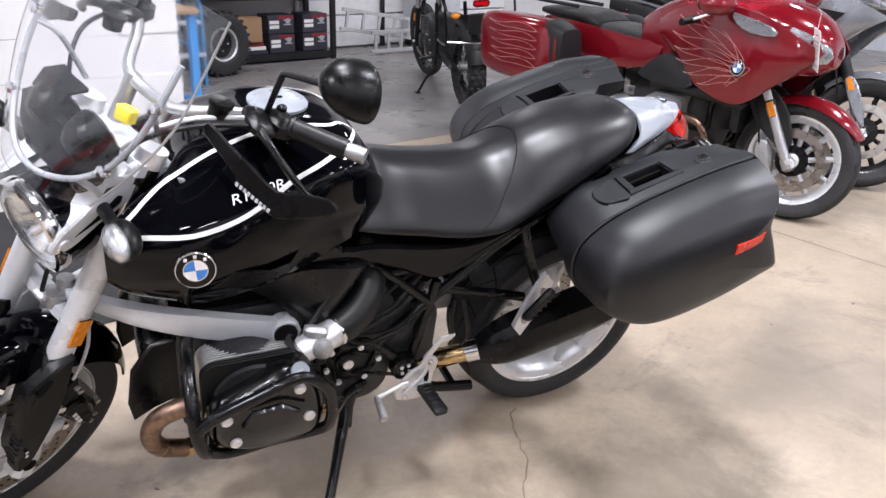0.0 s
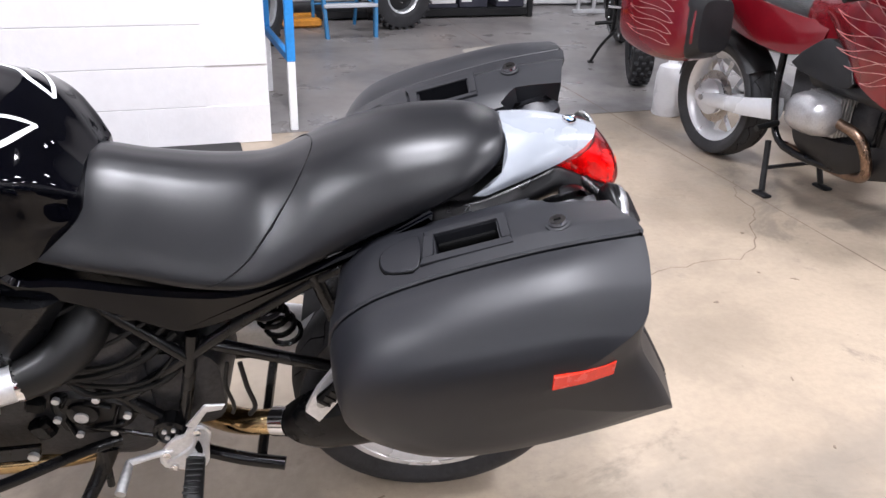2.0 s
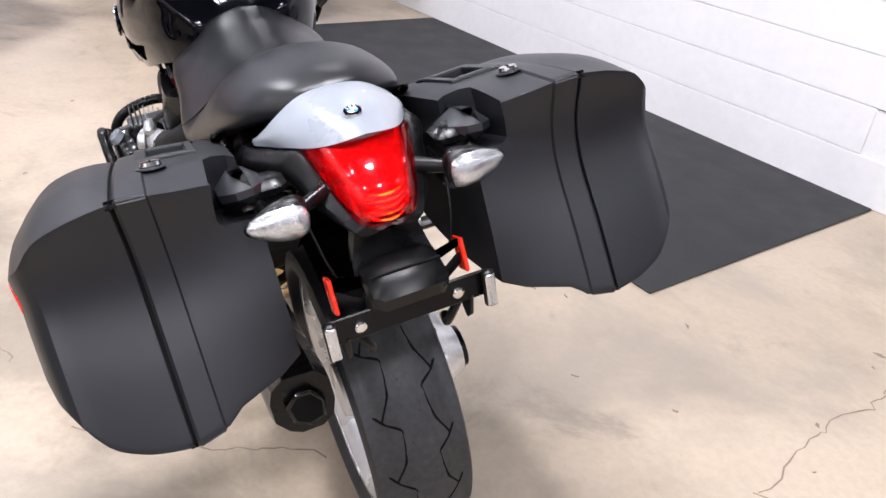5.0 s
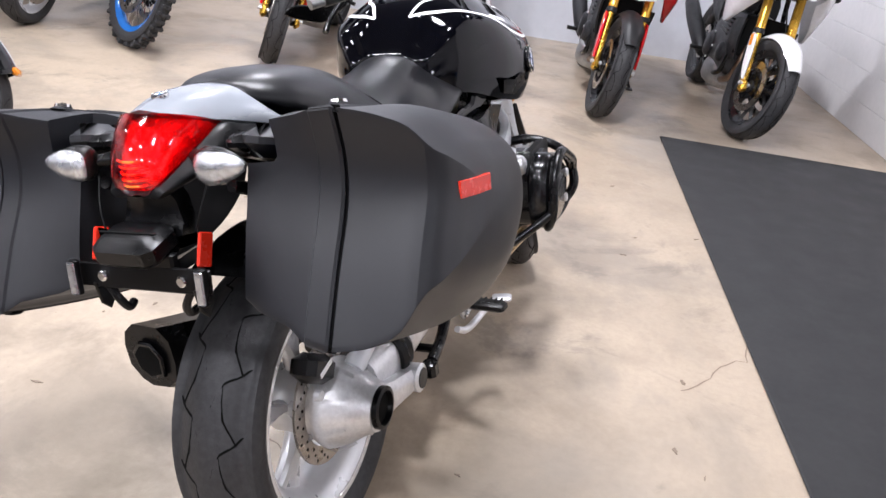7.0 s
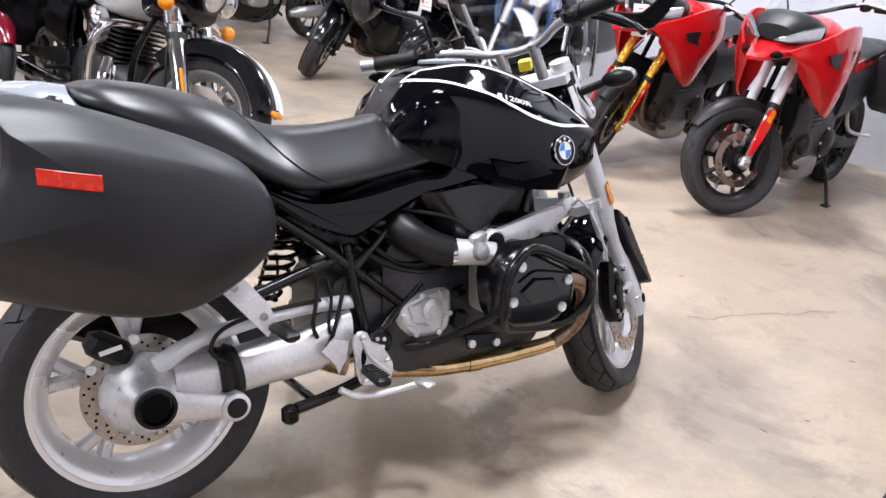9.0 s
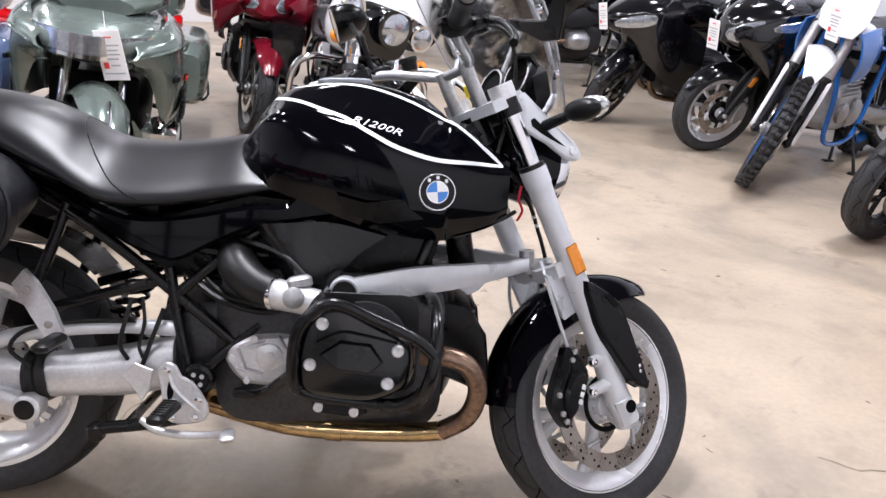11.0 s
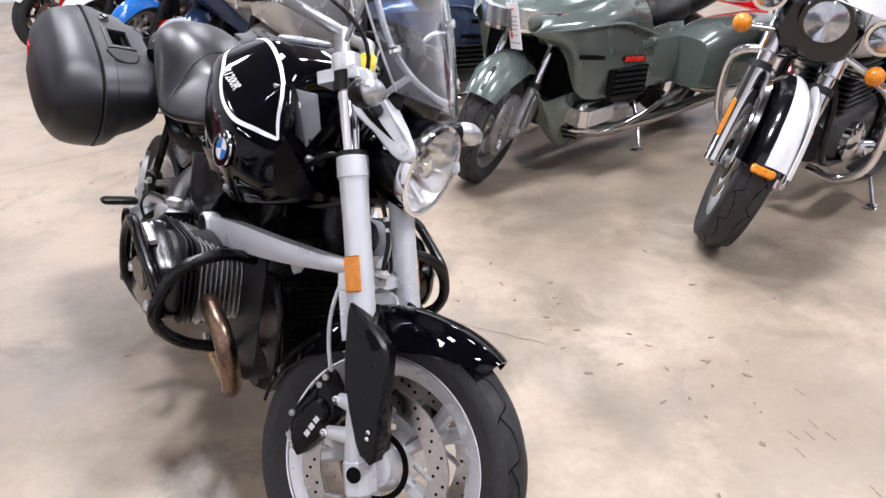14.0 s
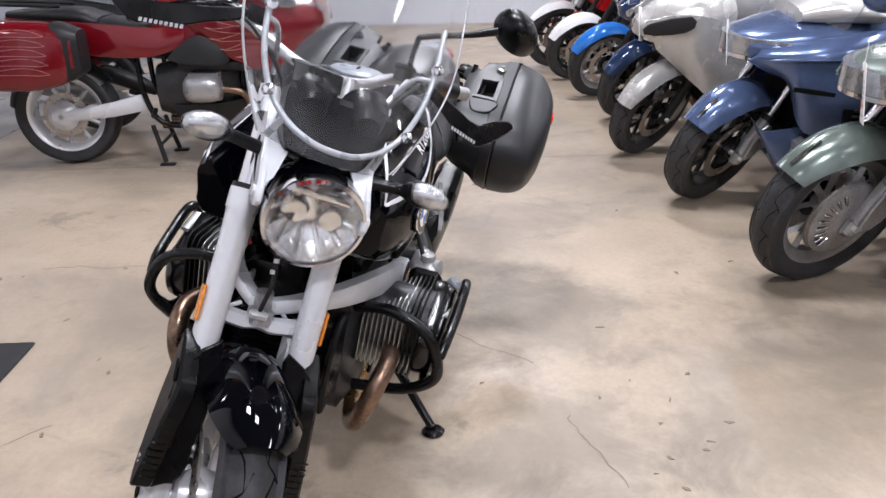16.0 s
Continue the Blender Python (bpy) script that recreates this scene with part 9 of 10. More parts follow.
        b.p("bag_trim", Shape().tube([(0.46, sg * 0.36, 0.36), (0.30, sg * 0.452, 0.35), (-0.05, sg * 0.458, 0.345), (-0.42, sg * 0.42, 0.37)], 0.009, 8), CHROME, bg)
        b.p("mirror", Shape().ellipsoid((1.28, sg * 0.43, 1.08), (0.09, 0.085, 0.06), 16, 10), body)
    b.p("engine", pod([(0.55, 0.26, 0.55, 0.17), (0.8, 0.2, 0.6, 0.2), (1.2, 0.2, 0.58, 0.2), (1.42, 0.25, 0.5, 0.14)], 3.4), CASE, None, "flat engine case")
    b.p("fairing_nose", pod([(1.22, 0.70, 0.94, 0.28), (1.42, 0.71, 0.92, 0.27), (1.62, 0.72, 0.875, 0.19), (1.70, 0.75, 0.845, 0.09)], 2.6), body)
    band = lambda y0, y1, z0, z1, d: Shape().grid([[(1.742 - 3.9 * y * y, y, z) for z in (z0, z0 + 0.008, z1 - 0.008, z1)] + [(1.742 - d - 3.9 * y * y, y, z) for z in (z1, z0)] for y in np.linspace(y0, y1, 15)])
    hl_ = b.p("headlamp", band(-0.225, 0.225, 0.770, 0.846, 0.05), LAMPC, None, "wide clear headlamp glass")
    b.p("chrome_trim", band(-0.26, 0.26, 0.752, 0.768, 0.03), CHROME, hl_)
    for sg in (1, -1):
        b.p("indicator", band(min(sg * 0.228, sg * 0.295), max(sg * 0.228, sg * 0.295), 0.782, 0.842, 0.05), AMBER, None, "amber front indicator")
    b.p("dash_cowl", pod([(1.15, 0.90, 1.02, 0.27), (1.32, 0.90, 1.03, 0.24), (1.46, 0.90, 0.97, 0.15)], 2.6), body if lower else P_SILVER)
    b.screen(1.44, 0.95, 0.27, 0.46, 0.6)
    b.p("radiator_grille", Shape().box((1.40, 0, 0.52), (0.05, 0.36, 0.24), 0.01), SHADE_BLACK)
    b.p("tank", pod([(0.62, 0.66, 0.86, 0.16), (0.80, 0.64, 0.93, 0.21), (1.05, 0.62, 0.95, 0.23), (1.25, 0.66, 0.92, 0.2)]), body)
    b.seat([(-0.05, 0.70, 0.90, 0.17), (0.12, 0.68, 0.88, 0.19), (0.30, 0.66, 0.83, 0.19), (0.36, 0.66, 0.80, 0.17)], None, "pillion_seat")
    b.seat([(0.28, 0.66, 0.80, 0.17), (0.40, 0.64, 0.80, 0.20), (0.60, 0.63, 0.77, 0.18), (0.72, 0.66, 0.75, 0.12)])
    tk = b.p("top_case", pod([(-0.55, 0.74, 0.98, 0.20), (-0.48, 0.70, 1.06, 0.26), (-0.25, 0.70, 1.07, 0.27), (-0.05, 0.74, 1.0, 0.24)], 4.5), body, None, "painted top case")
    b.p("rear_light", Shape().box((-0.56, 0, 0.66), (0.05, 0.5, 0.07), 0.015), REDL, tk)
    b.rear_fender(20, 165, 0.10, body)
    b.bars(0.66, 0.36, 0.22, 0.06, mirrors=False)
    b.stand(0.66, 0.14, CHROME if lower else None)
    if tag:
        b.tag(tag, -12, 6, -6, 0.115, 0.20)
    return b


def bagger(label, F):
    """The white and black cruiser with chrome guards."""
    b = Moto(label, F, NV, 1.62, 0.335, 0.315, 8.0, 28.0, 28.0)
    b.wheel(True, 0.135, ALUD, n=12, rim_in=0.105)
    b.wheel(False, 0.165, DARKW, n=10)
    b.fork(0.120, CHROME, CHROME, 0.030, 0.040, 0.36, 0.78, refl=False)
    fe = b.fender(22, 172, 0.088, P_BLACK, 0.034, 0.095, "black front fender with a white side", 0.85)
    c = (b.wb, 0, b.Rf)
    for sg in (1, -1):
        b.sp("fender_side", Shape().grid([[(c[0] + r * math.cos(a), sg * (0.098 - 0.016 * q), c[2] + r * math.sin(a)) for q, r in ((0.0, b.Rf - 0.045), (0.0, b.Rf + 0.01), (1.0, b.Rf + 0.026), (1.2, b.Rf + 0.02), (0.3, b.Rf - 0.045))] for a in np.linspace(0.42, 2.5, 16)]), P_WHITE if sg > 0 else P_BLACK, fe, "white painted fender side" if sg > 0 else "")
        b.sp("fender_trim", Shape().tube([(c[0] + (b.Rf - 0.045) * math.cos(a), sg * 0.096, c[2] + (b.Rf - 0.045) * math.sin(a)) for a in np.linspace(0.35, 1.3, 7)], 0.008, 8), CHROME, fe)
        b.sp("fork_reflector", Shape().box(b.f(0.14, 0.055, sg * 0.150), (0.012, 0.02, 0.15), 0.004, pose(0, 0, 0, 0, -28, 0)), AMBER)
        b.sp("fork_shroud", Shape().tube([b.f(0.42, 0.03, sg * 0.12), b.f(0.80, 0.03, sg * 0.12)], 0.042, 16), CHROME)
        b.lamp(b.f(0.60, 0.115, sg * 0.215), (1, 0, -0.05), 0.062, None, True, "small chrome auxiliary lamp")
        sgn = b.sp("turn_signal", Shape().ellipsoid(b.f(0.47, 0.085, sg * 0.255), (0.034, 0.036, 0.036), 16, 10), AMBER, None, "amber turn signal")
        b.sp("signal_stem", Shape().tube([b.f(0.50, 0.06, sg * 0.13), b.f(0.47, 0.06, sg * 0.255)], 0.013, 10), CHROME, sgn)
        b.p("engine_guard", Shape().tube([(1.17, sg * 0.10, 0.66), (1.22, sg * 0.26, 0.66), (1.22, sg * 0.335, 0.58), (1.20, sg * 0.33, 0.36), (1.20, sg * 0.24, 0.255), (1.17, sg * 0.10, 0.245)], 0.018, 12, 6), CHROME, None, "chrome engine guard")
        b.p("footboard", Shape().box((0.98, sg * 0.285, 0.29), (0.34, 0.10, 0.022), 0.008), PLAST)
        b.p("exhaust_pipe", Shape().tube([(0.95, -0.12, 0.45), (1.02, -0.17, 0.30), (0.6, -sg * 0.20, 0.24), (-0.35, -sg * 0.25, 0.24)], 0.040, 14), CHROME)
        bg = b.p("saddlebag", pod([(-0.46, 0.36, 0.62, 0.08), (-0.40, 0.32, 0.66, 0.105), (-0.05, 0.31, 0.66, 0.115), (0.24, 0.36, 0.64, 0.095)], 4.0, sg * 0.30), P_BLACK, None, "hard black saddlebag")
        b.p("bag_lid", pod([(-0.47, 0.60, 0.68, 0.09), (-0.40, 0.60, 0.71, 0.115), (-0.05, 0.60, 0.715, 0.122), (0.25, 0.595, 0.68, 0.10)], 4.0, sg * 0.30), P_BLACK, bg)
        b.p("bag_guard", Shape().tube([(-0.30, sg * 0.20, 0.30), (-0.36, sg * 0.42, 0.31), (-0.20, sg * 0.43, 0.33), (0.1, sg * 0.42, 0.30), (0.16, sg * 0.20, 0.30)], 0.013, 10), CHROME, bg)
        b.p("side_cover", skin([(0.30, 0.66, 0.16), (0.60, 0.68, 0.17)], [(0.32, 0.44, 0.17), (0.58, 0.42, 0.18)], sg, 0.03), P_BLACK)
        for k in range(9):
            b.p("cylinder_fin", Shape().box((0.86, sg * 0.01, 0.46 + 0.024 * k), (0.30, 0.22, 0.008), 0.003), CASE)
    b.sp("white_panel", Shape().grid([[(c[0] + r * math.cos(a), y * 0.0895, c[2] + r * math.sin(a)) for k in (0.003, 0.001) for y in (np.linspace(-0.06, 1.0, 9) if k > 0.002 else np.linspace(1.0, -0.06, 9)) for r in [b.Rf + 0.034 + k - 0.095 * (0.5 + 0.5 * math.sin(math.pi * (a - 0.384) / 2.62)) * abs(y) ** 2.4]] for a in np.linspace(0.46, 2.0, 18)]), P_WHITE, fe, "white painted half of the fender")
    b.sp("fender_lamp", Shape().box((c[0] + (b.Rf + 0.030) * math.cos(0.40), 0.0, c[2] + (b.Rf + 0.030) * math.sin(0.40)), (0.030, 0.085, 0.026), 0.008, pose(0, 0, 0, 0, 40, 0)), AMBER, fe, "amber lamp on the fender tip")
    b.lamp(b.f(0.565, 0.165, 0), (1, 0, -0.06), 0.088, P_BLACK, True, "round headlamp with black surround")
    b.sp("headlamp_nacelle", Shape().grid([sect(x, z0, z1, w) for x, z0, z1, w in ((1.20, 0.70, 0.95, 0.12), (1.30, 0.70, 0.97, 0.16), (1.40, 0.71, 0.96, 0.155), (1.435, 0.74, 0.93, 0.13))]), P_BLACK)
    b.sp("batwing_fairing", Shape().grid([[(1.49 - 1.6 * y * y - 0.10 * v, y, 0.97 + 0.20 * v - 0.35 * y * y * (1 - v)) for v in np.linspace(0, 1, 6)] + [(1.47 - 1.6 * y * y - 0.10 * v, y, 0.97 + 0.20 * v - 0.35 * y * y * (1 - v)) for v in np.linspace(1, 0, 6)] for y in np.linspace(-0.36, 0.36, 17)]), P_WHITE, None, "white fork-mounted fairing")
    b.p("engine", pod([(0.55, 0.24, 0.46, 0.12), (0.7, 0.2, 0.48, 0.15), (0.95, 0.2, 0.47, 0.15), (1.12, 0.24, 0.42, 0.11)], 3.4), CASE, None, "twin cylinder engine")
    b.p("timing_cover", Shape().lathe([(0.09, 0), (0.09, 0.03), (0.07, 0.045), (0.0001, 0.05)], (0.92, 0.14, 0.33), (0, 1, 0), 26), CHROME)
    b.p("air_cleaner", Shape().lathe([(0.09, 0), (0.092, 0.04), (0.07, 0.06), (0.0001, 0.065)], (0.84, -0.13, 0.60), (0, -1, 0), 26), CHROME)
    b.chassis(0.70)
    b.swingarm(PLAST)
    b.p("tank", pod([(0.55, 0.70, 0.82, 0.09), (0.75, 0.66, 0.93, 0.16), (1.0, 0.67, 0.98, 0.175), (1.18, 0.76, 0.96, 0.10)]), P_WHITE, None, "white and black fuel tank")
    b.seat([(-0.30, 0.70, 0.79, 0.10), (-0.05, 0.68, 0.80, 0.15), (0.2, 0.63, 0.73, 0.17), (0.42, 0.62, 0.70, 0.17), (0.6, 0.64, 0.72, 0.10)])
    b.rear_fender(5, 150, 0.10, P_BLACK)
    b.bars(0.78, 0.40, 0.30, 0.10, CHROME, True, 0.03, CHROME)
    b.stand(0.72, 0.15, CHROME)
    return b


def adventure(label, F, head, body, fork_mat, fork_up=None, second=None, wheel_mat=DARKW, cases=None, beak=True, tag=None, tag_yaw=0, steer=16.0, lean=8.0, wire=False, Rf=0.315, stripe=None, hand=False):
    """A tall twin with a beak, side panels and long-travel fork."""
    second = second or PLAST
    b = Moto(label, F, head, 1.53, Rf, 0.31, lean, steer, 25.0)
    b.wheel(True, 0.120, wheel_mat, "wire" if wire else "cast", 10, stripe=stripe)
    b.wheel(False, 0.175, wheel_mat, "wire" if wire else "cast", 10)
    b.fork(0.105, fork_up or fork_mat, CHROME if fork_up is None else fork_mat, 0.021, 0.029, 0.33, 0.82, usd=True)
    b.swingarm(PLAST if not stripe else SILVER)
    b.chassis(0.78, FRAME)
    b.block(0.55, 1.14, 0.26, 0.68, 0.17, CASE)
    b.fender(35, 140, 0.07, second, 0.03, 0.05, "front fender", 0.6)
    for sg in (1, -1):
        b.sp("fork_guard", Shape().plate(smooth_line([(0.02, 0.06), (0.20, 0.075), (0.30, 0.06), (0.30, 0.01), (0.10, 0.02)], 2, True), lambda a, c, h, sg=sg: b.f(a, c, sg * (0.125 + h)), 0, 0.016, 0.005), body, None, "painted fork guard")
        b.p("side_panel", skin([(0.72, 0.95, 0.18), (0.95, 1.08, 0.25), (1.20, 1.10, 0.28), (1.42, 1.02, 0.23), (1.58, 0.94, 0.13)], [(0.76, 0.85, 0.20), (0.96, 0.74, 0.25), (1.10, 0.60, 0.26), (1.24, 0.66, 0.24), (1.44, 0.85, 0.15)], sg, 0.03, 0.014, 4, 8), body, None, "painted side panel")
        b.patch("panel_insert", [(1.10, 0.98), (1.40, 0.95), (1.36, 0.90), (1.14, 0.86)], lambda a, z: 0.290 - 0.25 * max(0, a - 1.30), sg, PLAST, None, 0.010)
        b.p("radiator_side", skin([(1.08, 0.64, 0.17), (1.28, 0.66, 0.17)], [(1.06, 0.36, 0.14), (1.24, 0.40, 0.13)], sg, 0.012), PLAST)
        b.patch("headlamp_glass", [(1.42, 1.08), (1.56, 1.01), (1.60, 0.985), (1.50, 0.985), (1.42, 1.02)], lambda a, z: 0.19 - 0.85 * max(0, a - 1.42), sg, LAMPC, None, 0.02, "narrow clear headlamp")
        b.p("tail_panel", skin([(-0.30, 0.95, 0.07), (0.10, 0.92, 0.12), (0.50, 0.86, 0.15)], [(-0.28, 0.86, 0.07), (0.10, 0.80, 0.12), (0.50, 0.74, 0.14)], sg, 0.012), body)
        b.p("exhaust_header", Shape().tube([(1.10, sg * 0.06, 0.56), (1.24, sg * 0.08, 0.48), (1.20, sg * 0.09, 0.30), (0.9, sg * 0.08, 0.21), (0.6, sg * 0.05, 0.22)], 0.022, 10), BRONZE)
        if hand:
            b.sp("hand_guard", Shape().grid([sect(0, -0.05, 0.05, 0.012)[:, [1, 0, 2]] * V(1, 1, k) + V(*b.f(0.86, 0.10 - 0.5 * abs(y - 0.30), sg * y)) for y, k in ((0.22, 0.6), (0.30, 1.0), (0.38, 1.0), (0.44, 0.5))]), PLAST, None, "black hand guard")
        if cases:
            cs = b.p("side_case", pod([(-0.46, 0.58, 0.92, 0.09), (-0.42, 0.55, 0.95, 0.115), (-0.05, 0.54, 0.95, 0.125), (0.14, 0.60, 0.93, 0.10)], 5.0, sg * 0.255), cases, None, "hard side case")
            b.p("case_latch", Shape().box((-0.16, sg * 0.382, 0.80), (0.06, 0.014, 0.10), 0.004), ALUD, cs)
            b.p("case_seam", Shape().tube([(-0.42, sg * 0.377, 0.66), (-0.05, sg * 0.384, 0.66), (0.06, sg * 0.365, 0.67)], 0.004, 6), SHADE_BLACK, cs)
            b.p("case_rail", Shape().tube([(0.30, sg * 0.10, 0.80), (0.12, sg * 0.14, 0.84), (-0.30, sg * 0.14, 0.86)], 0.011, 8), PLAST, cs)
            b.p("footrest_hanger", Shape().tube([(0.42, sg * 0.15, 0.60), (0.34, sg * 0.18, 0.44), (0.30, sg * 0.30, 0.43)], 0.013, 8), ALU)
    b.p("exhaust_box", pod([(0.66, 0.17, 0.30, 0.13), (0.72, 0.15, 0.33, 0.17), (0.92, 0.15, 0.33, 0.17), (0.98, 0.19, 0.30, 0.13)], 4.0), ALUD, None, "grey exhaust box under the engine")
    b.p("tank", pod([(0.62, 0.82, 0.94, 0.10), (0.80, 0.80, 1.06, 0.16), (1.02, 0.80, 1.12, 0.18), (1.24, 0.86, 1.08, 0.12)]), body)
    if beak:
        b.p("beak", pod([(1.30, 0.90, 1.05, 0.18), (1.48, 0.89, 0.99, 0.13), (1.64, 0.875, 0.93, 0.07), (1.74, 0.88, 0.90, 0.025)], 2.4), body, None, "painted beak")
        for sg in (1, -1):
            b.p("beak_intake", Shape().ellipsoid((1.585, sg * 0.075, 0.915), (0.08, 0.025, 0.02), 14, 8), SHADE_BLACK)
    b.p("headlamp_cowl", pod([(1.26, 0.96, 1.12, 0.17), (1.42, 0.97, 1.13, 0.16), (1.54, 0.98, 1.06, 0.09)]), body if not beak else PLAST)
    b.p("radiator", Shape().box((1.22, 0, 0.56), (0.04, 0.30, 0.26), 0.01), SHADE_BLACK)
    b.screen(1.42, 1.10, 0.19, 0.32, 0.6)
    b.seat([(-0.28, 0.93, 0.98, 0.08), (-0.05, 0.90, 0.98, 0.14), (0.22, 0.86, 0.94, 0.15), (0.42, 0.82, 0.88, 0.14), (0.62, 0.83, 0.89, 0.09)])
    b.p("tail_core", pod([(-0.34, 0.80, 0.93, 0.08), (0.0, 0.64, 0.92, 0.16), (0.35, 0.50, 0.88, 0.19), (0.66, 0.46, 0.86, 0.19)]), PLAST)
    b.rear_fender(60, 175, 0.085, PLAST)
    b.muffler(-1, [(0.42, -0.14, 0.28), (0.25, -0.17, 0.36), (0.05, -0.2, 0.44), (-0.2, -0.22, 0.54)], 0.058, PLAST)
    b.bars(0.90, 0.40, 0.16, 0.06)
    b.p("rear_light", Shape().box((-0.32, 0, 0.91), (0.04, 0.13, 0.04), 0.01), REDL)
    b.stand(0.55)
    if tag:
        b.tag(tag, tag_yaw, 6, -5)
    return b


def dirt(label, F, head, body, accent, tag=None, tag_yaw=0):
    b = Moto(label, F, head, 1.48, 0.35, 0.335, 9.0, 24.0, 27.0)
    b.wheel(True, 0.085, accent, "wire", knob=True)
    b.wheel(False, 0.115, accent, "wire", knob=True)
    b.fork(0.10, ALUD, PLAST, 0.024, 0.029, 0.38, 0.86, usd=True, refl=False)
    b.p("high_fender", Shape(b.st).grid([[(x, y * w, z - 0.03 * y * y) for y in np.linspace(-1, 1, 9)] + [(x, y * w * 0.97, z - 0.006 - 0.03 * y * y) for y in np.linspace(1, -1, 9)] for x, w, z in smooth_line([(1.05, 0.05, 0.80), (1.25, 0.085, 0.845), (1.50, 0.075, 0.84), (1.74, 0.035, 0.78)], 4)]), body, None, "high plastic front fender")
    for sg in (1, -1):
        b.sp("fork_guard", Shape().plate(smooth_line([(-0.02, 0.05), (0.10, 0.075), (0.34, 0.07), (0.36, 0.03), (0.10, 0.03)], 2, True), lambda a, c, h, sg=sg: b.f(a, c, sg * (0.115 + h)), 0, 0.022, 0.006), body, None, "white plastic fork guard")
        b.p("shroud", skin([(0.66, 0.93, 0.10), (0.90, 0.97, 0.16), (1.18, 0.95, 0.17)], [(0.72, 0.80, 0.12), (0.92, 0.70, 0.19), (1.08, 0.66, 0.17)], sg, 0.03, 0.01), accent, None, "plastic radiator shroud")
        b.p("side_plate", skin([(0.02, 0.92, 0.08), (0.35, 0.90, 0.12)], [(0.10, 0.72, 0.10), (0.38, 0.66, 0.14)], sg, 0.02, 0.01), body)
    b.sp("number_plate", Shape().plate(smooth_line([(0.62, -0.10), (0.62, 0.10), (0.80, 0.13), (0.92, 0.08), (0.92, -0.08), (0.80, -0.13)], 2, True), lambda a, c, h: b.f(a, 0.11 + h, c), 0, 0.012, 0.004), body, None, "blank front plate")
    b.block(0.58, 1.0, 0.30, 0.62, 0.13, ALUD)
    b.chassis(0.82, accent)
    b.swingarm(ALUD)
    b.p("tank", pod([(0.66, 0.82, 0.92, 0.09), (0.84, 0.80, 0.98, 0.13), (1.04, 0.86, 0.97, 0.08)]), body)
    b.seat([(-0.20, 0.93, 0.97, 0.07), (0.2, 0.90, 0.96, 0.09), (0.6, 0.88, 0.94, 0.09), (0.8, 0.92, 0.96, 0.06)])
    b.rear_fender(65, 150, 0.07, body, 0.12)
    b.muffler(-1, [(0.45, -0.12, 0.5), (0.3, -0.14, 0.62), (0.1, -0.15, 0.7), (-0.15, -0.16, 0.76)], 0.055, ALUD)
    b.bars(0.92, 0.40, 0.14, 0.08, mirrors=False)
    b.stand(0.5, 0.10)
    if tag:
        b.tag(tag, tag_yaw, 5, 6)
    return b


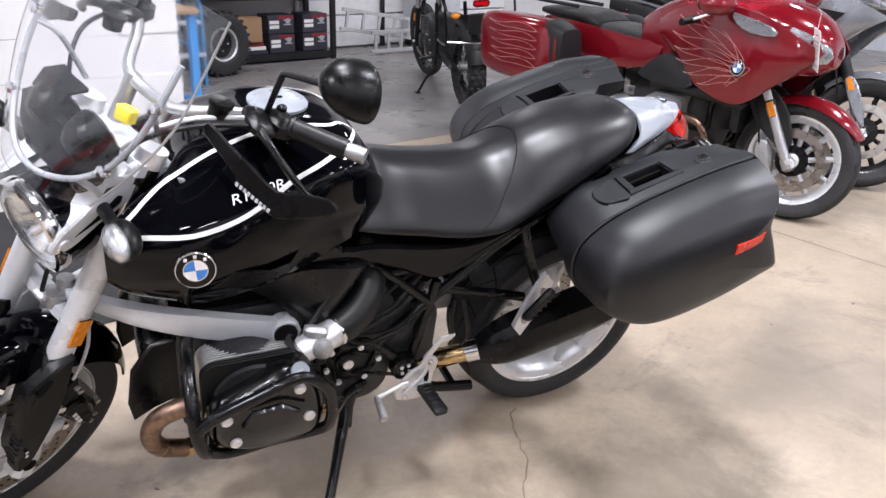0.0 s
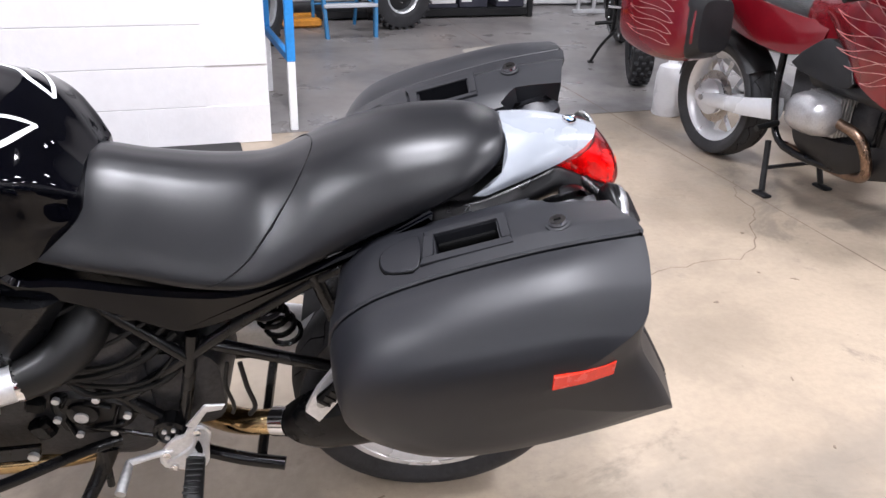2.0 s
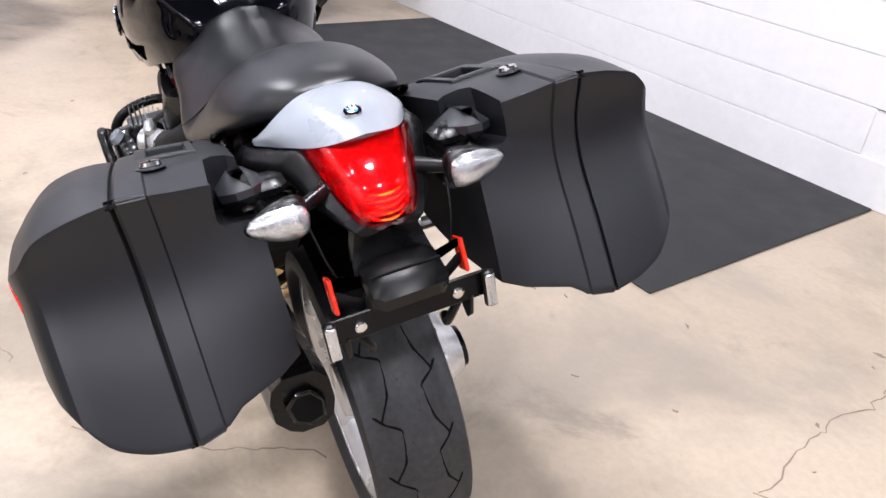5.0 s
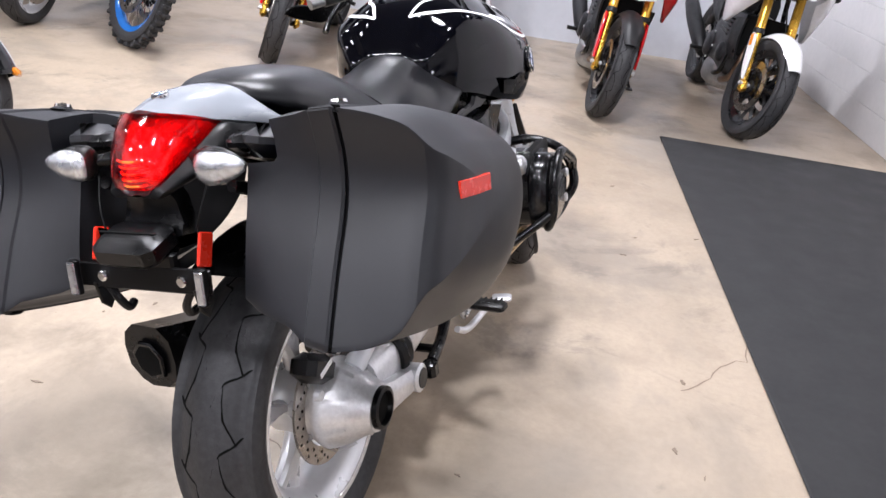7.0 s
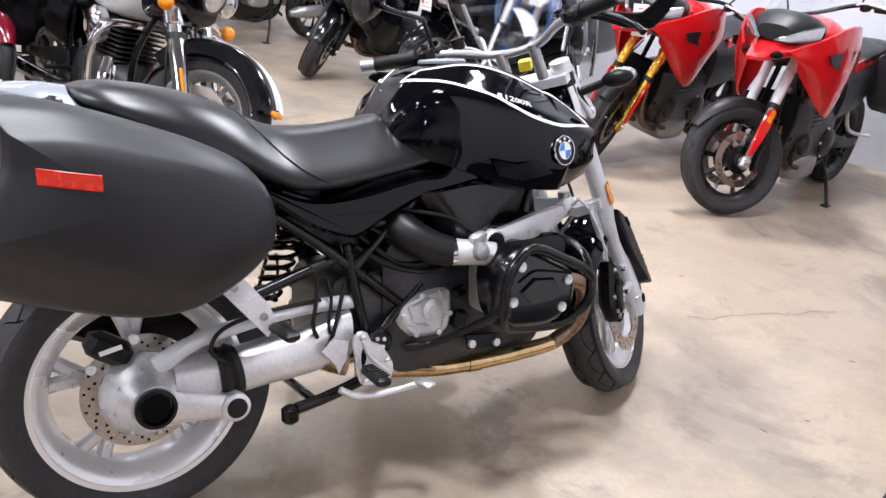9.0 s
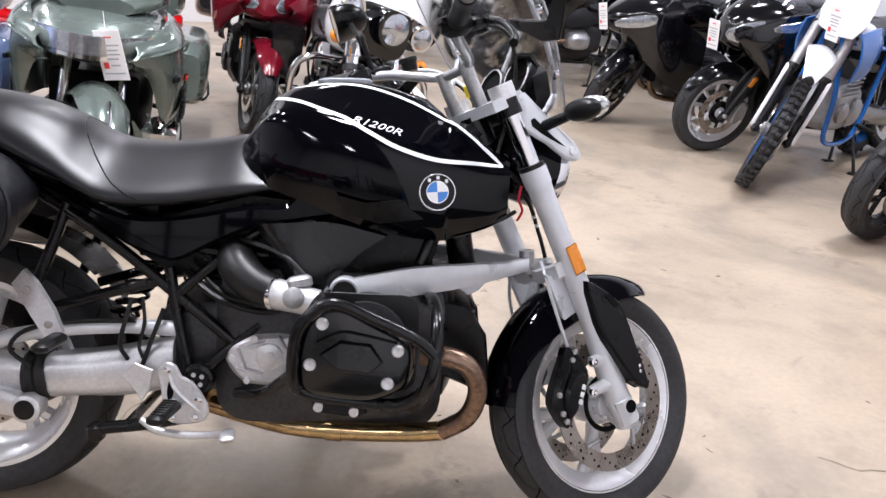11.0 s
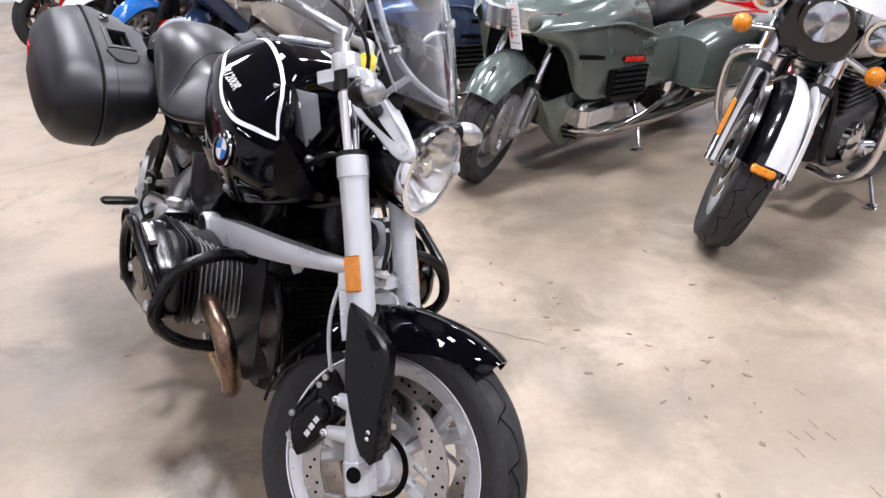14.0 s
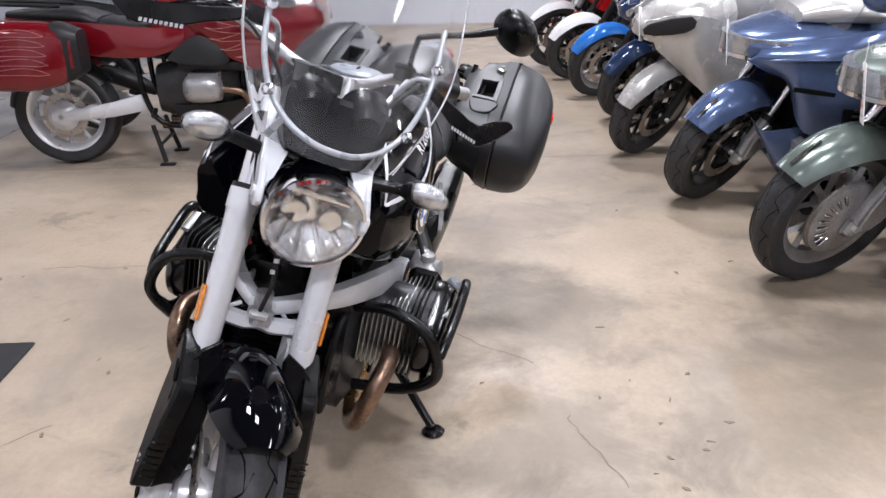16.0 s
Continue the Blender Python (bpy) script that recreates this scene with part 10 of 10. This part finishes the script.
def plain_bike(label, F, head, body, wheel_mat=DARKW, low=False, white_fender=None, wide=False, tag=None, tag_yaw=0, lean=9.0, steer=22.0):
    """A mid-size road bike, cruiser-low or upright; wide gives it a leg shield and broad nose."""
    b = Moto(label, F, head, 1.46, 0.30, 0.305, lean, steer, 27.0)
    b.wheel(True, 0.120, wheel_mat, n=10)
    b.wheel(False, 0.160, wheel_mat, n=10)
    b.fork(0.105, CHROME if low else PLAST, ALUD if low else PLAST, 0.021, 0.028, 0.30, 0.72, refl=False)
    b.fender(25, 150, 0.078, white_fender or body, 0.024, 0.06, "painted front fender", 0.7)
    b.swingarm(PLAST)
    b.chassis(0.72)
    b.block(0.55, 1.08, 0.22, 0.60, 0.17, CASE)
    dz = -0.08 if low else 0.0
    b.p("tank", pod([(0.58, 0.76 + dz, 0.86 + dz, 0.09), (0.76, 0.74 + dz, 1.0 + dz, 0.16), (0.98, 0.74 + dz, 1.03 + dz, 0.17), (1.16, 0.8 + dz, 0.98 + dz, 0.10)]), body)
    b.seat([(-0.28, 0.84 + dz, 0.90 + dz, 0.08), (0.0, 0.80 + dz, 0.89 + dz, 0.14), (0.3, 0.74 + dz, 0.82 + dz, 0.15), (0.6, 0.74 + dz, 0.82 + dz, 0.09)])
    for sg in (1, -1):
        b.p("side_cover", skin([(0.28, 0.74 + dz, 0.13), (0.60, 0.76 + dz, 0.16)], [(0.32, 0.52, 0.15), (0.58, 0.52, 0.16)], sg, 0.02), body)
        b.p("exhaust_header", Shape().tube([(1.05, sg * 0.06, 0.5), (1.18, sg * 0.09, 0.42), (1.1, sg * 0.10, 0.24), (0.6, sg * 0.12, 0.21)], 0.021, 10), BRONZE)
        if wide:
            b.p("fairing_side", skin([(0.90, 0.72, 0.26), (1.15, 0.86, 0.30), (1.40, 0.90, 0.26), (1.58, 0.84, 0.14)], [(0.92, 0.36, 0.25), (1.10, 0.36, 0.28), (1.28, 0.50, 0.26), (1.50, 0.68, 0.14)], sg, 0.03, 0.014, 4, 8), body, None, "painted fairing side")
            b.patch("headlamp_glass", [(1.38, 0.90), (1.56, 0.83), (1.58, 0.77), (1.46, 0.79), (1.36, 0.84)], lambda a, z: 0.285 - 0.75 * max(0, a - 1.38), sg, LAMPC if body is not P_SILVER else PLAST, None, 0.02, "swept headlamp glass")
    if wide:
        b.p("nose", pod([(1.12, 0.70, 0.98, 0.25), (1.34, 0.68, 0.97, 0.24), (1.52, 0.70, 0.88, 0.15), (1.60, 0.74, 0.82, 0.06)]), body)
        b.p("radiator", Shape().box((1.20, 0, 0.50), (0.05, 0.32, 0.26), 0.01), SHADE_BLACK)
        b.screen(1.40, 0.95, 0.22, 0.34, 0.7)
    else:
        b.lamp(b.f(0.62, 0.13, 0), (1, 0, -0.05), 0.085, CHROME if low else PLAST, True)
        b.p("radiator", Shape().box((1.16, 0, 0.46), (0.04, 0.26, 0.28), 0.01), SHADE_BLACK)
    b.rear_fender(30, 160, 0.09, body if low else PLAST)
    b.muffler(-1, [(0.5, -0.16, 0.25), (0.3, -0.19, 0.28), (0.0, -0.2, 0.31), (-0.3, -0.21, 0.36)], 0.05, CHROME if low else PLAST)
    b.bars(0.76, 0.38, 0.2, 0.07, CHROME if low else PLAST)
    b.p("rear_light", Shape().box((-0.32, 0, 0.80 + dz), (0.05, 0.12, 0.05), 0.012), REDL)
    b.stand(0.55)
    if tag:
        b.tag(tag, tag_yaw, 6, -8)
    return b


def dual_sport(label, F, head):
    """Seen from behind: tall, with a tubular rack, a square plate and a blocky tyre."""
    b = Moto(label, F, head, 1.50, 0.345, 0.33, 4.0, 8.0)
    b.wheel(True, 0.10, DARKW, "wire")
    b.wheel(False, 0.145, DARKW, "wire", knob=True)
    b.fork(0.10, CHROME, PLAST, 0.021, 0.029, 0.36, 0.86, usd=True)
    b.swingarm(PLAST)
    b.chassis(0.82)
    b.block(0.55, 1.05, 0.28, 0.66, 0.16, CASE)
    b.p("tank", pod([(0.60, 0.84, 0.94, 0.10), (0.82, 0.80, 1.06, 0.17), (1.10, 0.82, 1.06, 0.15)]), P_BLACK)
    b.seat([(-0.35, 0.90, 0.97, 0.10), (0.0, 0.88, 0.97, 0.14), (0.35, 0.84, 0.92, 0.15), (0.65, 0.85, 0.93, 0.10)])
    b.rear_fender(70, 170, 0.09, PLAST, 0.06)
    pl = b.p("plate_holder", Shape().box((-0.42, 0, 0.70), (0.025, 0.20, 0.15), 0.008, pose(0, 0, 0, 0, -15, 0)), PLAST)
    b.p("rear_light", Shape().box((-0.43, 0, 0.84), (0.05, 0.12, 0.05), 0.012), REDL, pl)
    rk = b.p("luggage_rack", Shape().tube([(0.10, 0.20, 0.93), (-0.35, 0.23, 0.95), (-0.45, 0.0, 0.95), (-0.35, -0.23, 0.95), (0.10, -0.20, 0.93)], 0.010, 8), FRAME)
    b.p("case_rail", Shape().tube([(-0.36, -0.26, 0.58), (-0.40, 0.0, 0.56), (-0.36, 0.26, 0.58)], 0.009, 8), CHROME, rk)
    for sg in (1, -1):
        b.p("case_rail", Shape().tube([(0.10, sg * 0.22, 0.90), (-0.34, sg * 0.26, 0.90), (-0.40, sg * 0.26, 0.70), (-0.36, sg * 0.26, 0.56), (0.05, sg * 0.22, 0.54)], 0.009, 8), FRAME, rk)
        b.p("turn_signal", Shape().ellipsoid((-0.38, sg * 0.18, 0.76), (0.03, 0.035, 0.022), 12, 8), AMBER)
    b.muffler(-1, [(0.45, -0.15, 0.42), (0.3, -0.18, 0.52), (0.1, -0.21, 0.6), (-0.22, -0.23, 0.68)], 0.06, PLAST)
    b.bars(0.94, 0.42, 0.16, 0.07)
    b.stand(0.5)
    return b


sport_tourer("deep red touring motorcycle with pale flame lines on its centre stand", (-2.05, -0.88), (-0.25, 0.97), P_RED, RIMM, 0.0, 14.0, True, True, True, True, (1.58, -0.17, 0.86), 55)
adventure("silver and black adventure motorcycle beside the red tourer", (-2.86, -1.15), (-0.25, 0.97), P_GREY, PLAST, None, P_GREY, DARKW, None, False, (1.62, -0.10, 1.02), 62, 22.0, 4.0, False, 0.315, REDR, True)
dual_sport("black dual-sport motorcycle with knobby rear tyre and tubular rack", (-2.02, -5.27), (-0.2, -0.98))
bagger("white and black bagger cruiser with chrome engine guards", (0.68, 1.99))
sport_tourer("red and white touring motorcycle parked behind the bagger", (0.10 - 0.85 * NV[0], 2.55 - 0.85 * NV[1]), NV, P_MAROON, ALUD, 8.0, 10.0, False, False)
big_tourer("sage green full-dress tourer with chrome engine covers", (-0.47, 1.63), P_SAGE, True, (1.72, 0.10, 0.78))
big_tourer("slate blue full-dress tourer in the row", (-1.43, 1.36), P_BLUE, False, (1.72, 0.02, 0.80), 36.0)
plain_bike("pale silver road bike with a silver front fender", (-2.29, 1.09), NV, P_SILVER, DARKW, False, None, True, (1.58, 0.05, 0.80), -12, 9.0, 38.0)
plain_bike("navy blue road bike with dark wheels", (-3.27, 1.03), NV, P_NAVY, DARKW, False, None, True, (1.56, 0.05, 0.92), -12, 9.0, 34.0)
plain_bike("bright blue naked motorcycle with a blue fender", (-4.05, 0.82), NV, P_SKY, ALUD)
plain_bike("white and black motorcycle far along the row", (-4.85, 0.60), NV, P_BLACK, DARKW, False, P_WHITE, False, (1.5, 0, 0.9), -12)
adventure("white and red motorcycle at the end of the row", (-5.54, 0.38), NV, P_SCARLET, ALUD, None, P_WHITE)
adventure("bright red adventure motorcycle with beak and black side cases", (3.46, 1.14), NU, P_SCARLET, ALUD, SILVER, PLAST, DARKW, PLAST, True, None, 0, -32.0, 0.5)
adventure("red and black motorcycle with gold fork and a price card", (3.75, 0.06), NU, P_SCARLET, GOLDF, GOLDF, PLAST, DARKW, None, True, (1.60, 0.03, 0.83), 282, 4.0)
adventure("white and red sport motorcycle with gold fork", (3.97, -0.80), NU, P_WHITE, GOLDF, GOLDF, P_WHITE, DARKW, None, True, None, 0, 12.0)
adventure("red and black adventure motorcycle with yellow fork", (3.30, 2.10), NU, P_SCARLET, GOLDF, GOLDF, PLAST, DARKW, None, True, (1.58, 0.05, 0.95), 282)
dirt("white and blue dirt bike with knobby tyres", (2.97, 2.90), (-0.75, -0.66), P_WHITE, P_SKY, (1.45, 0.10, 1.0), 282)
sport_tourer("glossy black sport tourer with silver wheels", (2.95, 3.70), NU, P_BLACK, RIMM, 9.0, 2.0, False, False, False, True, (1.66, 0.0, 0.80), 290)
plain_bike("black road bike with a broad fairing", (2.39, 4.42), NU, P_BLACK, DARKW, False, None, True, (1.62, 0, 0.80), 290, 9.0, 40.0)
sport_tourer("black touring motorcycle with dark wheels", (1.70, 5.95), NU, P_BLACK, DARKW, 9.0, 22.0, False, True)
plain_bike("black cruiser with chrome fork near the back wall", (1.46, 6.84), NU, P_BLACK, DARKW, True)
plain_bike("low black cruiser by the back wall", (0.93, 7.29), NU, P_BLACK, ALUD, True)
plain_bike("dark grey road bike by the back wall", (0.07, 7.15), NV, P_GREY, DARKW)
